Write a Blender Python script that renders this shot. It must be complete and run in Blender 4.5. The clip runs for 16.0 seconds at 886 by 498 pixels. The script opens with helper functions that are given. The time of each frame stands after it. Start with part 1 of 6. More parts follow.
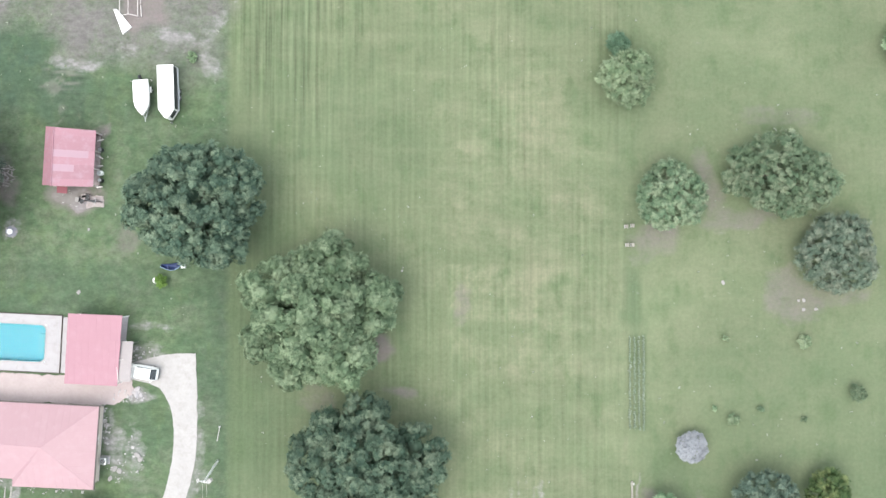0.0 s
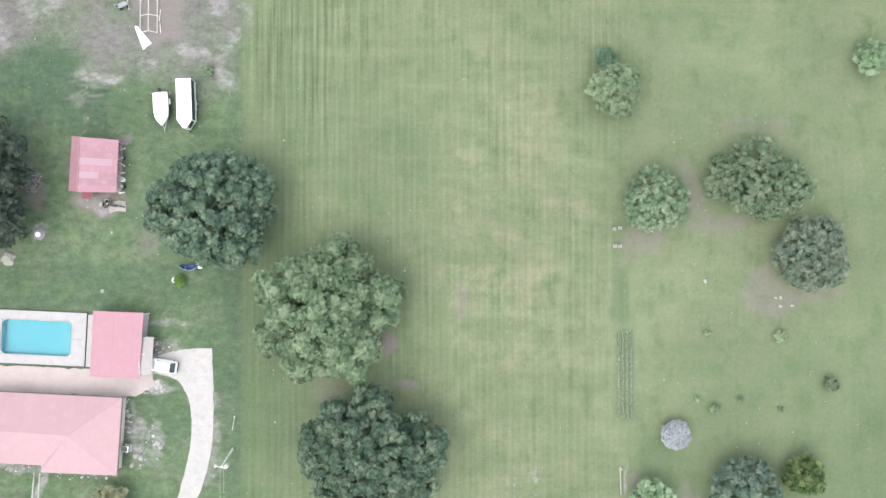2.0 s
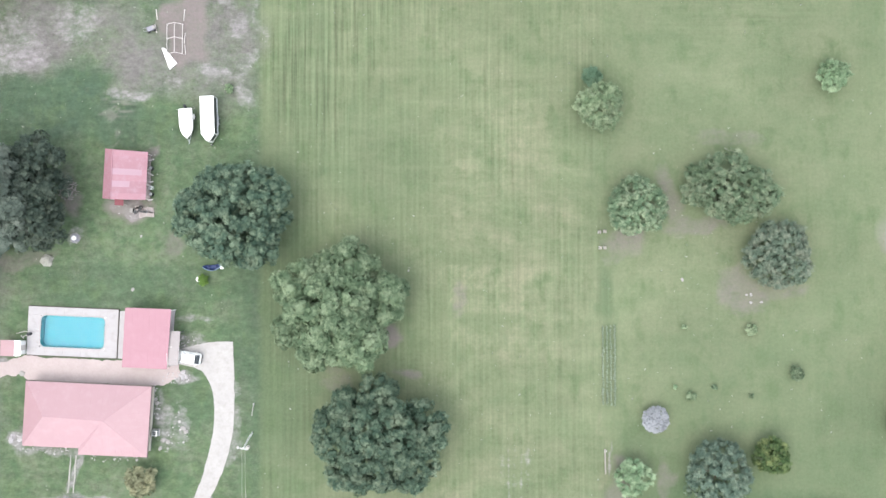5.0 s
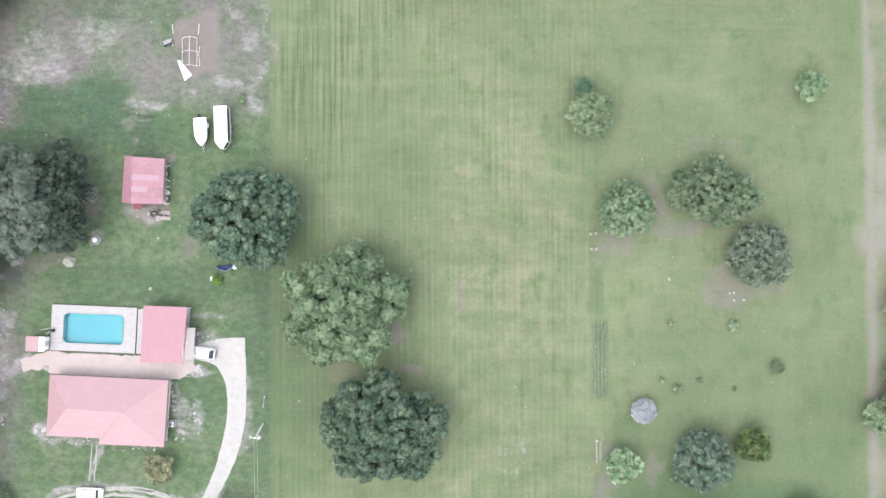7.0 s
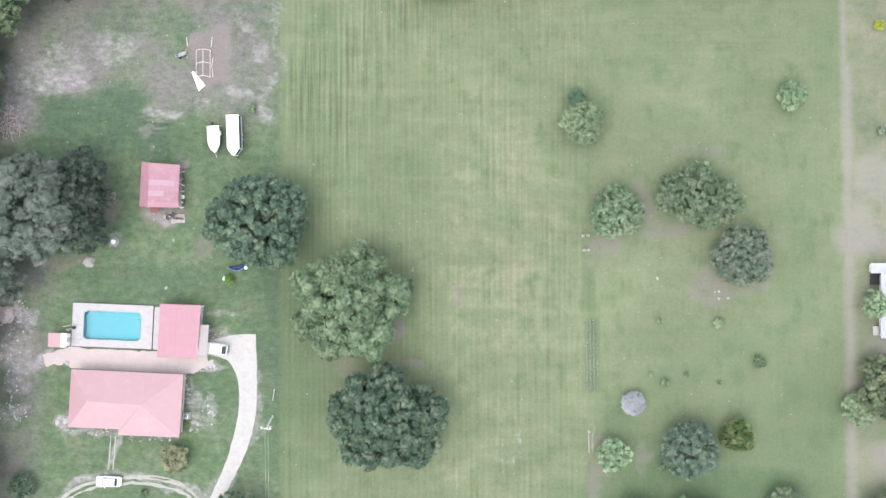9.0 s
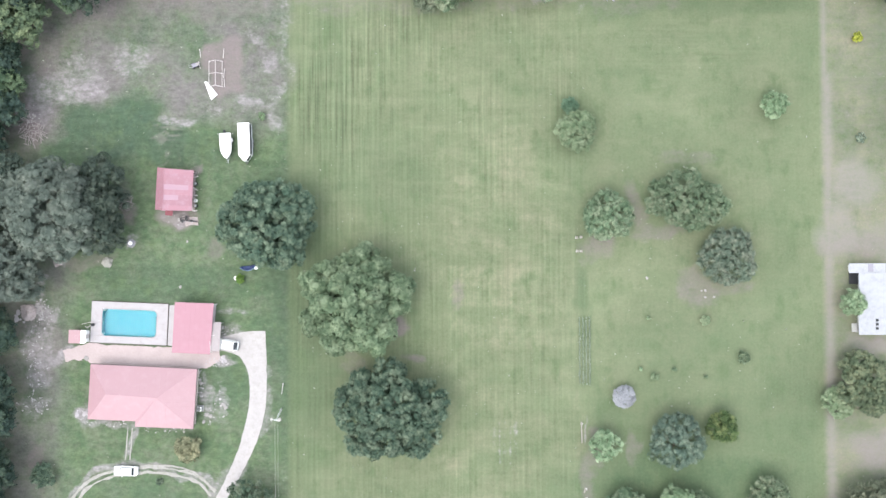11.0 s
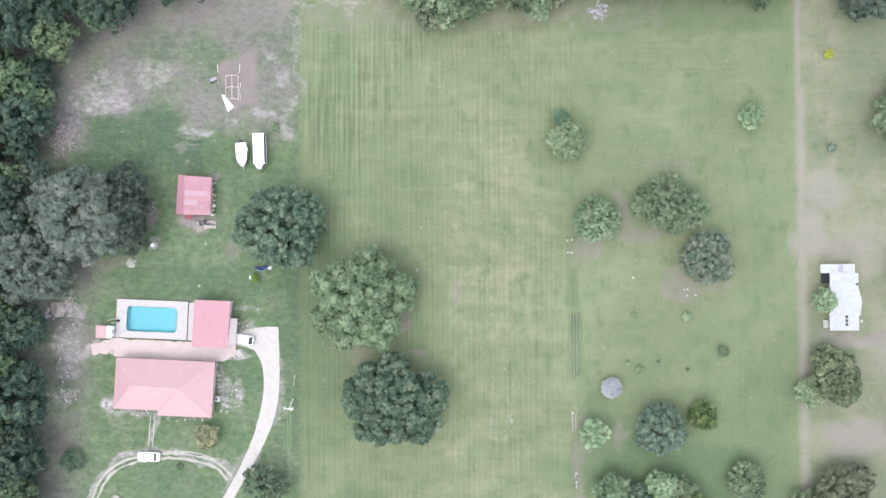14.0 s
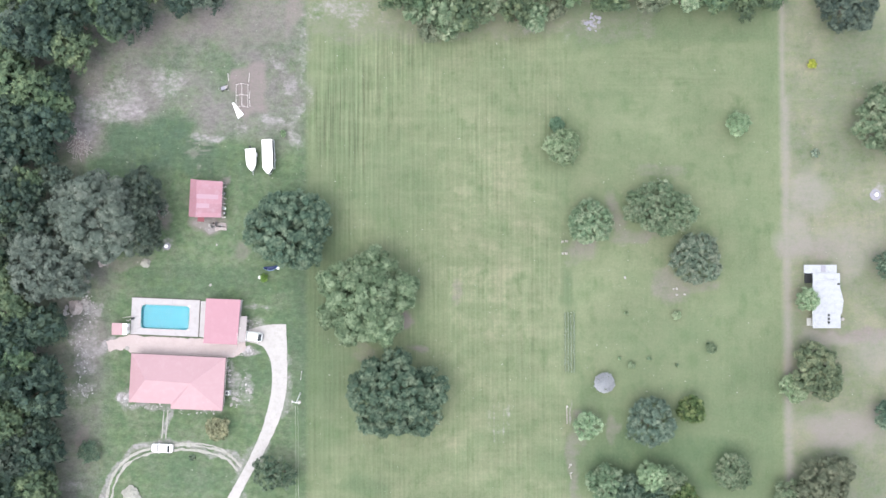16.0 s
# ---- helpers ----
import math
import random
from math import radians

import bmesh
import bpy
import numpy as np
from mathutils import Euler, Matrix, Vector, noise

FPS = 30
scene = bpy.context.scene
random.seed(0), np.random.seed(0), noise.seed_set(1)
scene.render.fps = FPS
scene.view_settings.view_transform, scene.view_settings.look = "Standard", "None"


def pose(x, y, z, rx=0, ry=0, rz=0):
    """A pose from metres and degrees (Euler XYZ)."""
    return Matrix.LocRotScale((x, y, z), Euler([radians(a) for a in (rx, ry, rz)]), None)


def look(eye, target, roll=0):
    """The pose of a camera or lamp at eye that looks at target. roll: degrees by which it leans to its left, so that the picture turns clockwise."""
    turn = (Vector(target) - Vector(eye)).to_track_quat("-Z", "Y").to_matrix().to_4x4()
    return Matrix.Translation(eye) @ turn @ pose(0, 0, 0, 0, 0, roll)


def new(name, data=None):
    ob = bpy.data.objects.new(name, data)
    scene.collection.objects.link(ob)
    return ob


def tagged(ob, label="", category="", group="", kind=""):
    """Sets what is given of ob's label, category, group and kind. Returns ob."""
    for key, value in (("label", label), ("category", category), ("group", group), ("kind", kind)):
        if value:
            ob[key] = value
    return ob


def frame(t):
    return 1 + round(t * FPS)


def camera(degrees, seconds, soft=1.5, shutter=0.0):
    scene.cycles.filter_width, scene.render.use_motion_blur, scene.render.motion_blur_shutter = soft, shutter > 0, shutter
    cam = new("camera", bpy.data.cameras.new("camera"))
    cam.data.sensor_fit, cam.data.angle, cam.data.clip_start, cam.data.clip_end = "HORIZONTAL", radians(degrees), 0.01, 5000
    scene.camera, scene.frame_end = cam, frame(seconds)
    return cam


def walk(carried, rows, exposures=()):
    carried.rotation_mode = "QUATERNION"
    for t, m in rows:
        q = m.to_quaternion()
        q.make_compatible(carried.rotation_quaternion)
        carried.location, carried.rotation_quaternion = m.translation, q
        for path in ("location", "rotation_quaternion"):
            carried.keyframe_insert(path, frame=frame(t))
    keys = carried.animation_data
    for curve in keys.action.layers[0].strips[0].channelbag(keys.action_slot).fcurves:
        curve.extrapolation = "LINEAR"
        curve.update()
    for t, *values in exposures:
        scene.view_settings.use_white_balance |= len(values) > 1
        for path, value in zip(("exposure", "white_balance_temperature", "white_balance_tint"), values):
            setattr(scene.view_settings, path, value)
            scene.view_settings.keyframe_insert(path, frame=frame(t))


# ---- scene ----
cam = camera(58.0, 16.0, soft=1.5)


def rise(t):
    """The drone's pose: a steady climb with the lens a degree off straight down."""
    s = t / 16.0
    return pose(0.0589 * s + 0.1148 * s * s, -0.0647 * s + 0.063 * s * s, 109.0 + 60.2516 * s + 0.1839 * s * s,
                1.0773 + 0.151 * s + 0.004 * s * s, 0.347 + -0.0516 * s + 0.123 * s * s, -0.7432 * s + 0.5648 * s * s)


walk(cam, [(0.5 * i, rise(0.5 * i)) for i in range(33)], [(0.0, 1.35, 6480, 6), (7.0, 1.36, 6430, 8), (16.0, 1.39, 6350, 10)])

# ---- light: bright, hazy overcast with a veiled sun in the south ----
world = bpy.data.worlds.new("sky")
world.use_nodes = True
scene.world = world
sky = world.node_tree.nodes.new("ShaderNodeTexSky")
sky.sky_type = "NISHITA"
sky.sun_disc = False
sky.sun_elevation = radians(66)
sky.sun_rotation = radians(227)
sky.air_density, sky.dust_density, sky.ozone_density = 1.0, 4.0, 1.0
back = world.node_tree.nodes["Background"]
back.inputs["Strength"].default_value = 0.15
veil = world.node_tree.nodes.new("ShaderNodeMix")  # high thin cloud over the clear sky
veil.data_type = "RGBA"
veil.inputs[0].default_value = 0.70
veil.inputs[7].default_value = (6.4, 6.6, 6.85, 1)
world.node_tree.links.new(sky.outputs["Color"], veil.inputs[6])
world.node_tree.links.new(veil.outputs[2], back.inputs["Color"])
sun_data = bpy.data.lights.new("sun", "SUN")
sun_data.energy, sun_data.angle, sun_data.color = 0.85, radians(45), (1.0, 0.95, 0.88)
sun = new("sun", sun_data)
sun.matrix_world = look((-16.6, -15.4, 50.8), (0, 0, 0))


# ---- materials ----
def mix_rgb(nt, kind, fac, a, b):
    n = nt.nodes.new("ShaderNodeMix")
    n.data_type, n.blend_type = "RGBA", kind
    for key, val in ((0, fac), (6, a), (7, b)):
        if isinstance(val, (int, float)):
            n.inputs[key].default_value = val
        elif isinstance(val, tuple):
            n.inputs[key].default_value = (*val, 1)
        else:
            nt.links.new(val, n.inputs[key])
    return n.outputs[2]


def calc(nt, op, a, b=0.0, c=0.0, clamp=False):
    n = nt.nodes.new("ShaderNodeMath")
    n.operation, n.use_clamp = op, clamp
    for i, val in enumerate((a, b, c)):
        if isinstance(val, (int, float)):
            n.inputs[i].default_value = val
        else:
            nt.links.new(val, n.inputs[i])
    return n.outputs[0]


def noise_at(nt, vec, scale, detail=3.0, rough=0.55):
    n = nt.nodes.new("ShaderNodeTexNoise")
    n.inputs["Scale"].default_value, n.inputs["Detail"].default_value = scale, detail
    n.inputs["Roughness"].default_value = rough
    nt.links.new(vec, n.inputs["Vector"])
    return n.outputs["Fac"]


def stretched(nt, vec, sx, sy, sz=1.0):
    n = nt.nodes.new("ShaderNodeVectorMath")
    n.operation = "MULTIPLY"
    n.inputs[1].default_value = (sx, sy, sz)
    nt.links.new(vec, n.inputs[0])
    return n.outputs[0]


def blank(name, rough=0.8, metal=0.0):
    m = bpy.data.materials.new(name)
    m.use_nodes = True
    nt = m.node_tree
    b = nt.nodes["Principled BSDF"]
    b.inputs["Roughness"].default_value, b.inputs["Metallic"].default_value = rough, metal
    geo = nt.nodes.new("ShaderNodeNewGeometry")
    return m, nt, b, geo


def surface(name, base, rough=0.8, metal=0.0, var=0.15, fine=6.0, broad=0.5, bump=0.15, stain=None, stain_amount=0.0, spec=0.4, piece=0.0):
    """A plain material with grain, broad patches, an optional stain colour and relief, at real-world size."""
    m, nt, b, geo = blank(name, rough, metal)
    pos = geo.outputs["Position"]
    n1, n2 = noise_at(nt, pos, fine, 4.0, 0.65), noise_at(nt, pos, broad, 3.0)
    val = calc(nt, "ADD", calc(nt, "MULTIPLY_ADD", n1, 2 * var, 1 - var), calc(nt, "MULTIPLY_ADD", n2, 2 * var, -var))
    if piece:
        info = nt.nodes.new("ShaderNodeObjectInfo")
        val = calc(nt, "ADD", val, calc(nt, "MULTIPLY_ADD", info.outputs["Random"], 2 * piece, -piece))
    col = mix_rgb(nt, "MULTIPLY", 1.0, base, (1, 1, 1))
    hsv = nt.nodes.new("ShaderNodeHueSaturation")
    nt.links.new(col, hsv.inputs["Color"])
    nt.links.new(val, hsv.inputs["Value"])
    out = hsv.outputs["Color"]
    if stain:
        n3 = noise_at(nt, pos, broad * 2.3, 5.0, 0.7)
        f = calc(nt, "MULTIPLY", calc(nt, "MULTIPLY_ADD", n3, 5.0, -2.4, clamp=True), stain_amount)
        out = mix_rgb(nt, "MIX", f, out, stain)
    nt.links.new(out, b.inputs["Base Color"])
    nt.links.new(calc(nt, "MULTIPLY_ADD", n1, 0.25, rough - 0.12), b.inputs["Roughness"])
    b.inputs["Specular IOR Level"].default_value = spec
    if bump:
        bp = nt.nodes.new("ShaderNodeBump")
        bp.inputs["Strength"].default_value, bp.inputs["Distance"].default_value = bump, 0.05
        nt.links.new(n1, bp.inputs["Height"])
        nt.links.new(bp.outputs["Normal"], b.inputs["Normal"])
    return m


def foliage(name, dark, light, tip, rough=0.6, mixed=1.0):
    """Leaves: each leaf has its own tone, with broader patches over the crown."""
    m, nt, b, geo = blank(name, rough)
    info = nt.nodes.new("ShaderNodeObjectInfo")
    isl, pos = geo.outputs["Random Per Island"], geo.outputs["Position"]
    col = mix_rgb(nt, "MIX", calc(nt, "MULTIPLY_ADD", calc(nt, "POWER", isl, 1.3), mixed, 0.5 - 0.5 * mixed), dark, light)
    n = calc(nt, "ADD", calc(nt, "MULTIPLY_ADD", noise_at(nt, pos, 0.42, 2.0), 3.0, -1.45), calc(nt, "MULTIPLY_ADD", isl, 0.9 * mixed, -0.35 * mixed), clamp=True)
    col = mix_rgb(nt, "MIX", calc(nt, "MULTIPLY", n, 0.85), col, tip)
    hsv = nt.nodes.new("ShaderNodeHueSaturation")
    nt.links.new(col, hsv.inputs["Color"])
    v = calc(nt, "ADD", calc(nt, "MULTIPLY_ADD", noise_at(nt, pos, 0.11, 2.0), 0.9, 0.45), calc(nt, "MULTIPLY_ADD", info.outputs["Random"], 0.24, 0.0))
    nt.links.new(v, hsv.inputs["Value"])
    nt.links.new(calc(nt, "MULTIPLY_ADD", info.outputs["Random"], 0.03, 0.485), hsv.inputs["Hue"])
    nt.links.new(hsv.outputs["Color"], b.inputs["Base Color"])
    b.inputs["Specular IOR Level"].default_value = 0.25
    return m


OAK = foliage("oak_leaves", (0.042, 0.086, 0.045), (0.168, 0.242, 0.140), (0.262, 0.338, 0.214), mixed=0.65)
DEEP = foliage("deep_green_leaves", (0.024, 0.054, 0.036), (0.098, 0.146, 0.098), (0.186, 0.230, 0.158), mixed=0.85)
OLIVE = foliage("olive_leaves", (0.066, 0.108, 0.062), (0.142, 0.194, 0.114), (0.258, 0.290, 0.196), mixed=0.85)
LIGHT = foliage("light_green_leaves", (0.108, 0.172, 0.094), (0.196, 0.272, 0.156), (0.310, 0.380, 0.246))
WOODS = foliage("woodland_leaves", (0.014, 0.032, 0.026), (0.036, 0.062, 0.045), (0.074, 0.106, 0.068), mixed=0.8)
WOODS_PALE = foliage("pale_woodland_leaves", (0.034, 0.062, 0.036), (0.086, 0.130, 0.070), (0.162, 0.206, 0.108), mixed=0.7)
WOODS_GREY = foliage("grey_woodland_leaves", (0.026, 0.043, 0.034), (0.056, 0.080, 0.062), (0.098, 0.122, 0.092))
GREYOAK = foliage("greyish_oak_leaves", (0.042, 0.060, 0.050), (0.120, 0.150, 0.125), (0.192, 0.218, 0.180), mixed=0.5)
BRIGHT = foliage("bright_green_leaves", (0.080, 0.140, 0.028), (0.135, 0.210, 0.045), (0.230, 0.300, 0.070))
GREY = foliage("grey_green_leaves", (0.060, 0.094, 0.068), (0.136, 0.178, 0.128), (0.250, 0.274, 0.206), mixed=0.85)
BLUEGREY = foliage("bluish_grey_leaves", (0.048, 0.080, 0.058), (0.092, 0.134, 0.098), (0.184, 0.216, 0.158))
BROWN = foliage("browning_leaves", (0.130, 0.134, 0.080), (0.210, 0.208, 0.128), (0.300, 0.282, 0.180))
MUTED = foliage("muted_olive_leaves", (0.066, 0.084, 0.054), (0.112, 0.136, 0.088), (0.176, 0.190, 0.130))
DUSKY = foliage("dusky_olive_leaves", (0.044, 0.066, 0.038), (0.104, 0.134, 0.076), (0.214, 0.230, 0.136), mixed=0.8)
YELLOW = foliage("yellow_leaves", (0.170, 0.200, 0.030), (0.270, 0.310, 0.045), (0.360, 0.380, 0.060))
DARKCITRUS = foliage("dark_citrus_leaves", (0.032, 0.066, 0.022), (0.076, 0.118, 0.042), (0.160, 0.190, 0.078))
TEAL = foliage("bluish_green_leaves", (0.066, 0.126, 0.082), (0.104, 0.184, 0.120), (0.160, 0.250, 0.168))
SILVER = foliage("silvery_leaves", (0.300, 0.312, 0.340), (0.345, 0.358, 0.388), (0.370, 0.378, 0.410))
BARK = surface("bark", (0.12, 0.095, 0.075), 0.9, var=0.3, fine=9.0, broad=1.2, bump=0.6)
ROOF_RED = surface("faded_red_metal", (0.318, 0.200, 0.222), 0.42, var=0.05, fine=14.0, broad=0.35, bump=0.04, stain=(0.350, 0.236, 0.254), stain_amount=0.5)
ROOF_SHED = surface("weathered_red_metal", (0.285, 0.148, 0.180), 0.5, var=0.08, fine=10.0, broad=0.5, bump=0.05, stain=(0.32, 0.215, 0.255), stain_amount=0.6, piece=0.10)
ROOF_CARPORT = surface("pink_red_metal", (0.275, 0.135, 0.172), 0.45, var=0.05, fine=12.0, broad=0.35, bump=0.04, stain=(0.30, 0.16, 0.20), stain_amount=0.5)
SKYLIGHT = surface("bleached_pink_sheet", (0.315, 0.205, 0.245), 0.45, var=0.06, fine=9.0, broad=0.8, bump=0.03)
RED_PAINT = surface("dull_red_paint", (0.17, 0.04, 0.055), 0.6, var=0.12)
AWNING = surface("milky_plastic_sheet", (0.25, 0.222, 0.23), 0.35, var=0.07, fine=8.0, broad=0.9, stain=(0.30, 0.27, 0.265), stain_amount=0.5)
STUCCO = surface("cream_stucco", (0.55, 0.50, 0.45), 0.9, var=0.08, fine=22.0)
WHITE = surface("white_paint", (0.80, 0.80, 0.80), 0.4, var=0.03, fine=5.0, broad=0.4, bump=0.02)
WHITE_ROOF = surface("white_coated_roof", (0.31, 0.32, 0.345), 0.5, var=0.05, fine=3.0, broad=0.5, stain=(0.20, 0.20, 0.21), stain_amount=0.45)
COVER = surface("white_canvas_cover", (0.80, 0.80, 0.79), 0.75, var=0.05, fine=5.0, broad=0.9, bump=0.25)
GREYMETAL = surface("galvanised_metal", (0.45, 0.47, 0.49), 0.4, metal=0.7, var=0.1)
DARK = surface("black_trim", (0.02, 0.022, 0.026), 0.45, var=0.2)
RUBBER = surface("tyre_rubber", (0.025, 0.025, 0.027), 0.85, var=0.2)
GLASSY = surface("dark_vehicle_glass", (0.015, 0.02, 0.025), 0.08, var=0.05, bump=0.0, spec=0.7)
LAMP_RED = surface("red_lamp_plastic", (0.35, 0.02, 0.02), 0.3, var=0.05)
LAMP_CLEAR = surface("clear_lamp_plastic", (0.6, 0.62, 0.65), 0.15, var=0.05)
PLASTIC = surface("white_plastic_pipe", (0.50, 0.465, 0.455), 0.4, var=0.05)
WOODPOLE = surface("grey_pole_wood", (0.38, 0.38, 0.37), 0.85, var=0.2, fine=9.0)
CONCRETE = surface("pale_concrete", (0.345, 0.328, 0.338), 0.85, var=0.06, fine=5.0, broad=0.45, stain=(0.26, 0.235, 0.232), stain_amount=0.5)
TIMBER = surface("bleached_timber", (0.24, 0.225, 0.20), 0.85, var=0.15, fine=7.0, bump=0.3)
COPING = surface("pool_coping", (0.31, 0.295, 0.295), 0.7, var=0.05, fine=6.0, piece=0.03)
POOL = surface("blue_pool_plaster", (0.052, 0.310, 0.368), 0.7, var=0.04, fine=1.0, broad=0.2, bump=0.0)
POOL_STEP = surface("pale_blue_pool_plaster", (0.085, 0.320, 0.365), 0.7, var=0.04, fine=1.0, broad=0.2, bump=0.0)
GRAVEL = surface("white_shell_gravel", (0.345, 0.328, 0.324), 0.95, var=0.12, fine=2.4, broad=0.4, bump=0.5, stain=(0.245, 0.228, 0.208), stain_amount=0.4)
PINK_GRAVEL = surface("pinkish_sand_gravel", (0.360, 0.300, 0.298), 0.95, var=0.14, fine=3.0, broad=0.4, bump=0.4, stain=(0.39, 0.335, 0.325), stain_amount=0.7)
TRACK = surface("sandy_wheel_track", (0.285, 0.275, 0.258), 0.95, var=0.24, fine=2.2, broad=0.6, bump=0.4, stain=(0.19, 0.195, 0.15), stain_amount=0.7)
STONE = surface("pale_stone", (0.27, 0.255, 0.25), 0.9, var=0.12, fine=9.0, bump=0.4)
RUBBLE = surface("pinkish_rubble", (0.33, 0.29, 0.285), 0.95, var=0.22, fine=3.0, broad=0.9, bump=0.7, stain=(0.22, 0.17, 0.165), stain_amount=0.7)
# dark tone that paints the shade lines at house eave and deck edge
DARK_EDGE = surface("dark_edge_shade", (0.10, 0.085, 0.08), 0.85, var=0.25, fine=8.0, bump=0.4)
PALE_SAND = surface("pale_dry_sand", (0.262, 0.258, 0.232), 0.95, var=0.16, fine=4.0, broad=0.9, bump=0.5)
LAVENDER = surface("washed_grey_canvas", (0.225, 0.22, 0.258), 0.8, var=0.06, fine=4.0)


def water_material():
    """Still, shallow water: clear, faintly tinted, with a thin gloss."""
    m = bpy.data.materials.new("pool_water")
    m.use_nodes = True
    nt = m.node_tree
    nt.nodes.remove(nt.nodes["Principled BSDF"])
    clear, gloss = nt.nodes.new("ShaderNodeBsdfTransparent"), nt.nodes.new("ShaderNodeBsdfGlossy")
    clear.inputs["Color"].default_value = (0.88, 0.985, 1.0, 1)
    gloss.inputs["Roughness"].default_value = 0.04
    rim, both = nt.nodes.new("ShaderNodeFresnel"), nt.nodes.new("ShaderNodeMixShader")
    rim.inputs["IOR"].default_value = 1.33
    nt.links.new(rim.outputs[0], both.inputs[0])
    nt.links.new(clear.outputs[0], both.inputs[1])
    nt.links.new(gloss.outputs[0], both.inputs[2])
    nt.links.new(both.outputs[0], nt.nodes["Material Output"].inputs["Surface"])
    return m


WATER = water_material()


def ground_material():
    """Lawn, field, sand and dirt, told apart by the ground's own masks."""
    m, nt, b, geo = blank("ground_cover", 0.95)
    pos = geo.outputs["Position"]
    mask = {}
    for key in ("sand", "dirt", "tan", "lush_and_shade", "mown", "yard", "pale", "ashy", "across", "comb"):
        a = nt.nodes.new("ShaderNodeAttribute")
        a.attribute_name = key
        mask[key] = a.outputs["Fac"]
    fine, mid, wide = noise_at(nt, pos, 2.2, 5.0, 0.7), noise_at(nt, pos, 0.34, 4.0, 0.6), noise_at(nt, pos, 0.05, 3.0)
    rows = noise_at(nt, stretched(nt, pos, 1.0, 0.022), 0.95, 2.0, 0.6)
    rows2 = noise_at(nt, stretched(nt, pos, 1.0, 0.035), 2.6, 2.0)
    cross = noise_at(nt, stretched(nt, pos, 0.13, 1.0), 0.30, 4.0, 0.65)
    wave = nt.nodes.new("ShaderNodeTexWave")
    wave.wave_type, wave.bands_direction = "BANDS", "X"
    wave.inputs["Scale"].default_value, wave.inputs["Distortion"].default_value = 0.30, 1.1
    wave.inputs["Detail"].default_value, wave.inputs["Detail Scale"].default_value = 1.0, 0.4
    nt.links.new(stretched(nt, pos, 1.0, 0.06), wave.inputs["Vector"])
    field = mix_rgb(nt, "MIX", calc(nt, "MULTIPLY_ADD", mid, 1.6, -0.3, clamp=True), (0.108, 0.134, 0.078), (0.138, 0.161, 0.096))
    yard = mix_rgb(nt, "MIX", calc(nt, "MULTIPLY_ADD", mid, 2.4, -0.7, clamp=True), (0.064, 0.103, 0.057), (0.104, 0.138, 0.080))
    worn = calc(nt, "MULTIPLY_ADD", calc(nt, "ADD", noise_at(nt, pos, 0.16, 4.0, 0.65), calc(nt, "MULTIPLY_ADD", noise_at(nt, pos, 0.9, 3.0), 0.5, -0.25)), 3.4, -1.5, clamp=True)
    yard = mix_rgb(nt, "MIX", calc(nt, "MULTIPLY", worn, 0.42), yard, (0.158, 0.150, 0.126))
    col = mix_rgb(nt, "MIX", mask["yard"], field, yard)
    patchy = calc(nt, "ADD", calc(nt, "MULTIPLY", cross, 0.45), calc(nt, "MULTIPLY", noise_at(nt, stretched(nt, pos, 0.8, 1.2), 0.15, 5.0, 0.68), 1.3))
    tan_f = calc(nt, "MULTIPLY", mask["tan"], calc(nt, "MULTIPLY_ADD", patchy, 3.2, -2.45, clamp=True))
    col = mix_rgb(nt, "MIX", tan_f, col, (0.182, 0.182, 0.122))
    # this mask deepens the green, for rank grass and for painted tree shade
    lush_shade_f = calc(nt, "MULTIPLY", mask["lush_and_shade"], calc(nt, "MULTIPLY_ADD", mid, 1.2, 0.2, clamp=True))
    col = mix_rgb(nt, "MIX", lush_shade_f, col, mix_rgb(nt, "MIX", mask["yard"], (0.065, 0.100, 0.055), (0.048, 0.076, 0.053)))
    rank = calc(nt, "MULTIPLY_ADD", calc(nt, "ADD", calc(nt, "MULTIPLY", noise_at(nt, pos, 0.19, 5.0, 0.68), 1.0), calc(nt, "MULTIPLY", noise_at(nt, stretched(nt, pos, 1.0, 0.25), 0.7, 3.0), 0.45)), 4.5, -3.35, clamp=True)
    col = mix_rgb(nt, "MIX", calc(nt, "MULTIPLY", rank, 0.75), col, (0.081, 0.115, 0.059))
    ash_f = calc(nt, "MULTIPLY", calc(nt, "SUBTRACT", mask["ashy"], calc(nt, "MULTIPLY", mask["lush_and_shade"], 0.95), clamp=True), calc(nt, "MULTIPLY_ADD", calc(nt, "ADD", noise_at(nt, pos, 0.13, 4.0, 0.6), calc(nt, "MULTIPLY_ADD", fine, 0.5, -0.25)), 3.2, -0.90, clamp=True))
    col = mix_rgb(nt, "MIX", ash_f, col, (0.140, 0.124, 0.130))
    # blotches of bluer and of drier grass over the field, a stride or two across
    blotch = calc(nt, "MULTIPLY_ADD", noise_at(nt, stretched(nt, pos, 1.0, 0.7), 0.42, 5.0, 0.7), 5.0, -2.6, clamp=True)
    col = mix_rgb(nt, "MIX", calc(nt, "MULTIPLY", blotch, 0.42), col, (0.088, 0.124, 0.070))
    dry = calc(nt, "MULTIPLY_ADD", noise_at(nt, stretched(nt, pos, 1.0, 0.5), 0.65, 5.0, 0.7), 6.0, -3.5, clamp=True)
    col = mix_rgb(nt, "MIX", calc(nt, "MULTIPLY", dry, 0.28), col, (0.168, 0.170, 0.112))
    # mower lines, plain in some stretches and lost in others
    fade = calc(nt, "MULTIPLY_ADD", noise_at(nt, stretched(nt, pos, 1.0, 0.6), 0.085, 3.0, 0.6), 3.4, -1.1, clamp=True)
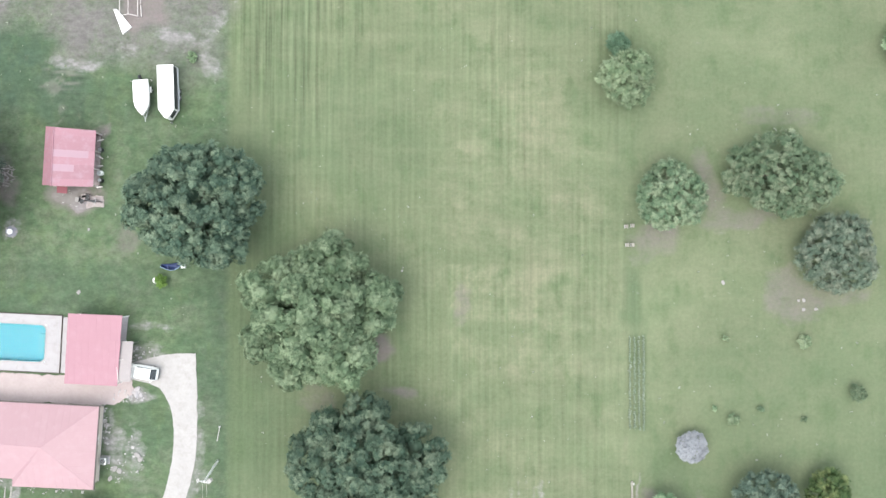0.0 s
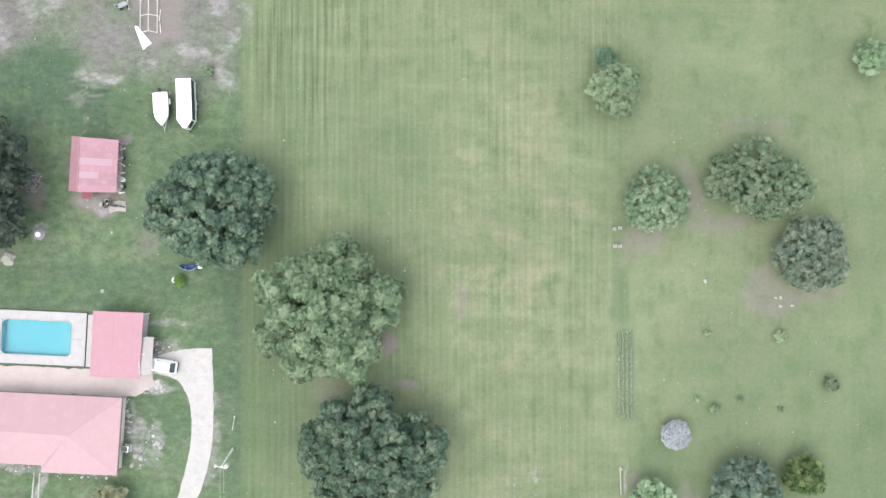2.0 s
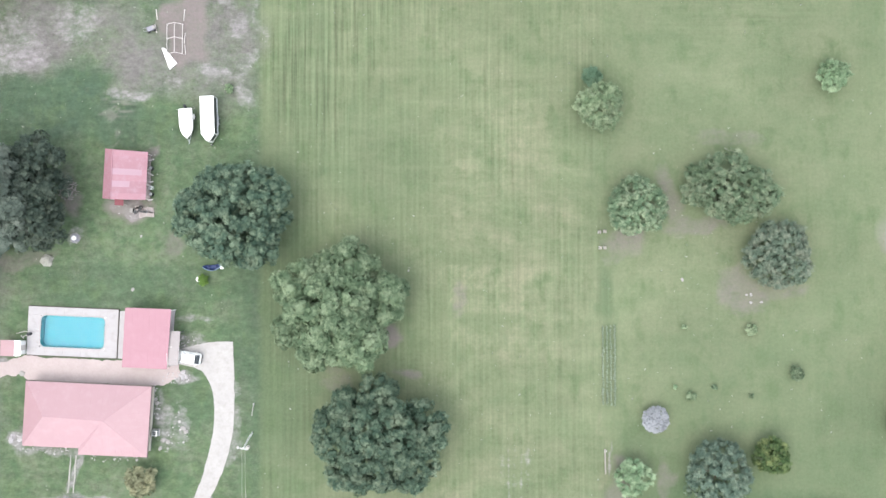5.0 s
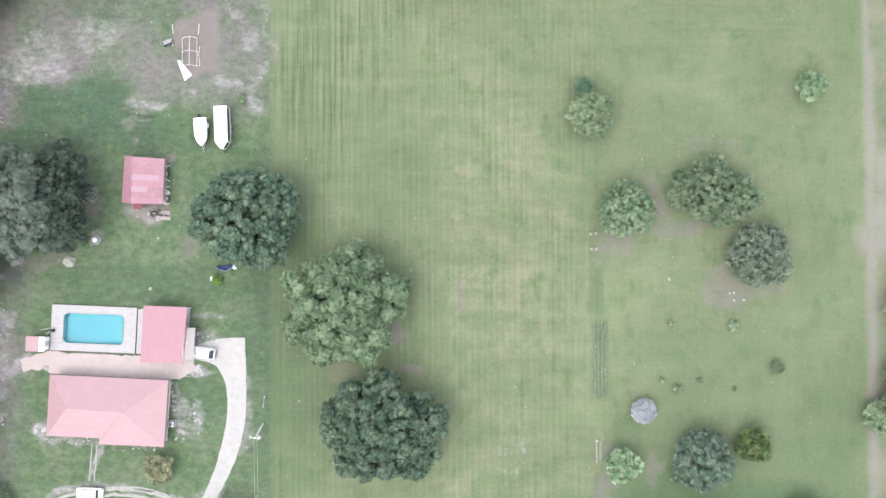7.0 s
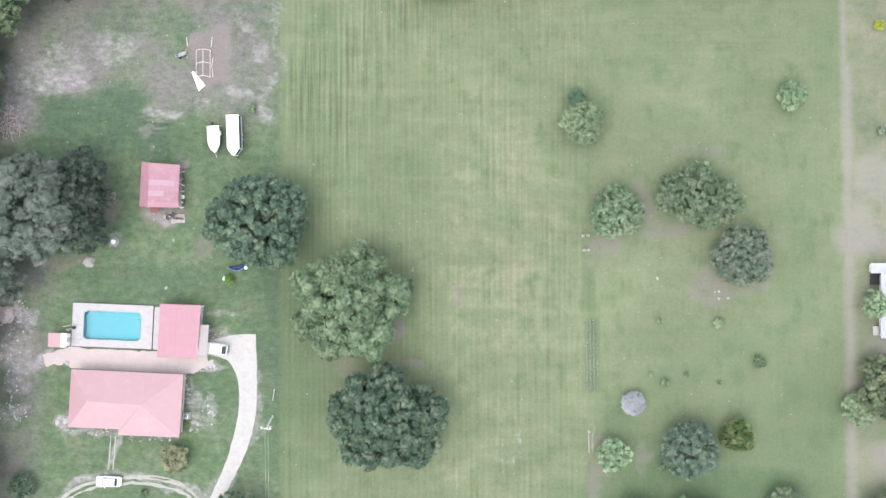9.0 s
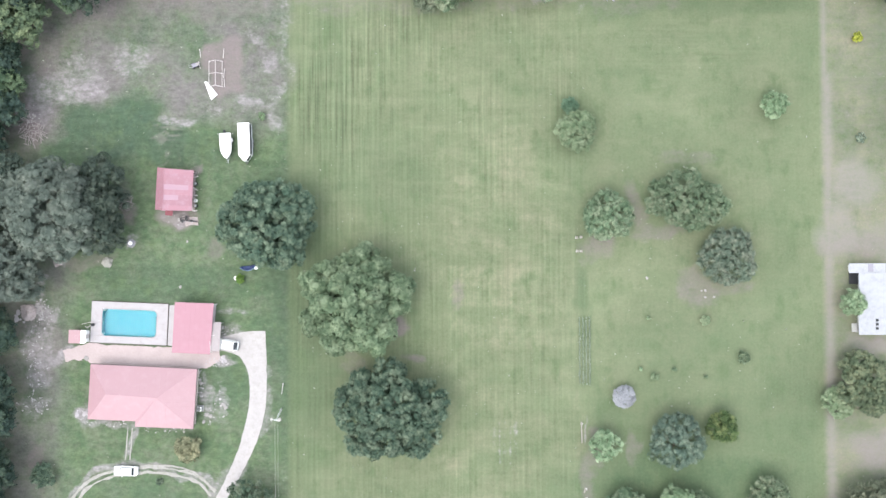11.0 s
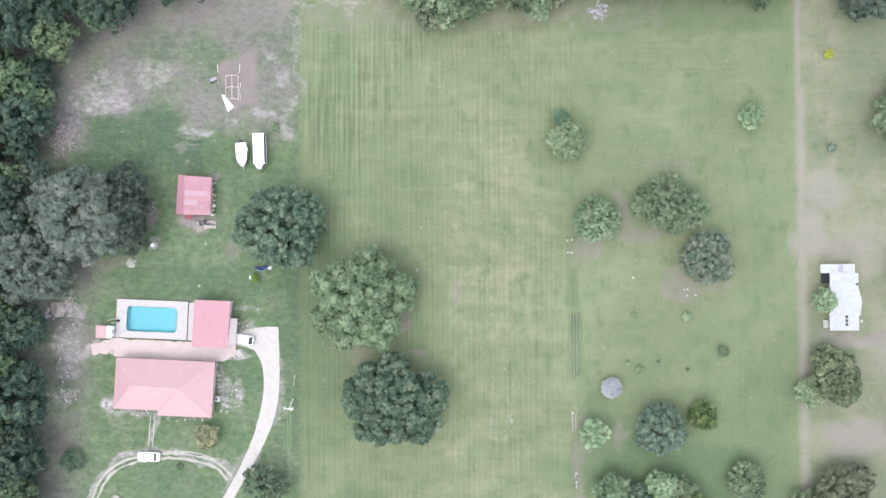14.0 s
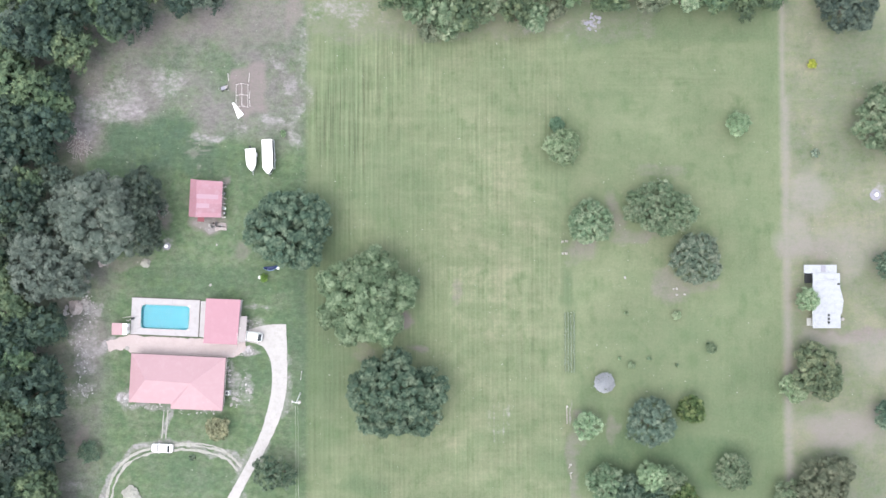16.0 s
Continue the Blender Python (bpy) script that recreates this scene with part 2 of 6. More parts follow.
    fade = calc(nt, "MULTIPLY_ADD", mask["comb"], 1.3, calc(nt, "MULTIPLY_ADD", fade, 0.8, 0.3))
    ruts = calc(nt, "MULTIPLY_ADD", noise_at(nt, stretched(nt, pos, 1.0, 0.03), 1.7, 2.0, 0.5), 6.0, -2.75, clamp=True)
    line = calc(nt, "ADD", calc(nt, "MULTIPLY_ADD", rows, 0.26, -0.13), calc(nt, "MULTIPLY_ADD", calc(nt, "POWER", wave.outputs["Fac"], 2.0), 0.08, -0.035))
    line = calc(nt, "ADD", line, calc(nt, "MULTIPLY_ADD", rows2, 0.40, -0.20))
    line = calc(nt, "ADD", line, calc(nt, "MULTIPLY", calc(nt, "MULTIPLY_ADD", ruts, -0.15, 0.06), mask["comb"]))
    line = calc(nt, "MULTIPLY", line, fade)
    line = calc(nt, "MULTIPLY", calc(nt, "ADD", line, calc(nt, "MULTIPLY_ADD", cross, 0.24, -0.12)), mask["mown"])
    swath = calc(nt, "MULTIPLY_ADD", noise_at(nt, stretched(nt, pos, 0.04, 1.0), 1.5, 2.0), 0.9, -0.45)
    line = calc(nt, "ADD", line, calc(nt, "MULTIPLY", swath, mask["across"]))
    rough_turf = calc(nt, "MULTIPLY", calc(nt, "MULTIPLY_ADD", noise_at(nt, stretched(nt, pos, 0.7, 1.0), 0.85, 6.0, 0.75), 1.45, -0.725), mask["yard"])
    grain = calc(nt, "ADD", rough_turf, calc(nt, "MULTIPLY_ADD", fine, 0.50, -0.25))
    val = calc(nt, "ADD", calc(nt, "ADD", line, grain), calc(nt, "MULTIPLY_ADD", wide, 0.35, 0.825))
    hsv = nt.nodes.new("ShaderNodeHueSaturation")
    nt.links.new(col, hsv.inputs["Color"])
    nt.links.new(val, hsv.inputs["Value"])
    col = hsv.outputs["Color"]
    # bare ground breaks through in ragged patches
    streak = noise_at(nt, stretched(nt, pos, 0.8, 1.05), 1.05, 5.0, 0.68)
    rag = calc(nt, "ADD", calc(nt, "MULTIPLY_ADD", mid, 1.5, -0.75), calc(nt, "MULTIPLY_ADD", streak, 2.0, -1.0))
    calc_rag = calc(nt, "MULTIPLY", rag, 0.62)
    dirt_f = calc(nt, "MULTIPLY_ADD", calc(nt, "ADD", calc(nt, "MULTIPLY", rag, 0.45), mask["dirt"]), 1.05, -0.22, clamp=True)
    col = mix_rgb(nt, "MIX", dirt_f, col, mix_rgb(nt, "MIX", fine, (0.136, 0.114, 0.113), (0.206, 0.176, 0.176)))
    sand_f = calc(nt, "MULTIPLY_ADD", calc(nt, "ADD", calc_rag, mask["sand"]), 1.1, -0.30, clamp=True)
    col = mix_rgb(nt, "MIX", sand_f, col, mix_rgb(nt, "MIX", calc(nt, "MULTIPLY_ADD", streak, 2.6, -0.85, clamp=True), (0.185, 0.168, 0.172), (0.335, 0.314, 0.330)))
    pale_f = calc(nt, "MULTIPLY", mask["pale"], calc(nt, "MULTIPLY_ADD", streak, 0.8, 0.4, clamp=True))
    col = mix_rgb(nt, "MIX", pale_f, col, (0.205, 0.190, 0.176))
    nt.links.new(col, b.inputs["Base Color"])
    b.inputs["Specular IOR Level"].default_value = 0.1
    bp = nt.nodes.new("ShaderNodeBump")
    bp.inputs["Strength"].default_value, bp.inputs["Distance"].default_value = 0.5, 0.12
    nt.links.new(fine, bp.inputs["Height"])
    nt.links.new(bp.outputs["Normal"], b.inputs["Normal"])
    return m


GROUND = ground_material()


# ---- mesh helpers ----
def part(name, bm, material, parent=None, label=""):
    me = bpy.data.meshes.new(name)
    bm.to_mesh(me)
    bm.free()
    me.materials.append(material)
    ob = new(name, me)
    if parent is not None:
        ob.parent = parent
    if label:
        ob["label"] = label
    return ob


def thing(name, m, label, category, group="", kind=""):
    ob = new(name)
    ob.empty_display_size = 0.3
    ob.matrix_world = m
    return tagged(ob, label, category, group, kind)


def box(cx, cy, cz, sx, sy, sz, bevel=0.02, m=None):
    bm = bmesh.new()
    bmesh.ops.create_cube(bm, size=1.0, matrix=Matrix.LocRotScale((cx, cy, cz), None, (sx, sy, sz)))
    if bevel:
        bmesh.ops.bevel(bm, geom=bm.edges[:], offset=bevel, segments=2, affect="EDGES", profile=0.6)
    if m is not None:
        bmesh.ops.transform(bm, matrix=m, verts=bm.verts)
    return bm


def prism(outline, z0, z1, bevel=0.0):
    """An upright solid over a plan outline."""
    bm = bmesh.new()
    f = bm.faces.new([bm.verts.new((x, y, z1)) for x, y in outline])
    f.normal_update()
    if f.normal.z < 0:
        f.normal_flip()
    top = f
    ret = bmesh.ops.extrude_face_region(bm, geom=[f])
    low = [v for v in ret["geom"] if isinstance(v, bmesh.types.BMVert)]
    for v in low:
        v.co.z = z0
    bmesh.ops.recalc_face_normals(bm, faces=bm.faces[:])
    if bevel:
        edges = [e for e in bm.edges if all(abs(v.co.z - z1) < 1e-6 for v in e.verts)]
        bmesh.ops.bevel(bm, geom=edges, offset=bevel, segments=2, affect="EDGES", profile=0.6)
    return bm


def tube(points, radii, sides=8):
    """A round bar along points, tapering by radii, closed at its ends."""
    bm = bmesh.new()
    pts = [Vector(q) for q in points]
    if isinstance(radii, (int, float)):
        radii = [radii] * len(pts)
    rings = []
    for i, q in enumerate(pts):
        d = (pts[min(i + 1, len(pts) - 1)] - pts[max(i - 1, 0)]).normalized()
        u = d.orthogonal().normalized()
        w = d.cross(u)
        rings.append([bm.verts.new(q + radii[i] * (math.cos(2 * math.pi * k / sides) * u + math.sin(2 * math.pi * k / sides) * w)) for k in range(sides)])
    for a, b in zip(rings, rings[1:]):
        for k in range(sides):
            bm.faces.new((a[k], a[(k + 1) % sides], b[(k + 1) % sides], b[k]))
    bm.faces.new(rings[0][::-1])
    bm.faces.new(rings[-1])
    bmesh.ops.recalc_face_normals(bm, faces=bm.faces[:])
    return bm


def merge(*bms):
    """Several bmeshes in one."""
    out = bmesh.new()
    for b in bms:
        me = bpy.data.meshes.new("scratch")
        b.to_mesh(me)
        b.free()
        out.from_mesh(me)
        bpy.data.meshes.remove(me)
    return out


def slab(corners, thick):
    """A flat sheet through 3D corners with a thickness below it."""
    bm = bmesh.new()
    top = [bm.verts.new(c) for c in corners]
    f = bm.faces.new(top)
    f.normal_update()
    if f.normal.z < 0:
        f.normal_flip()
        f.normal_update()
    n = f.normal.copy()
    ret = bmesh.ops.extrude_face_region(bm, geom=[f])
    for v in ret["geom"]:
        if isinstance(v, bmesh.types.BMVert):
            v.co -= n * thick
    bmesh.ops.recalc_face_normals(bm, faces=bm.faces[:])
    return bm


def ragged(outline, step=0.5, wobble=0.15, seed=1.0, closed=True):
    """A plan outline walked in short steps, its edge frayed."""
    out, pts = [], [Vector((x, y, 0)) for x, y in outline]
    count = len(pts) if closed else len(pts) - 1
    for i in range(count):
        a, b = pts[i], pts[(i + 1) % len(pts)]
        n = max(1, int((b - a).length / step))
        side = (b - a).normalized().cross(Vector((0, 0, 1)))
        for k in range(n):
            q = a.lerp(b, k / n)
            w = noise.noise(q * 0.8 + Vector((seed, 0, 0))) + 0.6 * noise.noise(q * 2.5 + Vector((0, seed, 0)))
            out.append(tuple((q + side * wobble * w).to_2d()))
    return out


def smooth_line(points, per=8):
    """A Catmull-Rom line through plan points."""
    p = [Vector(q) for q in points]
    p = [2 * p[0] - p[1]] + p + [2 * p[-1] - p[-2]]
    out = []
    for i in range(1, len(p) - 2):
        for k in range(per):
            t = k / per
            a, b, c, d = p[i - 1:i + 3]
            out.append(0.5 * ((2 * b) + (c - a) * t + (2 * a - 5 * b + 4 * c - d) * t * t + (3 * b - a - 3 * c + d) * t ** 3))
    return out + [p[-2]]


def ribbon(points, width, z, wobble=0.12, seed=2.0, per=10, aside=0.0):
    line = smooth_line(points, per)
    bm, last = bmesh.new(), None
    for i, q in enumerate(line):
        d = (line[min(i + 1, len(line) - 1)] - line[max(i - 1, 0)]).normalized()
        s = Vector((-d.y, d.x))
        q = q + s * aside
        wa = width / 2 + wobble * 2 * noise.noise(Vector((q.x * 0.7, q.y * 0.7, seed)))
        wb = width / 2 + wobble * 2 * noise.noise(Vector((q.x * 0.7, q.y * 0.7, seed + 9)))
        row = [bm.verts.new((*(q + s * wa), z)), bm.verts.new((*q, z + 0.015)), bm.verts.new((*(q - s * wb), z))]
        if last:
            for k in (0, 1):
                bm.faces.new((last[k + 1], row[k + 1], row[k], last[k]))
        last = row
    bmesh.ops.recalc_face_normals(bm, faces=bm.faces[:])
    if bm.faces[0].normal.z < 0:
        bmesh.ops.reverse_faces(bm, faces=bm.faces[:])
    return bm


def rounded_rect(w, h, r, cx=0.0, cy=0.0, n=8):
    out = []
    for qx, qy, a0 in ((1, 1, 0), (-1, 1, 90), (-1, -1, 180), (1, -1, 270)):
        for k in range(n + 1):
            a = radians(a0 + 90 * k / n)
            out.append((cx + qx * (w / 2 - r) + r * math.cos(a), cy + qy * (h / 2 - r) + r * math.sin(a)))
    return out


# ---- ground: one sheet, fine where the camera looks ----
def lattice(x, y, cell, seed):
    """Smooth value noise from 0 to 1."""
    rng = np.random.RandomState(seed)
    table = rng.rand(257, 257)
    u, v = x / cell + 1000.0, y / cell + 1000.0
    i, j = np.floor(u).astype(int), np.floor(v).astype(int)
    fu, fv = u - i, v - j
    fu, fv = fu * fu * (3 - 2 * fu), fv * fv * (3 - 2 * fv)
    a, b = table[i % 256, j % 256], table[(i + 1) % 256, j % 256]
    c, d = table[i % 256, (j + 1) % 256], table[(i + 1) % 256, (j + 1) % 256]
    return (a * (1 - fu) + b * fu) * (1 - fv) + (c * (1 - fu) + d * fu) * fv


far = [120.0, 150.0, 200.0, 300.0, 500.0, 900.0, 1800.0]
gx = np.concatenate([-np.array(far[::-1]), np.arange(-104, 104.1, 0.4), np.array(far)])
gy = np.concatenate([-np.array(far[::-1]), np.arange(-70, 70.1, 0.4), np.array(far)])
GX, GY = np.meshgrid(gx, gy)
warp_x = GX + 3.0 * (lattice(GX, GY, 5.0, 1) - 0.5) + 1.4 * (lattice(GX, GY, 1.8, 2) - 0.5)
warp_y = GY + 3.0 * (lattice(GX, GY, 5.0, 3) - 0.5) + 1.4 * (lattice(GX, GY, 1.8, 4) - 0.5)
COVERS = {k: np.zeros_like(GX) for k in ("sand", "dirt", "tan", "lush_and_shade", "mown", "yard", "pale", "ashy", "across", "comb")}


def spot(kind, x, y, rx, ry, amount=0.8, turn=0.0):
    """A soft-edged patch of one ground cover."""
    c, s = math.cos(radians(turn)), math.sin(radians(turn))
    dx, dy = warp_x - x, warp_y - y
    r = np.hypot((dx * c + dy * s) / rx, (-dx * s + dy * c) / ry)
    COVERS[kind] = np.maximum(COVERS[kind], amount * np.clip((1.35 - r) / 0.7, 0, 1))


def band(kind, x0, x1, y0, y1, amount=0.8, soft=1.5, crisp=False):
    """A soft-edged upright rectangle of one ground cover."""
    ax, ay = (GX, GY) if crisp else (warp_x, warp_y)
    f = np.clip((ax - x0) / soft + 0.5, 0, 1) * np.clip((x1 - ax) / soft + 0.5, 0, 1)
    f *= np.clip((ay - y0) / soft + 0.5, 0, 1) * np.clip((y1 - ay) / soft + 0.5, 0, 1)
    COVERS[kind] = np.maximum(COVERS[kind], amount * f)


# the fenced yard in the west, the mown field in the middle, the orchard, and the sandy lot in the east
band("yard", -400, -30.0, -400, 400, 1.0, 1.2, True)
band("mown", -29.6, 26.0, -400, 50.0, 1.0, 3.0, True)
band("mown", 26.0, 69.5, -400, 48.0, 0.2, 3.0, True)
band("tan", 70.3, 400, -400, 400, 0.85, 1.0, True)
band("dirt", 70.6, 400, -400, 400, 0.40, 1.2, True)
band("tan", 26.0, 69.0, -16.0, 400, 0.42, 8.0)
band("tan", 26.0, 69.0, -400, 400, 0.28, 4.0)
band("lush_and_shade", 30.0, 69.0, -400, -26.0, 0.5, 8.0)
band("lush_and_shade", 34.0, 69.0, -400, -6.0, 0.32, 12.0)
band("tan", -29.0, 26.0, -400, 400, 0.38, 4.0)
spot("comb", -20.0, 34.0, 9, 16, 0.75)
spot("comb", -9.0, 45.0, 12, 6, 0.6)
spot("comb", 8.0, 26.0, 5, 12, 0.3)
spot("tan", 10.46, 6.13, 14, 26, 0.85)
spot("tan", -11.15, -10.56, 8, 20, 0.35)
spot("tan", 7.89, -34.42, 13, 14, 0.6)
spot("tan", 5.79, 36.23, 16, 12, 0.45)
spot("tan", 49.00, 36.03, 12, 8, 0.5)
spot("tan", 40.22, -10.70, 10, 10, 0.45)
spot("tan", 60.46, -10.75, 9, 14, 0.40)
spot("tan", 51.05, 1.20, 22, 9, 0.35)
spot("lush_and_shade", 25.47, -3.50, 1.2, 5, 0.6)
spot("lush_and_shade", 24.89, 18.07, 2.0, 16, 0.3)
spot("lush_and_shade", 29.94, -30.89, 4, 6, 0.5)
spot("lush_and_shade", 66.13, -34.51, 4, 20, 0.55)
spot("lush_and_shade", 66.43, 41.98, 4, 14, 0.3)
spot("lush_and_shade", 82.44, 32.26, 5, 9, 0.5)
spot("lush_and_shade", 88.66, 49.11, 4, 5, 0.6)
# deep green round the clump's trees: their shade put into the turf colour
spot("lush_and_shade", 45.90, -40.99, 22, 8, 0.95)
spot("lush_and_shade", 39.99, -38.02, 10, 5, 0.8)
spot("lush_and_shade", -26.5, -10.52, 8, 28, 0.62)
spot("lush_and_shade", -10.0, -8.0, 5, 14, 0.32)
band("lush_and_shade", 27.0, 69.0, 8.0, 46.0, 0.20, 8.0)
spot("lush_and_shade", -23.11, 35.16, 5, 20, 0.35)
spot("lush_and_shade", -12.30, 17.02, 10, 8, 0.35)
spot("lush_and_shade", -53.85, 23.81, 4.5, 3.5, 0.9)
spot("lush_and_shade", -42.29, -22.43, 5, 5, 0.4)
spot("lush_and_shade", -54.35, -3.26, 14, 4, 0.5)
spot("lush_and_shade", -55.40, -45.01, 9, 4, 0.4)
# darker green rings round the trees: lusher grass with their contact shade painted in
spot("lush_and_shade", -34.30, 7.36, 10.5, 10.5, 0.17)
spot("lush_and_shade", -16.53, -6.96, 11.5, 11.5, 0.17)
spot("lush_and_shade", -10.82, -26.66, 10.5, 10.5, 0.17)
spot("lush_and_shade", 30.34, 9.41, 5.5, 5.5, 0.17)
spot("lush_and_shade", 45.19, 12.24, 7.5, 7.5, 0.15)
spot("lush_and_shade", 52.49, 2.04, 6.5, 6.5, 0.13)
spot("lush_and_shade", 24.35, 26.50, 6.0, 6.0, 0.23)
spot("lush_and_shade", 61.74, 30.07, 4.5, 4.5, 0.17)
spot("lush_and_shade", 42.65, -32.81, 7.5, 7.5, 0.20)
spot("lush_and_shade", 50.98, -30.34, 5, 5, 0.20)
spot("lush_and_shade", 59.75, -43.49, 6, 6, 0.20)
spot("lush_and_shade", 77.19, -22.68, 8, 8, 0.23)
spot("lush_and_shade", 79.62, -44.58, 9, 9, 0.23)
spot("lush_and_shade", 91.01, 30.06, 9, 9, 0.20)
spot("lush_and_shade", 72.16, -26.23, 5, 5, 0.20)
spot("lush_and_shade", 62.5, -32.0, 8, 18, 0.45)
spot("lush_and_shade", 32.96, -24.73, 4, 4, 0.13)
# yard: grey sand, the dirt pad and worn edges
band("ashy", -400, -30.6, 27.0, 400, 0.82, 6.0)
spot("ashy", -75.03, 31.16, 13, 10, 0.9)
spot("ashy", -36.39, 42.48, 7, 16, 0.8)
band("ashy", -400, -72.0, -400, 24.0, 0.6, 4.0)
spot("ashy", -60.44, 13.59, 2.0, 3.0, 1.0)
spot("lush_and_shade", -60.51, 28.07, 6, 5, 0.95)
spot("lush_and_shade", -66.5, 26.5, 6, 4.5, 0.9)
spot("lush_and_shade", -48.47, 41.33, 6, 5, 0.3)
spot("lush_and_shade", -59.37, 45.02, 6, 3, 0.5)
spot("lush_and_shade", -40.02, 48.57, 8, 3, 0.4)
spot("lush_and_shade", -69.54, 21.82, 8, 3.5, 0.8)
spot("lush_and_shade", -63.87, 24.70, 7, 4.5, 0.95)
spot("lush_and_shade", -81.13, 37.85, 2, 5, 0.5)
band("lush_and_shade", 56.0, 69.5, -400, 16, 0.28, 12.0)
spot("lush_and_shade", -44.79, 20.76, 5, 4, 0.5)
spot("across", 46.04, 40.27, 12, 5.5, 0.42)
spot("across", 82.49, 35.87, 8, 12, 0.25)
spot("across", -3.82, 44.14, 14, 4, 0.10)
spot("sand", -59.80, 4.44, 1.6, 1.5, 0.55)
spot("sand", -45.42, 29.21, 2.0, 1.6, 0.40)
spot("sand", -72.02, 33.56, 8.0, 4.0, 0.72, 10)
spot("sand", -77.44, 29.59, 4.0, 4.0, 0.60)
spot("sand", -78.68, 34.20, 3.0, 2.2, 0.58)
spot("sand", -60.31, 38.96, 3.4, 3.6, 0.66, 30)
spot("sand", -69.62, 37.79, 4.0, 3.0, 0.50)
spot("sand", -51.08, 27.18, 3.8, 1.2, 0.80)
band("lush_and_shade", -55.0, -49.6, 18.8, 27.0, 0.75, 0.7, True)
band("across", -55.0, -49.6, 18.8, 27.0, 0.7, 0.7)
for k, wide in enumerate((4.2, 2.2, 3.4, 1.6, 2.6)):
    spot("pale", -52.6 + 0.9 * math.sin(2.4 * k), 25.6 - 1.35 * k - 0.2 * (k % 2), 0.5 * wide, 0.32, 0.55 - 0.06 * k)
spot("sand", -37.58, 30.99, 4.0, 1.6, 0.72, -12)
spot("sand", -34.21, 38.84, 2.2, 2.6, 0.62, -30)
spot("sand", -31.55, 27.34, 1.6, 2.0, 0.66)
spot("sand", -32.27, 32.17, 1.2, 3.2, 0.46)
spot("sand", -36.39, 42.73, 2.4, 1.2, 0.50)
spot("sand", -29.75, 43.66, 1.2, 10, 0.42)
band("dirt", -46.0, -39.6, 32.6, 42.2, 1.0, 1.6)
spot("dirt", -42.45, 52.23, 15, 6, 0.50)
spot("dirt", -59.39, 49.88, 8, 5, 0.45, 30)
spot("dirt", -32.17, 55.57, 3.0, 4.0, 0.85)
spot("dirt", -81.42, 43.92, 1.6, 6.0, 0.75)
spot("dirt", -75.69, 40.25, 6.0, 5.0, 0.42)
spot("dirt", -79.23, 25.49, 2.2, 2.6, 1.0)
spot("dirt", -59.71, 10.57, 1.6, 3.6, 0.8)
spot("dirt", -68.22, 1.58, 6.0, 1.8, 0.6)
spot("sand", -73.88, 0.88, 1.0, 0.8, 0.7)
spot("dirt", -43.79, 2.95, 2.4, 1.8, 0.6)
spot("dirt", -50.78, 8.74, 3.6, 2.0, 1.1)
spot("pale", -51.75, 8.86, 2.4, 1.2, 0.7)
band("dirt", -47.6, -46.7, 10.0, 18.2, 1.0, 0.8)
spot("sand", -50.6, 8.5, 2.6, 1.3, 0.85)
# west of the pool: churned sand along the wood
spot("sand", -75.98, -8.95, 2.4, 2.4, 0.80)
spot("dirt", -77.16, -13.98, 4.0, 8.0, 0.5)
spot("sand", -77.2, -15.17, 2.4, 4.4, 0.70)
spot("sand", -76.8, -3.8, 2.0, 2.4, 0.55)
spot("sand", -77.11, -20.56, 2.6, 2.6, 0.66)
spot("sand", -74.0, -16.7, 3.4, 1.5, 0.85)
spot("sand", -77.68, -25.93, 3.2, 1.6, 0.60)
spot("sand", -79.94, -46.17, 3.5, 1.4, 0.45)
spot("dirt", -78.58, -34.87, 2.2, 4.0, 0.75)
spot("dirt", -81.33, -19.95, 2.0, 16, 0.42)
# round the house: pale weathered slabs and bare soil
spot("sand", -45.64, -25.50, 1.3, 4.2, 0.72)
spot("sand", -42.64, -25.76, 1.7, 3.2, 0.70)
spot("sand", -46.13, -22.42, 0.9, 2.6, 0.60)
spot("sand", -44.19, -29.10, 2.6, 1.4, 0.48)
spot("sand", -68.6, -27.6, 2.2, 1.7, 1.05)
spot("sand", -63.61, -29.30, 4.4, 0.8, 0.75)
spot("sand", -54.25, -30.74, 5.0, 0.8, 0.75)
spot("sand", -43.2, -17.9, 2.8, 1.0, 1.05, -8)
spot("sand", -40.52, -9.05, 2.6, 0.8, 0.55)
spot("sand", -41.71, -12.28, 2.0, 0.9, 0.65)
# under the field trees and the orchard
spot("dirt", -9.72, -12.48, 2.0, 2.4, 0.95)
spot("dirt", -6.62, -18.69, 1.9, 1.0, 0.85)
spot("dirt", -18.34, -17.95, 3.0, 1.2, 0.42)
spot("dirt", 28.15, 3.43, 3.4, 2.2, 0.66)
spot("dirt", 35.01, 10.60, 1.6, 4.4, 0.6)
spot("dirt", 39.17, 6.99, 6.0, 1.4, 0.62)
spot("dirt", 46.83, -4.52, 4.0, 3.2, 0.66)
spot("dirt", 52.79, -4.17, 5.0, 1.6, 0.5)
spot("dirt", 44.65, 19.20, 6.0, 1.6, 0.45)
spot("dirt", 35.51, -33.87, 1.6, 3.4, 0.6)
spot("dirt", 1.55, -6.42, 1.6, 2.6, 0.60)
spot("tan", 1.55, -6.42, 2.6, 3.6, 1.0)
for k in range(5):
    band("sand", 8.4 + 1.0 * k, 8.8 + 1.0 * k, -36.2 - 1.2 * (k % 2), -30.2 + 1.1 * (k % 3), 0.56, 0.5, True)
spot("tan", 0.72, -39.15, 3.0, 9.0, 0.9)
spot("lush_and_shade", -17.17, -46.24, 5, 3, 0.6)
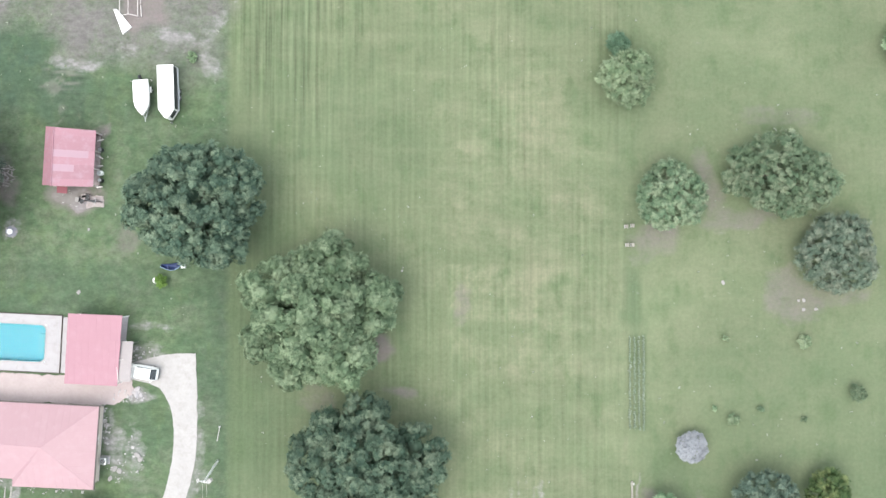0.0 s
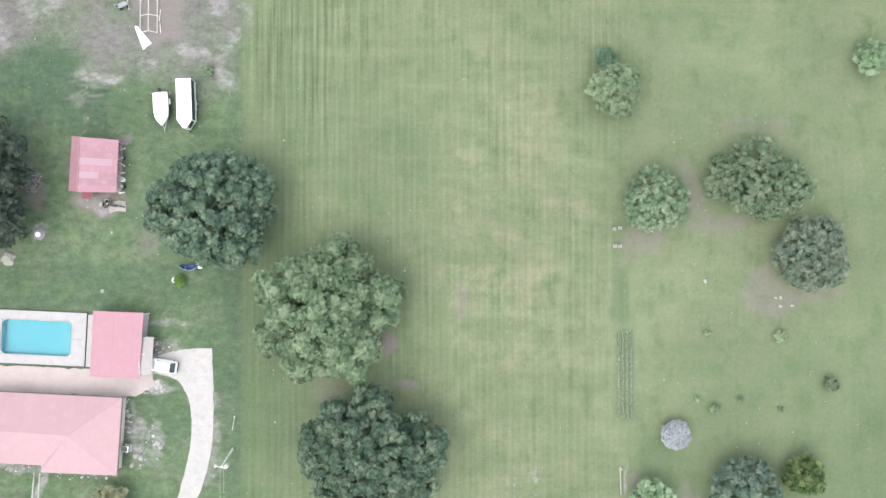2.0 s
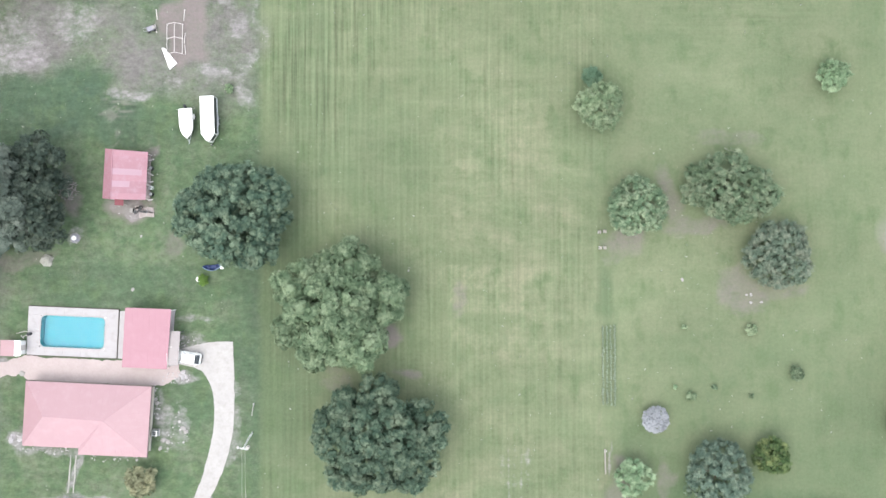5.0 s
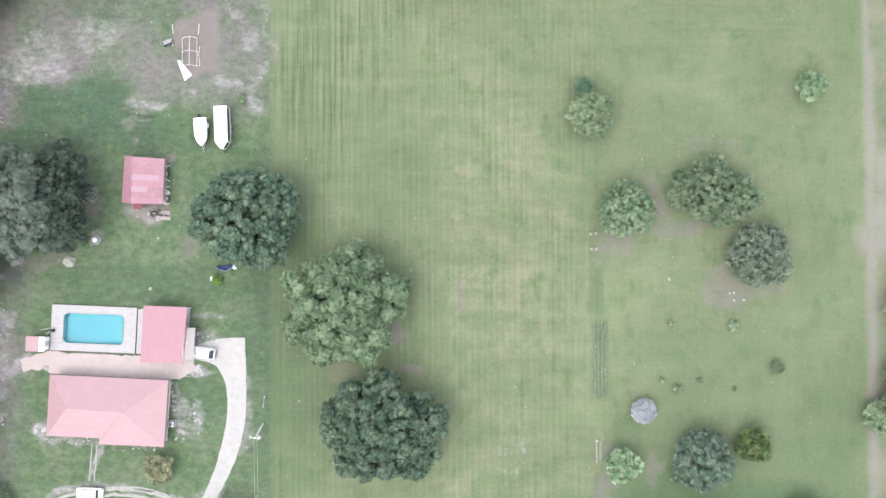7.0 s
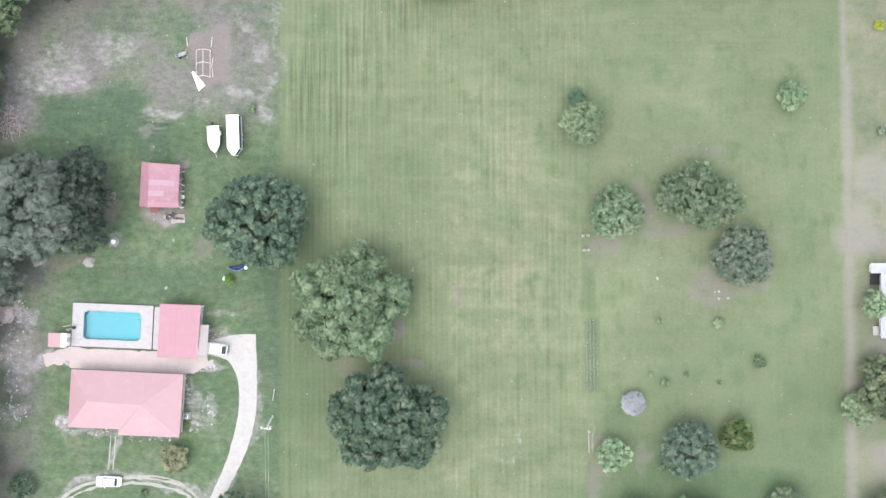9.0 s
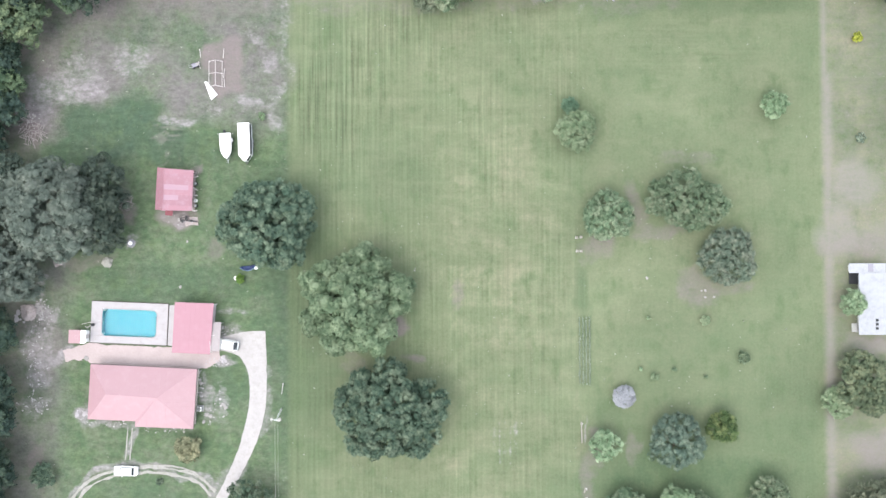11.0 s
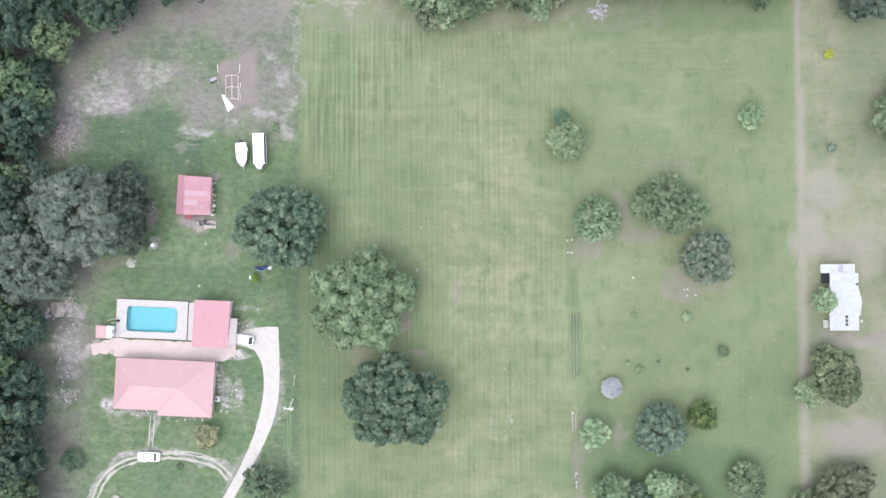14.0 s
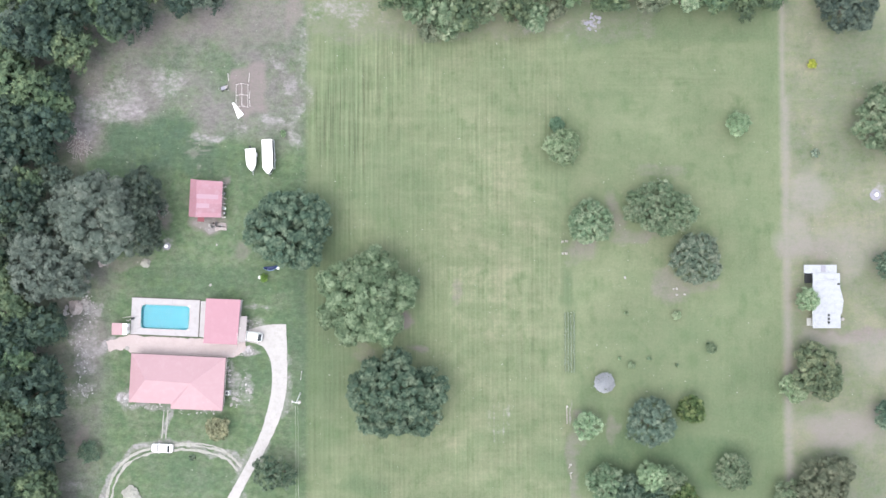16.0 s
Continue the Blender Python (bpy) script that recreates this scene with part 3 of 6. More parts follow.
# the old track down the orchard's edge
band("tan", 23.6, 24.7, -400, -21.0, 0.9, 0.6)
band("dirt", 25.4, 28.0, -400, -31.0, 0.62, 1.4)
spot("sand", 24.94, -31.48, 0.3, 3.2, 0.75)
# north edge of the field
band("dirt", -30.0, 44.0, 47.5, 400, 0.40, 3.0)
spot("sand", -21.90, 54.54, 9, 3.0, 0.5)
spot("sand", 16.68, 51.30, 3.0, 2.0, 0.55)
band("lush_and_shade", 26.0, 69.5, 47.0, 400, 0.5, 2.0)
spot("sand", 31.12, 51.59, 2.2, 1.6, 0.55)
spot("sand", 25.45, 48.23, 1.4, 2.4, 0.45)
spot("sand", 17.88, 49.24, 2.0, 1.0, 0.55)
# the sandy lot
band("pale", 70.8, 72.4, -400, 36.0, 0.8, 1.2, True)
band("pale", 70.6, 71.6, 20.0, 400, 0.7, 0.8, True)
spot("sand", 90.54, 14.82, 2.4, 2.2, 0.6)
spot("pale", 76.02, 15.48, 4.6, 5.0, 0.75)
spot("pale", 80.0, -15.5, 4.5, 1.6, 0.7)
spot("pale", 84.5, 1.5, 3.0, 5.5, 0.6)
spot("lush_and_shade", 73.5, 27.0, 2.2, 7, 0.35)
spot("lush_and_shade", 84.0, 21.5, 4.5, 2.5, 0.4)
spot("pale", 73.98, 6.31, 3.4, 5.0, 0.7)
spot("pale", 83.31, -34.78, 9, 4.4, 0.6)
spot("dirt", 83.31, -34.78, 9.5, 5.0, 0.8)
spot("pale", 89.46, -18.56, 6, 4, 0.6)
spot("pale", 84.45, 4.68, 9, 4, 0.45)
spot("dirt", 86.56, -14.39, 9, 2.0, 0.9)
spot("dirt", 77.29, 3.51, 7, 3.0, 0.75)
spot("lush_and_shade", 86.18, 43.08, 6, 7, 0.6)
spot("lush_and_shade", 75.16, 22.68, 3, 3, 0.4)
spot("lush_and_shade", 82.55, -46.35, 12, 7, 0.7)
spot("lush_and_shade", 89.10, -2.49, 4, 6, 0.4)
spot("sand", 90.54, 14.82, 2.6, 2.4, 0.75)
# leaf litter below the woods
band("dirt", -400, -88.0, -400, 400, 0.8, 4.0)
band("dirt", -400, -30.0, 57.0, 400, 0.7, 4.0)


for k in range(4):
    band("lush_and_shade", 24.88 + 0.62 * k, 25.14 + 0.62 * k, -22.8, -9.4, 0.8, 0.4, True)


for x, y in smooth_line([(-44.16, -42.65), (-46.80, -40.03), (-50.63, -38.72), (-55.42, -38.12), (-60.57, -38.47), (-65.24, -39.53), (-68.58, -41.67), (-70.60, -44.51), (-71.66, -48.55), (-72.33, -55.66)], 5):
    spot("sand", x, y, 1.0, 1.0, 0.78)
for x, y in smooth_line([(-59.77, -30.26), (-59.99, -33.35), (-60.22, -36.21)], 6):
    spot("sand", x, y, 0.75, 0.7, 0.85)
# the driveway's scattered margins
for x, y in smooth_line([(-42.31, -14.07), (-37.51, -14.32), (-35.95, -17.67), (-35.82, -26.02), (-37.48, -33.15), (-40.46, -39.68), (-43.44, -45.02), (-46.41, -50.94)], 5):
    spot("sand", x, y, 2.0, 2.0, 0.62)


def ground_sheet():
    rows, cols = GX.shape
    gz = 0.10 * (lattice(GX, GY, 9.0, 7) - 0.5) + 0.05 * (lattice(GX, GY, 2.3, 8) - 0.5)
    idx = np.arange(rows * cols).reshape(rows, cols)
    quads = np.stack([idx[:-1, :-1], idx[:-1, 1:], idx[1:, 1:], idx[1:, :-1]], -1).reshape(-1, 4)
    # the pool's basin goes through the sheet
    mx = 0.25 * (GX[:-1, :-1] + GX[:-1, 1:] + GX[1:, 1:] + GX[1:, :-1]).ravel()
    my = 0.25 * (GY[:-1, :-1] + GY[:-1, 1:] + GY[1:, 1:] + GY[1:, :-1]).ravel()
    quads = quads[~((abs(mx + 60.0) < 6.4) & (abs(my + 10.5) < 3.3))]
    me = bpy.data.meshes.new("ground")
    me.from_pydata(np.stack([GX.ravel(), GY.ravel(), gz.ravel()], -1), [], quads)
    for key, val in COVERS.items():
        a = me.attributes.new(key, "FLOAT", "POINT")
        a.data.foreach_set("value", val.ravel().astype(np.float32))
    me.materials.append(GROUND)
    return tagged(new("ground", me), "mown green field and worn sandy yard grass", "ground", kind="structure")


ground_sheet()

# driveway, the loop past the house, and the gravel court
drive = [(-43.03, -13.35), (-40.87, -12.88), (-38.23, -12.29), (-34.15, -12.06), (-34.03, -20.06), (-34.14, -26.02), (-35.45, -31.73), (-37.95, -37.31), (-40.81, -42.41), (-42.96, -46.21), (-44.50, -49.76), (-46.52, -55.09), (-49.37, -61.59),
         (-53.54, -61.58), (-49.62, -55.08), (-47.01, -49.17), (-44.51, -44.78), (-42.25, -40.51), (-39.99, -35.53), (-38.68, -31.37), (-37.61, -26.61), (-37.38, -22.44), (-37.86, -19.57), (-39.06, -17.30), (-41.10, -16.22), (-43.50, -15.86)]
side = len(drive) // 2


def evenly(line, n):
    """n points at even steps along a plan line."""
    q = np.array(line)
    at = np.concatenate([[0], np.cumsum(np.linalg.norm(np.diff(q, axis=0), axis=1))])
    want = np.linspace(0, at[-1], n)
    return np.stack([np.interp(want, at, q[:, k]) for k in (0, 1)], -1)


# the verges are drawn in from both sides, where grass and sand creep over the gravel
east_verge = evenly([tuple(q) for q in smooth_line(drive[3:side], 4)], 60)
west_verge = evenly([tuple(q) for q in smooth_line(drive[side:], 4)][::-1], 60)
inset = np.linspace(0.02, 0.05, 60)[:, None]
drive_line = [tuple(q) for q in east_verge + inset * (west_verge - east_verge)] + [tuple(q) for q in (west_verge + inset * (east_verge - west_verge))[::-1]] + drive[:3]
tagged(part("driveway", prism(ragged(drive_line, 0.25, 0.12, 3.0), -0.1, 0.07, 0.0), GRAVEL), "white shell gravel driveway curving past the house", "driveway", kind="structure")
court = [(-72.6, -15.7), (-67.77, -14.36), (-59.11, -14.86), (-52.39, -15.24), (-43.27, -15.02), (-42.78, -17.41), (-44.70, -18.96), (-47.69, -19.19), (-59.10, -18.69), (-66.79, -18.31), (-68.48, -17.35), (-71.9, -17.75)]
tagged(part("gravel_court", prism(ragged(court, 0.3, 0.26, 5.0), -0.1, 0.06, 0.0), PINK_GRAVEL), "pinkish sand and gravel strip between pool and house", "path", kind="structure")
loop = [(-44.16, -42.65), (-46.80, -40.03), (-50.63, -38.72), (-55.42, -38.12), (-60.57, -38.47), (-65.24, -39.53), (-68.58, -41.67), (-70.60, -44.51), (-71.66, -48.55), (-72.33, -55.66)]
for k, off in enumerate((-0.50, 0.50)):
    tagged(part("loop_drive", ribbon(loop, 0.5, 0.066, 0.17, 4.0 + k, aside=off), TRACK), "sandy wheel track of the narrow loop drive", "driveway", kind="structure")
loop_side = [(-44.88, -41.22), (-47.52, -38.72), (-51.23, -37.53), (-54.83, -37.29), (-57.82, -37.40)]
tagged(part("wheel_track", ribbon(loop_side, 0.3, 0.066, 0.12, 6.0), TRACK), "second sandy wheel track beside the loop", "track", kind="structure")
for i, dx in enumerate((-0.42, 0.42)):
    walkway = [(-59.77, -30.26), (-59.99, -33.35), (-60.22, -36.21)]
    tagged(part("front_path", ribbon([(x + dx, y) for x, y in walkway], 0.26, 0.066, 0.05, 8.0 + i), TRACK), "worn pale strip of the front path", "path", kind="structure")


def crop_rows():
    """Three low rows of pale young plants in a strip of tilled grass."""
    rng = np.random.RandomState(31)
    verts, faces, base = [], [], 0
    for row in range(4):
        for k in range(130):
            px, py = 24.70 + 0.62 * row + 0.06 * rng.randn(), -22.4 + 12.6 * k / 129 + 0.05 * rng.randn()
            if rng.rand() < 0.12:
                continue
            r = 0.08 + 0.08 * rng.rand()
            for q in range(7):
                a = rng.rand() * 6.28
                d, w = np.array((math.cos(a), math.sin(a), 0.0)), np.array((-math.sin(a), math.cos(a), 0.0))
                o = np.array((px, py, 0.03))
                verts += [o - w * r * 0.35, o + w * r * 0.35, o + d * r + w * r * 0.3 + (0, 0, r), o + d * r - w * r * 0.3 + (0, 0, r)]
                faces.append((base, base + 1, base + 2, base + 3))
                base += 4
    me = bpy.data.meshes.new("crop_rows")
    me.from_pydata(verts, [], faces)
    me.materials.append(PALE_CROP)
    tagged(new("crop_rows", me), "rows of pale young garden plants", "crops", kind="stuff")


PALE_CROP = foliage("pale_crop_leaves", (0.150, 0.195, 0.140), (0.205, 0.245, 0.185), (0.262, 0.290, 0.240))
crop_rows()


# ---- trees ----
def ball():
    bm = bmesh.new()
    bmesh.ops.create_icosphere(bm, subdivisions=1, radius=1.0)
    v = np.array([x.co for x in bm.verts])
    f = np.array([[x.index for x in fc.verts] for fc in bm.faces])
    bm.free()
    return v, f


BALL_V, BALL_F = ball()


def unit(v):
    return v / np.maximum(np.linalg.norm(v, axis=-1, keepdims=True), 1e-9)


def joined(name, verts, *face_sets):
    """A mesh of arrays of faces, each array of one corner count."""
    me = bpy.data.meshes.new(name)
    me.vertices.add(len(verts))
    me.vertices.foreach_set("co", np.ascontiguousarray(verts, np.float32).ravel())
    counts = np.concatenate([np.full(len(f), f.shape[1]) for f in face_sets])
    loops = np.concatenate([f.ravel() for f in face_sets])
    me.loops.add(len(loops))
    me.loops.foreach_set("vertex_index", loops.astype(np.int32))
    me.polygons.add(len(counts))
    me.polygons.foreach_set("loop_start", np.concatenate([[0], np.cumsum(counts)[:-1]]).astype(np.int32))
    me.update(calc_edges=True)
    me.validate()
    return me


def sprigs(rng, at, nrm, size, blades, broad, base):
    """Rosettes of pointed leaves round shoot tips; every rosette hangs together in its middle."""
    k = len(at)
    u = unit(np.cross(nrm, rng.randn(k, 3)))
    w = np.cross(nrm, u)
    ang = 2 * np.pi * (np.arange(blades)[None] + 0.7 * rng.rand(k, blades)) / blades
    c, d = np.cos(ang)[..., None], np.sin(ang)[..., None]
    out, side = c * u[:, None] + d * w[:, None], -d * u[:, None] + c * w[:, None]
    ln = (size[:, None] * (0.65 + 0.6 * rng.rand(k, blades)))[..., None]
    lift = (0.75 * rng.rand(k, blades) - 0.1)[..., None] * nrm[:, None]
    tip = at[:, None] + ln * (out + lift)
    mid = at[:, None] + 0.55 * ln * (out + 0.5 * lift)
    verts = np.concatenate([at[:, None], mid + side * broad * ln, tip, mid - side * broad * ln], 1)
    n, i = 1 + 3 * blades, np.arange(blades)
    star = np.stack([np.zeros(blades, int), 1 + i, 1 + blades + i, 1 + 2 * blades + i], -1)
    faces = (star[None] + (base + n * np.arange(k))[:, None, None]).reshape(-1, 4)
    return verts.reshape(-1, 3), faces


def crown_mesh(seed, domes, lobe=1.15, leaf=0.34, density=1.7, gaps=0.12, shrubby=False, rag_of=1.0, cover=1.9, blades=7, broad=0.15, spread=0.38, core_of=0.58):
    """Leaf clumps over one or more domes (x, y, z, radius, half height), each clump set with leaf rosettes."""
    rng = np.random.RandomState(seed)
    centres, sizes, ways, core, core_size = [], [], [], [], []
    for j, (dx, dy, dz, rad, half) in enumerate(domes):
        n = max(7, int(density * 2 * rad * rad / (lobe * lobe)))
        top = 1 - (np.arange(n) + rng.rand(n)) / n * (1.3 if not shrubby else 1.0)
        ang = np.arange(n) * 2.39996 + rng.rand(n) * 0.7
        ring = np.sqrt(np.maximum(0, 1 - np.clip(top, -1, 1) ** 2))
        rag = 1 + rag_of * (0.07 * np.sin(3 * ang + seed) + 0.05 * np.sin(5 * ang + 2.1 * seed) + 0.12 * (rng.rand(n) - 0.5))
        scale = (1 - 0.22 * rng.rand(n) ** 1.5) * rag
        way = np.stack([ring * np.cos(ang), ring * np.sin(ang), top], -1)
        c = np.array((dx, dy, dz)) + way * scale[:, None] * (max(0.2, rad - 0.8 * lobe), max(0.2, rad - 0.8 * lobe), max(0.2, half - 0.6 * lobe))
        keep = rng.rand(n) > gaps
        for i, (ox, oy, oz, orad, ohalf) in enumerate(domes):
            if i != j:
                keep &= np.linalg.norm((c - (ox, oy, oz)) / (orad, orad, ohalf), axis=1) > 0.55
        centres.append(c[keep])
        ways.append(way[keep])
        sizes.append(lobe * (0.6 + 0.75 * rng.rand(n) ** 1.3)[keep])
        m = max(3, int(n * 0.14))
        inner = unit(rng.randn(m, 3)) * (0.45 * rng.rand(m, 1) ** 0.4)
        core.append(inner * (rad, rad, half) + (dx, dy, dz))
        core_size.append(np.full(m, min(lobe * 1.2, 0.33 * rad)))
    centres, sizes, ways = np.concatenate(centres), np.concatenate(sizes), np.concatenate(ways)
    core, core_size = np.concatenate([centres, *core]), np.concatenate([core_of * sizes, *core_size])
    hulls = BALL_V[None] * (0.8 + 0.35 * rng.rand(len(core), len(BALL_V), 1)) * core_size[:, None, None] * (1, 1, 0.8) + core[:, None]
    tris = (BALL_F[None] + (len(BALL_V) * np.arange(len(core)))[:, None, None]).reshape(-1, 3)
    count = np.maximum(4, (cover * 2.2 * (sizes / leaf) ** 2)).astype(int)
    own = np.repeat(np.arange(len(sizes)), count)
    e = unit(rng.randn(len(own), 3) + 0.75 * ways[own] + (0, 0, 0.35))
    at = centres[own] + e * (1, 1, 0.85) * (sizes[own] * (1 - spread * rng.rand(len(own)) ** 1.3))[:, None]
    nrm = unit(e + (0, 0, 0.35) + 0.35 * rng.randn(len(own), 3))
    hull_verts = hulls.reshape(-1, 3)
    leaf_verts, quads = sprigs(rng, at, nrm, leaf * (0.7 + 0.6 * rng.rand(len(own))), blades, broad, len(hull_verts))
    return joined("crown", np.concatenate([hull_verts, leaf_verts]), tris, quads)


def trunk_mesh(seed, height, girth, spread, limbs=6):
    rng = random.Random(seed)
    bms = [tube([(0, 0, -0.2), (0.1 * girth, 0.1, height * 0.25), (rng.uniform(-0.3, 0.3), rng.uniform(-0.3, 0.3), height * 0.62)], [girth * 1.25, girth * 0.85, girth * 0.45], 9)]
    for k in range(limbs):
        a = 2 * math.pi * (k + rng.uniform(-0.25, 0.25)) / limbs
        z0 = height * rng.uniform(0.22, 0.42)
        r = spread * rng.uniform(0.5, 0.75)
        bms.append(tube([(0, 0, z0), (0.4 * r * math.cos(a), 0.4 * r * math.sin(a), z0 + height * 0.16), (r * math.cos(a), r * math.sin(a), z0 + height * rng.uniform(0.22, 0.36))], [girth * 0.5, girth * 0.32, girth * 0.10], 6))
    me = bpy.data.meshes.new("trunk")
    bm = merge(*bms)
    bm.to_mesh(me)
    bm.free()
    me.materials.append(BARK)
    return me


def tree(x, y, height, domes, leaves_of, label, name="tree", category="tree", group="", seed=1, **look_of):
    """A tree whose trunk stands at (x, y); its domes are given about the trunk."""
    t = thing(name, pose(x, y, 0), label, category, group)
    me = crown_mesh(seed, domes, **look_of)
    me.materials.append(leaves_of)
    new("crown", me).parent = t
    rad = max(d[3] for d in domes)
    new("trunk", trunk_mesh(seed, height, max(0.06, 0.045 * rad + 0.012 * height), rad)).parent = t
    return t


def simple(x, y, r, height, leaves_of, label, seed, lobe=None, leaf=0.36, density=1.75, gaps=0.06, name="tree", category="tree", group="", squash=0.5):
    """A single-domed tree or bush whose middle, at half height, is above (x, y)."""
    half = height * squash
    return tree(x, y, height, [(0, 0, height - half, r, half)], leaves_of, label, name, category, group, seed, lobe=lobe or max(0.24, 0.09 * r + 0.2), leaf=leaf, density=density, gaps=gaps, spread=0.55, core_of=0.62, broad=0.12, blades=8, shrubby=height < 3)


# the three great oaks of the field's edge and the greyer ones by the wood
tree(-33.08, 7.10, 12.5, [(0.3, 0.6, 6.6, 8.3, 5.9), (4.4, 1.8, 5.8, 5.1, 4.6), (-2.8, 2.0, 5.4, 5.4, 4.2), (3.0, -3.2, 5.2, 4.6, 4.2), (0.2, 4.6, 5.6, 4.2, 4.2)], DEEP,
     "broad dark green oak with a dense rounded crown", "oak_tree", "tree", "old oaks", 11, lobe=1.0, leaf=0.36, density=1.5, cover=2.0, spread=0.42, core_of=0.68)
tree(-16.52, -6.71, 14.0, [(-0.9, 0.2, 7.4, 7.2, 6.2), (1.2, 5.6, 5.4, 5.2, 4.4), (6.3, 1.6, 5.2, 4.5, 4.2), (2.6, -4.6, 6.2, 5.0, 5.0), (-6.8, -3.2, 4.6, 3.3, 3.0), (-5.9, 3.6, 5.8, 4.2, 4.2), (-2.8, -5.4, 5.4, 4.4, 3.8)], OAK,
     "great spreading oak with billowing grey-green leaf clumps", "oak_tree", "tree", "old oaks", 12, lobe=1.4, leaf=0.32, density=1.55, cover=1.6, spread=0.2, core_of=0.80, gaps=0.02)
tree(-10.43, -25.72, 13.5, [(0.2, -1.2, 6.8, 7.4, 5.8), (-0.5, 5.8, 4.8, 3.5, 3.8), (6.0, 0.4, 5.4, 4.8, 4.4), (4.2, -4.4, 5.2, 4.8, 4.2), (-3.9, -4.8, 5.2, 4.6, 4.2), (-6.0, -0.4, 5.2, 4.8, 4.0), (-4.6, 3.6, 5.0, 3.6, 3.6)], DEEP,
     "great dark oak with an uneven, lobed crown", "oak_tree", "tree", "old oaks", 13, lobe=1.05, leaf=0.34, rag_of=0.6, density=1.6, cover=1.75, spread=0.40, core_of=0.68)
tree(-69.92, 10.59, 14.5, [(-1.0, 0.0, 7.6, 9.0, 6.4), (-6.4, 2.4, 6.0, 5.4, 5.0), (1.8, -5.0, 6.0, 5.4, 5.2), (-4.4, -4.4, 6.0, 5.0, 5.0), (3.2, 1.0, 6.4, 5.0, 5.4)], GREYOAK,
     "huge grey-green oak at the edge of the wood", "oak_tree", "tree", "old oaks", 14, lobe=1.75, leaf=0.38, density=1.4, cover=1.5, spread=0.16, core_of=0.80)
tree(-82.07, 0.19, 13.0, [(0.0, 0.0, 6.8, 7.4, 6.0), (3.6, -2.2, 6.0, 4.8, 5.0), (-3.6, 3.2, 5.6, 4.6, 4.6)], GREYOAK,
     "grey-green rounded oak against the wood", "oak_tree", "tree", "old oaks", 15, lobe=0.85, leaf=0.36, density=1.5, cover=1.7)

# added crown: the huge grey oak's shaded east side, put into darker leaves
tree(-63.3, 11.34, 12.0, [(0.2, 0.6, 5.6, 5.2, 5.2), (0.0, 5.2, 4.8, 4.4, 4.2), (0.4, -4.6, 5.2, 4.4, 4.6)], WOODS_GREY,
     "dark green crown for the shaded east side of the grey oak", "oak_tree", "tree", "old oaks", 16, lobe=1.1, leaf=0.36, density=1.4, cover=1.7)

# orchard trees
simple(29.75, 9.10, 4.7, 5.0, OLIVE, "small rounded orchard tree with dense olive leaves", 21, group="orchard trees")
tree(43.92, 11.79, 7.0, [(-0.4, 0.4, 3.6, 5.4, 3.4), (3.9, -0.6, 2.9, 4.2, 2.6), (-3.4, 0.4, 2.4, 3.9, 2.2), (0.8, -1.6, 2.4, 4.3, 2.2)], OLIVE, "wide olive-green orchard tree", "tree", "tree", "orchard trees", 22, lobe=0.68, leaf=0.38, gaps=0.10, spread=0.52, core_of=0.62, broad=0.12, blades=8)
simple(51.75, 1.45, 5.5, 5.4, GREY, "rounded grey-green orchard tree on worn ground", 23, group="orchard trees")
simple(23.99, 24.92, 3.9, 5.0, LIGHT, "bushy light green orchard tree", 24, group="orchard trees")
simple(23.1, 29.8, 1.7, 1.8, TEAL, "small sparse green tree beside a lighter one", 25, gaps=0.45, group="orchard trees")
simple(61.02, 29.71, 2.5, 3.8, LIGHT, "small bushy light green tree", 26, group="orchard trees")
simple(28.94, -33.30, 3.0, 4.6, LIGHT, "open light green sapling tree", 27, gaps=0.35, group="orchard trees")
simple(41.94, -32.27, 5.2, 6.0, BLUEGREY, "thin bluish grey-green orchard tree", 28, gaps=0.12, group="orchard trees")
simple(50.38, -29.98, 3.0, 4.8, DARKCITRUS, "small dense dark citrus tree", 29, group="orchard trees")
simple(32.55, -44.91, 4.0, 5.2, OLIVE, "bushy light green tree in a clump", 30, group="orchard trees")
simple(36.99, -46.55, 3.6, 5.4, DEEP, "dark green tree in a clump", 31, group="orchard trees")
simple(41.85, -43.45, 3.0, 6.0, LIGHT, "rounded light green tree in a clump", 32, group="orchard trees")
simple(45.88, -44.69, 3.0, 5.0, OLIVE, "olive-green tree in a clump", 33, group="orchard trees")
simple(48.65, -48.53, 3.6, 5.0, DARKCITRUS, "dark citrus tree at the end of a clump", 34, group="orchard trees")
simple(58.87, -42.85, 3.9, 5.2, OLIVE, "rounded olive-green orchard tree", 35, group="orchard trees")
simple(42.81, -49.11, 3.6, 5.0, DEEP, "dark green tree in a clump", 36, group="orchard trees")
tree(32.65, -24.49, 3.2, [(0, 0, 1.2, 2.2, 1.3)], SILVER, "round silvery-white shrub with dense pale foliage", "silver_shrub", "shrub", "", 37, lobe=0.24, leaf=0.16, cover=1.6, gaps=0.0, density=2.2, rag_of=0.2, shrubby=True)
for i, (bx, by, br, bh, kind) in enumerate(((55.16, -17.41, 1.25, 1.6, OLIVE), (48.08, -10.48, 1.0, 1.2, LIGHT), (38.58, -20.93, 0.85, 1.0, LIGHT), (42.28, -19.64, 0.4, 0.45, OLIVE),
                                            (35.97, -19.50, 0.4, 0.5, LIGHT), (48.10, -20.96, 0.4, 0.35, OLIVE), (37.60, -10.22, 0.45, 0.5, LIGHT))):
    simple(bx, by, br, bh, kind, "young orchard sapling in the grass", 40 + i, lobe=0.3, leaf=0.2, gaps=0.25, name="sapling", category="sapling", group="young saplings")

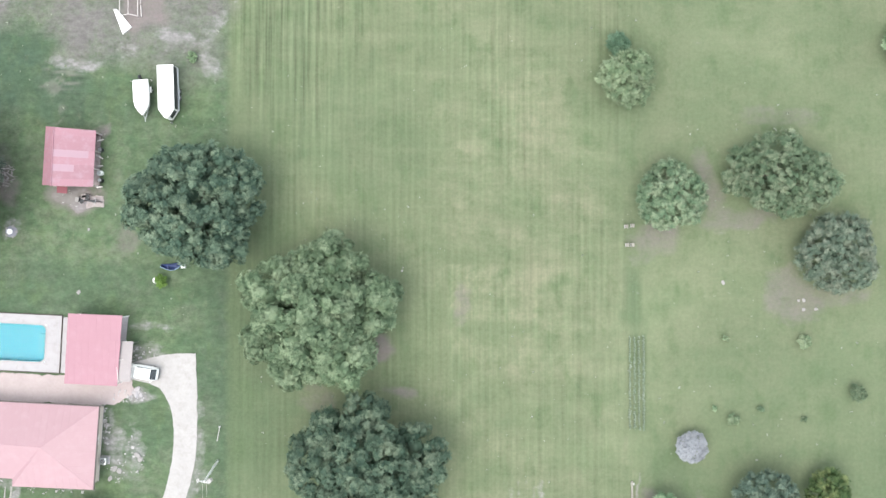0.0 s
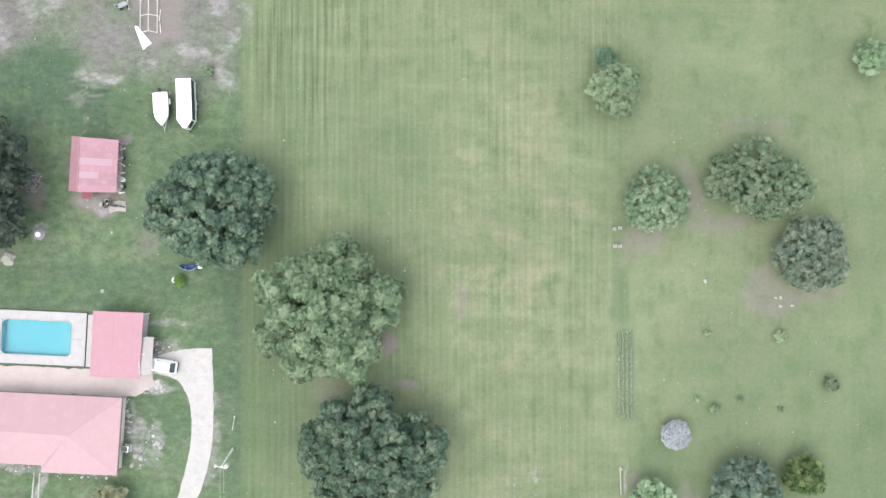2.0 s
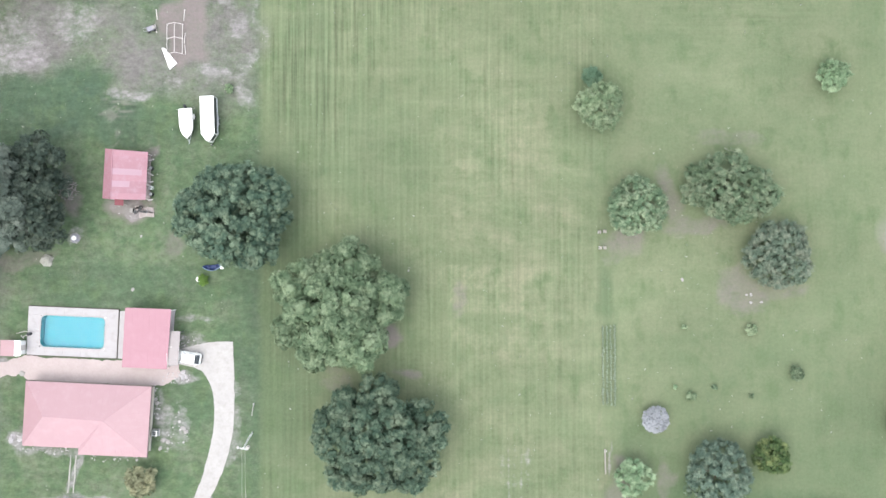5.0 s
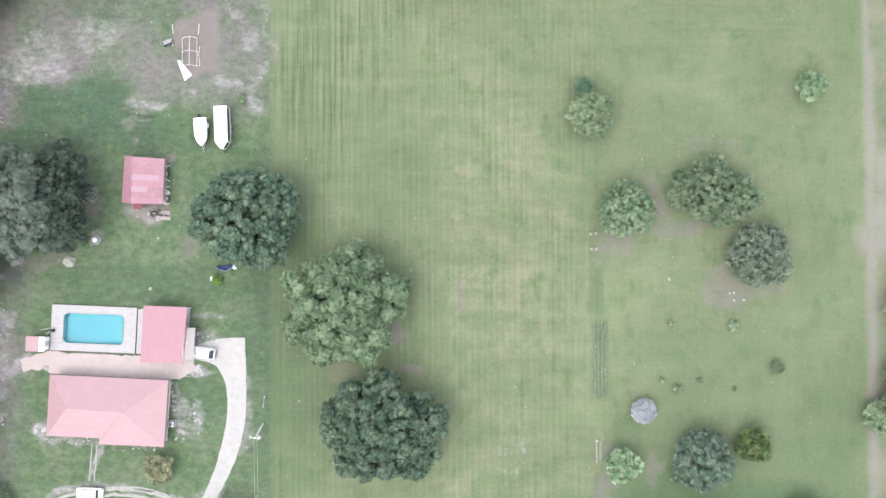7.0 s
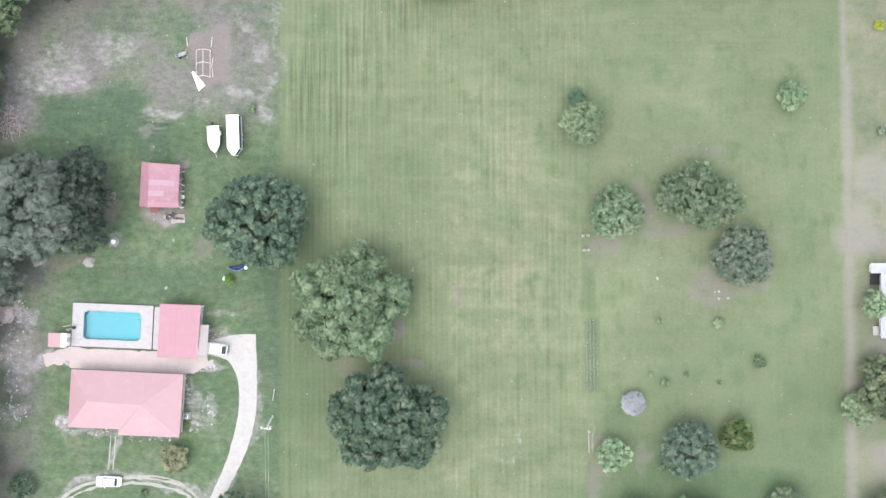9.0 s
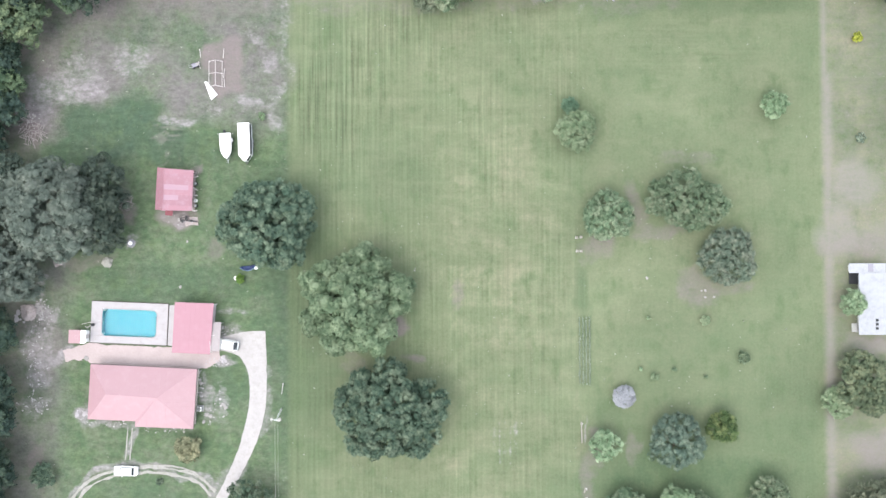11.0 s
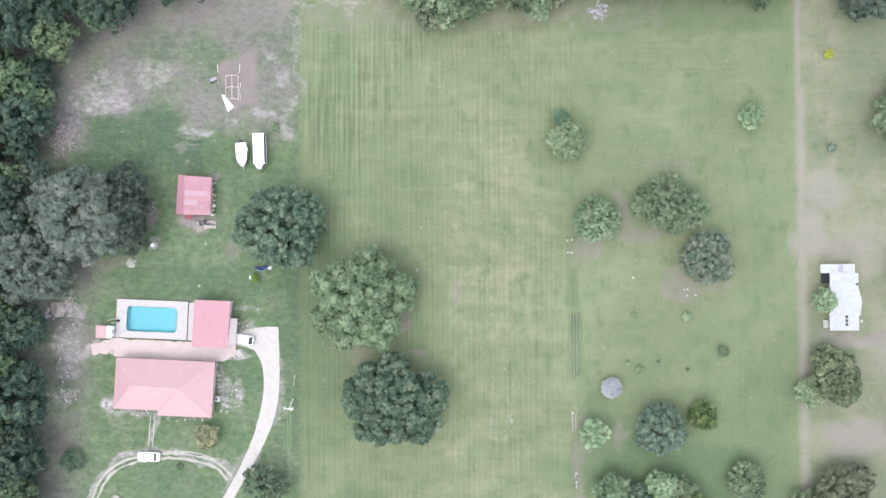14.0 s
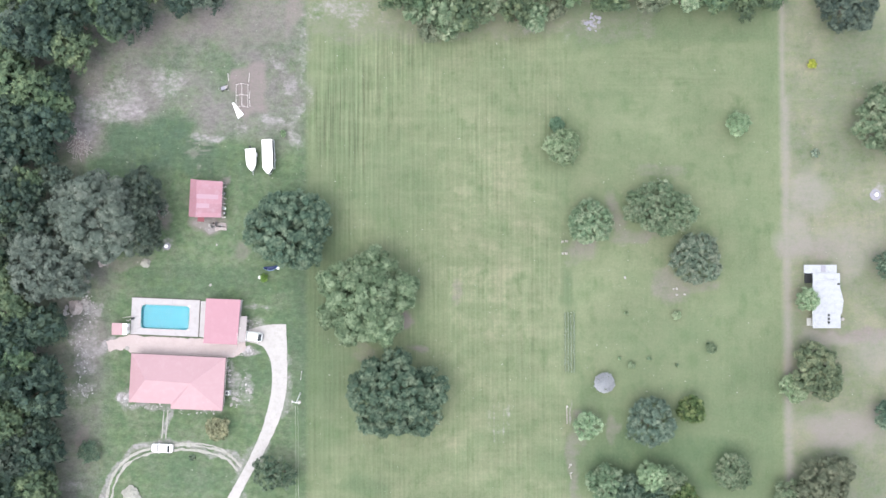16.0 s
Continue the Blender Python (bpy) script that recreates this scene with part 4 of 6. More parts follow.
# garden shrubs
simple(-48.39, -33.88, 2.5, 3.4, BROWN, "yellowing leafy shrub in front of the house", 50, gaps=0.3, name="garden_shrub", category="shrub")
simple(-38.95, -2.34, 0.95, 1.2, BRIGHT, "small bright green garden shrub", 51, lobe=0.26, leaf=0.18, name="garden_shrub", category="shrub")
tree(-35.98, -42.60, 6.0, [(-0.8, 0, 3.0, 4.0, 2.6), (2.4, -1.0, 2.6, 2.6, 2.2)], DEEP, "loose dark green tree beside the driveway", "tree", "tree", "", 52, lobe=0.5, leaf=0.26, gaps=0.62)
simple(-75.58, -38.81, 2.4, 2.4, DEEP, "low dark bush on the lawn", 53, gaps=0.4, name="bush", category="bush")
simple(-54.12, -40.19, 0.7, 0.6, DEEP, "low dark weed clump on the lawn", 54, lobe=0.25, leaf=0.16, gaps=0.3, name="bush", category="bush")
simple(-34.94, 28.34, 0.8, 0.7, LIGHT, "low green weed clump on the sand", 55, lobe=0.25, leaf=0.16, gaps=0.3, name="bush", category="bush")

# the eastern lot
simple(74.57, -7.11, 2.5, 5.0, LIGHT, "leafy green tree leaning over a white roof", 60, group="lot trees")
tree(75.82, -22.28, 7.0, [(0.4, 0.4, 3.6, 4.8, 3.4), (1.8, -2.0, 3.0, 4.0, 3.0), (-1.0, 3.4, 3.2, 3.2, 3.0)], DUSKY, "broad olive-green tree on the sandy lot", "tree", "tree", "lot trees", 61, lobe=0.8, leaf=0.32)
simple(72.39, -25.54, 3.2, 3.0, LIGHT, "low light green bush beside a larger tree", 62, gaps=0.25, group="lot trees", name="bush", category="bush")
tree(77.63, -44.36, 7.0, [(0, 0, 3.6, 5.2, 3.4), (-3.0, -3.0, 3.0, 3.6, 2.8), (2.6, 2.0, 3.4, 3.4, 2.8)], MUTED, "large greyish olive tree on the lot", "tree", "tree", "lot trees", 63, lobe=0.8, leaf=0.32, gaps=0.3)
simple(71.61, -48.70, 4.6, 4.2, OLIVE, "low olive bush on the lot", 64, gaps=0.25, group="lot trees")
tree(89.40, 29.53, 8.0, [(0, 0, 4.2, 5.6, 3.8), (3.0, -2.4, 3.6, 4.2, 3.2), (1.0, 4.0, 4.0, 4.0, 3.4)], OLIVE, "large olive-green tree on the sandy lot", "tree", "tree", "lot trees", 65, lobe=0.85, leaf=0.40)
tree(83.29, 53.72, 8.0, [(0, 0, 4.2, 5.8, 3.8), (-2.4, 2.6, 3.6, 4.2, 3.2)], WOODS_GREY, "large grey-green tree on the sandy lot", "tree", "tree", "lot trees", 66, lobe=0.85, leaf=0.42)
simple(77.08, 42.44, 1.05, 1.5, YELLOW, "small bright yellow shrub on sandy ground", 67, lobe=0.34, leaf=0.22, name="yellow_shrub", category="shrub")
simple(91.18, -31.04, 3.4, 6.0, DEEP, "dark green tree on the sandy lot", 68, group="lot trees")
simple(92.23, -0.12, 3.6, 6.0, DEEP, "dark green tree on the sandy lot", 69, group="lot trees")
simple(77.66, 23.59, 1.1, 0.8, GREY, "sparse grey weed clump on the lot", 70, lobe=0.3, leaf=0.2, gaps=0.5, name="bush", category="bush")

# the woods: a few kinds of tree, set out one by one
KINDS = []
for k, (rad, high, leaves_of) in enumerate(((4.6, 12, WOODS), (3.8, 10.5, WOODS_PALE), (5.2, 13, WOODS), (4.2, 11, WOODS_GREY), (3.4, 9.5, WOODS), (4.8, 12, WOODS_PALE),
                                                (4.0, 9.0, OLIVE), (3.4, 8.0, GREY), (3.6, 8.5, MUTED), (3.9, 9.5, WOODS_PALE))):
    rng = random.Random(90 + k)
    domes = [(0, 0, high * 0.6, rad, high * 0.4)] + [(rad * 0.55 * math.cos(a), rad * 0.55 * math.sin(a), high * rng.uniform(0.42, 0.58), rad * 0.62, high * 0.3) for a in (rng.uniform(0, 2), rng.uniform(2, 4), rng.uniform(4, 6))]
    me = crown_mesh(90 + k, domes, lobe=1.2, leaf=0.5, density=1.2, gaps=0.18, cover=1.15, blades=5, broad=0.22, spread=0.36, core_of=0.62)
    me.materials.append(leaves_of)
    KINDS.append((me, trunk_mesh(90 + k, high, 0.22, rad, 4)))
GROWN = []


def wood(x, y, k, size):
    t = thing("wood_tree", pose(x, y, 0, 0, 0, (x * 37 + y * 91) % 360), "tall leafy woodland tree among its neighbours", "tree", "woodland trees")
    t.scale = (size, size, size * 0.95)
    for nm, me in zip(("crown", "trunk"), KINDS[k]):
        new(nm, me).parent = t
    GROWN.append((x, y))


def woodland(x0, x1, y0, y1, gap, seed, inside=None, kinds=(0, 1, 2, 3, 4, 5)):
    rng = random.Random(seed)
    y = y0
    while y < y1:
        x = x0 + rng.uniform(0, gap)
        while x < x1:
            px, py = x + rng.uniform(-1.3, 1.3), y + rng.uniform(-1.3, 1.3)
            if inside is None or inside(px, py):
                wood(px, py, rng.choice(kinds), rng.uniform(0.70, 1.12))
            x += gap
        y += gap * 0.86


def west_edge(x, y):
    return x < -81.3 + 0.8 * math.sin(y * 0.4) and math.hypot(x + 71, y - 11) > 12.2 and math.hypot(x + 82.5, y - 0.5) > 7.4


woodland(-100, -79, -58, 42, 5.0, 3, west_edge)
woodland(-100, -42, 42, 60, 5.6, 4, lambda x, y: y > 44.4 + max(0.0, (x + 79) * 0.36) + 0.9 * math.sin(x * 0.5), (0, 1, 5, 3, 1, 5, 2))
woodland(-13, 26, 49, 59, 4.9, 5, lambda x, y: y > 49.4 + 0.8 * math.sin(x * 0.45) + max(0.0, (x - 2) * 0.12) + max(0.0, (-6 - x) * 0.8), (6, 6, 9, 9, 8, 6, 5))
woodland(27, 70, 55.8, 62, 6.0, 6, None, (6, 8, 9, 5, 7))


# ---- buildings ----
def seams(parent, poly, axis, pitch, material, lift=0.03):
    """Thin standing seams across a planar polygon, running along a plan axis ('x' or 'y')."""
    pts = [Vector(c) for c in poly]
    n = (pts[1] - pts[0]).cross(pts[2] - pts[1]).normalized()
    if n.z < 0:
        n = -n
    i = 0 if axis == "y" else 1
    lo, hi = min(q[i] for q in pts), max(q[i] for q in pts)
    s = lo + pitch * 0.5
    while s < hi:
        cut = []
        for a, b in zip(pts, pts[1:] + pts[:1]):
            if (a[i] - s) * (b[i] - s) < 0:
                cut.append(a.lerp(b, (s - a[i]) / (b[i] - a[i])))
        if len(cut) == 2 and (cut[1] - cut[0]).length > 0.5:
            a, b = cut
            d = (b - a).normalized()
            side = d.cross(n) * 0.025
            bm = bmesh.new()
            ring = []
            for q in (a + d * 0.04, b - d * 0.04):
                ring.append([bm.verts.new(q - side - n * 0.01), bm.verts.new(q - side * 0.6 + n * lift), bm.verts.new(q + side * 0.6 + n * lift), bm.verts.new(q + side - n * 0.01)])
            for k in range(3):
                bm.faces.new((ring[0][k], ring[1][k], ring[1][k + 1], ring[0][k + 1]))
            for r in ring:
                bm.faces.new(r)
            bmesh.ops.recalc_face_normals(bm, faces=bm.faces[:])
            part("seam", bm, material, parent)
        s += pitch


def wall_run(parent, a, b, z0, z1, thick, material, holes=()):
    """A wall from a to b (plan) with openings (start, width, sill, head) cut through it."""
    a, b = Vector((*a, 0)), Vector((*b, 0))
    d = (b - a).normalized()
    m = Matrix.Translation(a) @ Matrix.Rotation(math.atan2(d.y, d.x), 4, "Z")
    length, bms, at = (b - a).length, [], 0.0
    for s, w, sill, head in sorted(holes):
        bms.append(box((at + s) / 2, 0, (z0 + z1) / 2, s - at, thick, z1 - z0, 0.0, m))
        if sill > z0:
            bms.append(box(s + w / 2, 0, (z0 + sill) / 2, w, thick, sill - z0, 0.0, m))
        bms.append(box(s + w / 2, 0, (head + z1) / 2, w, thick, z1 - head, 0.0, m))
        at = s + w
    bms.append(box((at + length) / 2, 0, (z0 + z1) / 2, length - at, thick, z1 - z0, 0.0, m))
    wall = part("wall", merge(*bms), material, parent)
    for s, w, sill, head in holes:
        if sill > z0 + 0.2:
            win = part("window", merge(box(s + w / 2, 0, sill + 0.03, w, thick * 0.7, 0.06, 0.0, m), box(s + w / 2, 0, head - 0.03, w, thick * 0.7, 0.06, 0.0, m),
                                       box(s + 0.03, 0, (sill + head) / 2, 0.06, thick * 0.7, head - sill - 0.12, 0.0, m), box(s + w - 0.03, 0, (sill + head) / 2, 0.06, thick * 0.7, head - sill - 0.12, 0.0, m)), WHITE, parent, "white window frame")
            part("pane", box(s + w / 2, 0, (sill + head) / 2, w - 0.12, 0.02, head - sill - 0.12, 0.0, m), GLASSY, win)
        else:
            part("door", box(s + w / 2, 0, (z0 + head) / 2, w - 0.04, 0.05, head - z0 - 0.02, 0.005, m), WHITE, parent, "white panelled door")
    return wall


def house():
    """Hip roof over a long house, with a wing hipped to the south at its east end."""
    h = thing("house", pose(0, 0, 0), "long single-storey house with a faded red metal hip roof", "house")
    nw, ne, se, sw = (-66.22, -17.95, 2.5), (-46.40, -18.95, 2.5), (-47.10, -30.00, 2.5), (-66.75, -28.15, 2.5)
    left, apex = (-62.62, -23.30, 4.25), (-53.30, -24.00, 4.35)
    wing = (-57.95, -29.55, 2.5)
    notch = (-57.90, -28.55, 2.5)
    faces = {"north": (nw, left, apex, ne), "west": (sw, left, nw), "south": (sw, notch, apex, left), "wing": (wing, se, apex), "east": (se, ne, apex)}
    axes = {"north": "y", "west": "x", "south": "y", "wing": "y", "east": "x"}
    for key, poly in faces.items():
        plane = part("roof_plane", slab(poly, 0.07), ROOF_RED, h)
        seams(plane, poly, axes[key], 0.92, ROOF_RED, 0.010)
    # the short step where the wing stands proud of the main eave
    part("roof_plane", slab((notch, wing, apex), 0.07), ROOF_RED, h)
    for a, b in ((nw, left), (sw, left), (left, apex), (ne, apex), (se, apex)):
        a, b = Vector(a) - Vector((0, 0, 0.005)), Vector(b) - Vector((0, 0, 0.005))
        part("ridge_cap", tube([a, a.lerp(b, 0.5), b], 0.022, 6), ROOF_RED, h)
    inset = [(-65.7, -18.5), (-46.95, -19.45), (-47.6, -29.4), (-57.4, -28.95), (-57.35, -28.05), (-66.2, -27.6)]
    openings = {0: [(2.5, 1.4, 0.9, 2.1), (6.5, 0.95, 0.0, 2.05), (10.0, 1.6, 0.9, 2.1), (14.5, 1.4, 0.9, 2.1)], 1: [(3.5, 1.4, 0.9, 2.1)],
                2: [(2.0, 1.8, 0.9, 2.1), (6.0, 1.6, 0.9, 2.1)], 4: [(0.5, 0.95, 0.0, 2.05), (3.0, 1.6, 0.9, 2.1), (6.3, 1.4, 0.9, 2.1)], 5: [(4.0, 1.2, 0.9, 2.1)]}
    for i, a in enumerate(inset):
        wall_run(h, a, inset[(i + 1) % 6], 0.0, 2.42, 0.2, STUCCO, openings.get(i, ()))
    part("slab", prism([(-65.85, -18.35), (-46.8, -19.3), (-47.45, -29.55), (-57.5, -29.1), (-57.5, -28.2), (-66.35, -27.75)], -0.1, 0.09), CONCRETE, h)
    part("soffit", slab([(x, y, 2.44) for x, y, _ in (nw, ne, se, wing, notch, sw)], 0.04), WHITE, h)
    # gutters coloured dark to draw the thin shade line below the eaves
    for a, b in ((nw, ne), (ne, se)):
        a, b = Vector(a) - Vector((0, 0, 0.06)), Vector(b) - Vector((0, 0, 0.06))
        part("gutter", tube([a, a.lerp(b, 0.5), b], 0.11, 6), DARK_EDGE, h, "gutter darkened to draw the eave's shade line")


house()


def air_conditioner(x, y):
    a = thing("air_conditioner", pose(x, y, 0, 0, 0, -3), "grey air conditioning unit on a pad by the house wall", "air conditioner")
    part("pad", box(0, 0, 0.05, 1.15, 1.15, 0.1, 0.02), CONCRETE, a)
    part("case", box(0, 0, 0.55, 0.9, 0.9, 0.88, 0.05), GREYMETAL, a)
    part("fan_grille", merge(*[tube([(r * math.cos(2 * math.pi * k / 20), r * math.sin(2 * math.pi * k / 20), 1.01) for k in range(21)], 0.012, 5) for r in (0.12, 0.22, 0.32)], box(0, 0, 1.0, 0.7, 0.02, 0.015, 0), box(0, 0, 1.0, 0.02, 0.7, 0.015, 0)), GREYMETAL, a)
    part("fan_well", prism([(0.34 * math.cos(2 * math.pi * k / 20), 0.34 * math.sin(2 * math.pi * k / 20)) for k in range(20)], 0.9, 0.994), DARK, a)


air_conditioner(-46.55, -26.61)


def carport():
    """Three overlapping red roof sheets on posts, and a milky lean-to at the east side."""
    c = thing("carport", pose(0, 0, 0), "open carport with three overlapping faded red metal roof sheets", "carport")
    nw, ne, se, sw = Vector((-50.42, -6.56, 2.75)), Vector((-43.20, -6.85, 2.75)), Vector((-44.12, -16.30, 2.35)), Vector((-51.20, -15.95, 2.35))
    cuts = (0.0, 0.36, 0.70, 1.0)
    for k in range(3):
        a, b = cuts[k], cuts[k + 1] + (0.02 if k < 2 else 0)
        lift = Vector((0, 0, 0.28 - 0.14 * k))
        quad = [nw.lerp(sw, a) + lift, ne.lerp(se, a) + lift, ne.lerp(se, b) + lift, nw.lerp(sw, b) + lift]
        sheet = part("roof_sheet", slab(quad, 0.05), ROOF_CARPORT, c)
        seams(sheet, quad, "y", 0.9, ROOF_CARPORT, 0.010)
    for q in (nw, ne, nw.lerp(sw, 0.36), ne.lerp(se, 0.36), nw.lerp(sw, 0.7), ne.lerp(se, 0.7), sw, se):
        x, y = q.x + (0.3 if q.x < -47 else -0.3), q.y + (-0.25 if q.y > -11 else 0.25)
        part("post", box(x, y, q.z / 2 - 0.05, 0.12, 0.12, q.z - 0.1, 0.01), WHITE, c)
    for x0, x1 in ((nw, sw), (ne, se)):
        dx = 0.3 if x0.x < -47 else -0.3
        part("beam", tube([x0 + Vector((dx, -0.2, -0.14)), x1 + Vector((dx, 0.2, -0.14))], 0.07, 6), WHITE, c)
    part("floor_slab", prism([(-50.2, -6.9), (-43.6, -7.2), (-44.4, -15.6), (-50.9, -15.3)], -0.1, 0.085), CONCRETE, c)
    part("walk_slab", prism([(-52.45, -7.3), (-50.28, -7.2), (-50.98, -15.1), (-52.8, -14.8)], -0.1, 0.10), CONCRETE, c)
    part("back_wall", box(-50.6, -11.0, 1.2, 0.14, 8.0, 2.2, 0.01, None), STUCCO, c)
    # lean-to
    quad = [Vector((-43.85, -10.30, 2.36)), Vector((-42.10, -10.35, 2.10)), Vector((-42.45, -15.75, 2.10)), Vector((-44.30, -15.70, 2.30))]
    sheet = part("lean_to_sheet", slab(quad, 0.02), AWNING, c, "milky weathered plastic lean-to sheet")
    seams(sheet, quad, "x", 0.45, AWNING, 0.02)
    for x, y in ((-42.25, -10.6), (-42.4, -13.0), (-42.55, -15.5)):
        part("post", tube([(x, y, 0), (x, y, 2.04)], 0.05, 8), GREYMETAL, c)
    part("rafter", tube([(-44.3, -12.9, 2.42), (-43.3, -12.75, 2.38)], 0.05, 6), PLASTIC, c, "white pipe across the lean-to")
    part("rafter", tube([(-44.2, -13.0, 2.42), (-43.95, -15.8, 2.40)], 0.05, 6), PLASTIC, c)


carport()


def pool():
    deck = thing("pool_deck", pose(0, 0, 0), "pale concrete deck round a swimming pool, stained in places", "pool deck", kind="structure")
    turn = Matrix.Translation((-60.0, -10.62, 0)) @ pose(0, 0, 0, 0, 0, -2.6)
    w, d = 14.45, 7.75
    # deck slabs, four strips round the water, each cast in bays with narrow joints
    pw, pd = 10.35, 5.15
    strips = []
    for k in range(5):
        x0 = -w / 2 + k * w / 5
        strips += [(x0, x0 + w / 5, pd / 2 + 0.0, d / 2), (x0, x0 + w / 5, -d / 2, -pd / 2)]
    strips += [(-w / 2, -pw / 2, 0.0, pd / 2), (-w / 2, -pw / 2, -pd / 2, 0.0), (pw / 2, w / 2, 0.0, pd / 2), (pw / 2, w / 2, -pd / 2, 0.0)]
    for x0, x1, y0, y1 in strips:
        part("deck_slab", box((x0 + x1) / 2, (y0 + y1) / 2, 0.04, x1 - x0 - 0.012, y1 - y0 - 0.012, 0.30, 0.008, turn), CONCRETE, deck)
    part("deck_base", merge(*[box(cx, cy, -0.03, sx, sy, 0.26, 0.0, turn) for cx, cy, sx, sy in ((0, (d + pd) / 4, w - 0.06, (d - pd) / 2 - 0.06), (0, -(d + pd) / 4, w - 0.06, (d - pd) / 2 - 0.06), (-(w + pw) / 4, 0, (w - pw) / 2 - 0.06, pd), ((w + pw) / 4, 0, (w - pw) / 2 - 0.06, pd))]), CONCRETE, deck)
    p = thing("swimming_pool", turn, "rounded rectangular swimming pool of clear turquoise water", "pool")
    outer, inner = rounded_rect(pw + 0.3, pd + 0.3, 1.0, n=8), rounded_rect(pw - 0.12, pd - 0.12, 0.85, n=8)
    bm = bmesh.new()
    n = len(inner)
    top = [bm.verts.new((x, y, 0.17)) for x, y in inner]
    low = [bm.verts.new((x * 0.985, y * 0.975, -0.95 + 0.3 * (x > 0))) for x, y in inner]
    for i in range(n):
        bm.faces.new((top[i], top[(i + 1) % n], low[(i + 1) % n], low[i]))
    bm.faces.new(low)
    bmesh.ops.recalc_face_normals(bm, faces=bm.faces[:])
    bmesh.ops.reverse_faces(bm, faces=bm.faces[:])
    part("basin", bm, POOL, p, "turquoise plaster basin")
    for k in range(3):
        part("pool_step", box(pw / 2 - 0.42 - 0.36 * k, 0, -0.42 - 0.12 * k, 0.36, 2.6, 0.66 - 0.24 * k, 0.03), POOL_STEP, p, "pale blue entry step under water")
    bm = bmesh.new()
    bm.faces.new([bm.verts.new((x, y, 0.14)) for x, y in inner])
    water = part("water", bm, WATER, p, "clear still water")
    water.visible_shadow = False
    for i in range(0, n):
        a, b, c, e = inner[i], inner[(i + 1) % n], outer[(i + 1) % n], outer[i]
        steps = max(1, int(math.hypot(b[0] - a[0], b[1] - a[1]) / 0.75))
        for k in range(steps):
            f0, f1 = k / steps + 0.012 / steps, (k + 1) / steps - 0.012 / steps
            quad = [(a[0] + (b[0] - a[0]) * f0, a[1] + (b[1] - a[1]) * f0), (a[0] + (b[0] - a[0]) * f1, a[1] + (b[1] - a[1]) * f1),
                    (e[0] + (c[0] - e[0]) * f1, e[1] + (c[1] - e[1]) * f1), (e[0] + (c[0] - e[0]) * f0, e[1] + (c[1] - e[1]) * f0)]
            part("coping_stone", prism(quad, 0.1, 0.215), COPING, p)
    for s in (-1, 1):
        part("handrail", tube([(-pw / 2 - 0.35, s * 0.3, 0.2), (-pw / 2 - 0.35, s * 0.3, 0.9), (-pw / 2 + 0.25, s * 0.3, 0.85), (-pw / 2 + 0.25, s * 0.3, 0.1)], 0.025, 6), GREYMETAL, p)
    # dark strips round the deck's south and east sides draw its edge shade
    rail = thing("deck_edge_strip", turn, "dark strip drawing the shade line along the deck edge", "edging")
    part("board", box(0, -d / 2 - 0.06, 0.12, w + 0.12, 0.06, 0.26, 0.01), DARK_EDGE, rail)
    part("board", box(w / 2 + 0.06, 0, 0.12, 0.06, d, 0.26, 0.01), DARK_EDGE, rail)
    part("board", box(0, d / 2 + 0.06, 0.10, w, 0.08, 0.2, 0.01), DARK_EDGE, rail)


pool()


def pump_house():
    p = thing("pump_house", pose(-69.0, -12.95, 0, 0, 0, -1.5), "tiny white pump house with a red metal roof", "shed")
    part("wall", merge(box(0, 1.0, 0.95, 2.9, 0.1, 1.9, 0), box(0, -1.0, 0.95, 2.9, 0.1, 1.9, 0), box(-1.4, 0, 0.95, 0.1, 1.9, 1.9, 0), box(1.4, 0, 0.95, 0.1, 1.9, 1.9, 0)), WHITE, p)
    quad = [(-1.6, 1.25, 1.95), (0.75, 1.25, 2.2), (0.75, -1.25, 2.2), (-1.6, -1.25, 1.95)]
    sheet = part("roof_sheet", slab(quad, 0.05), ROOF_RED, p)
    seams(sheet, quad, "x", 0.6, ROOF_RED, 0.02)
    part("roof_flap", slab([(0.75, 1.25, 2.2), (1.6, 1.2, 1.9), (1.6, -1.2, 1.9), (0.75, -1.25, 2.2)], 0.05), WHITE, p, "white painted roof flap")
    part("door", box(1.47, 0, 0.9, 0.04, 0.8, 1.7, 0.01), PLASTIC, p, "white door")


pump_house()


def pool_kit():
    for (a, b) in (((-68.9, -10.75, 0.35), (-66.9, -10.35, 0.9)), ((-68.2, -11.15, 0.35), (-67.6, -11.55, 0.6))):
        s = thing("pole_net", pose(0, 0, 0), "white pool cleaning pole resting beside the deck", "pole", "pool poles")
        part("pole", tube([a, b], 0.045, 6), PLASTIC, s)
        part("foot", tube([(a[0], a[1], 0), a], 0.04, 6), PLASTIC, s)
    f = thing("pool_pump", pose(-66.75, -10.85, 0.19), "black pool pump with pipes standing on the deck", "pump")
    part("tank", tube([(0, 0, 0), (0, 0, 0.7), (0, 0, 0.8)], [0.28, 0.28, 0.1], 14), DARK, f)
    part("pipe", tube([(0, 0, 0.5), (-0.9, -0.45, 0.45), (-1.2, -0.55, -0.1)], 0.06, 7), PLASTIC, f, "white pipe")


pool_kit()


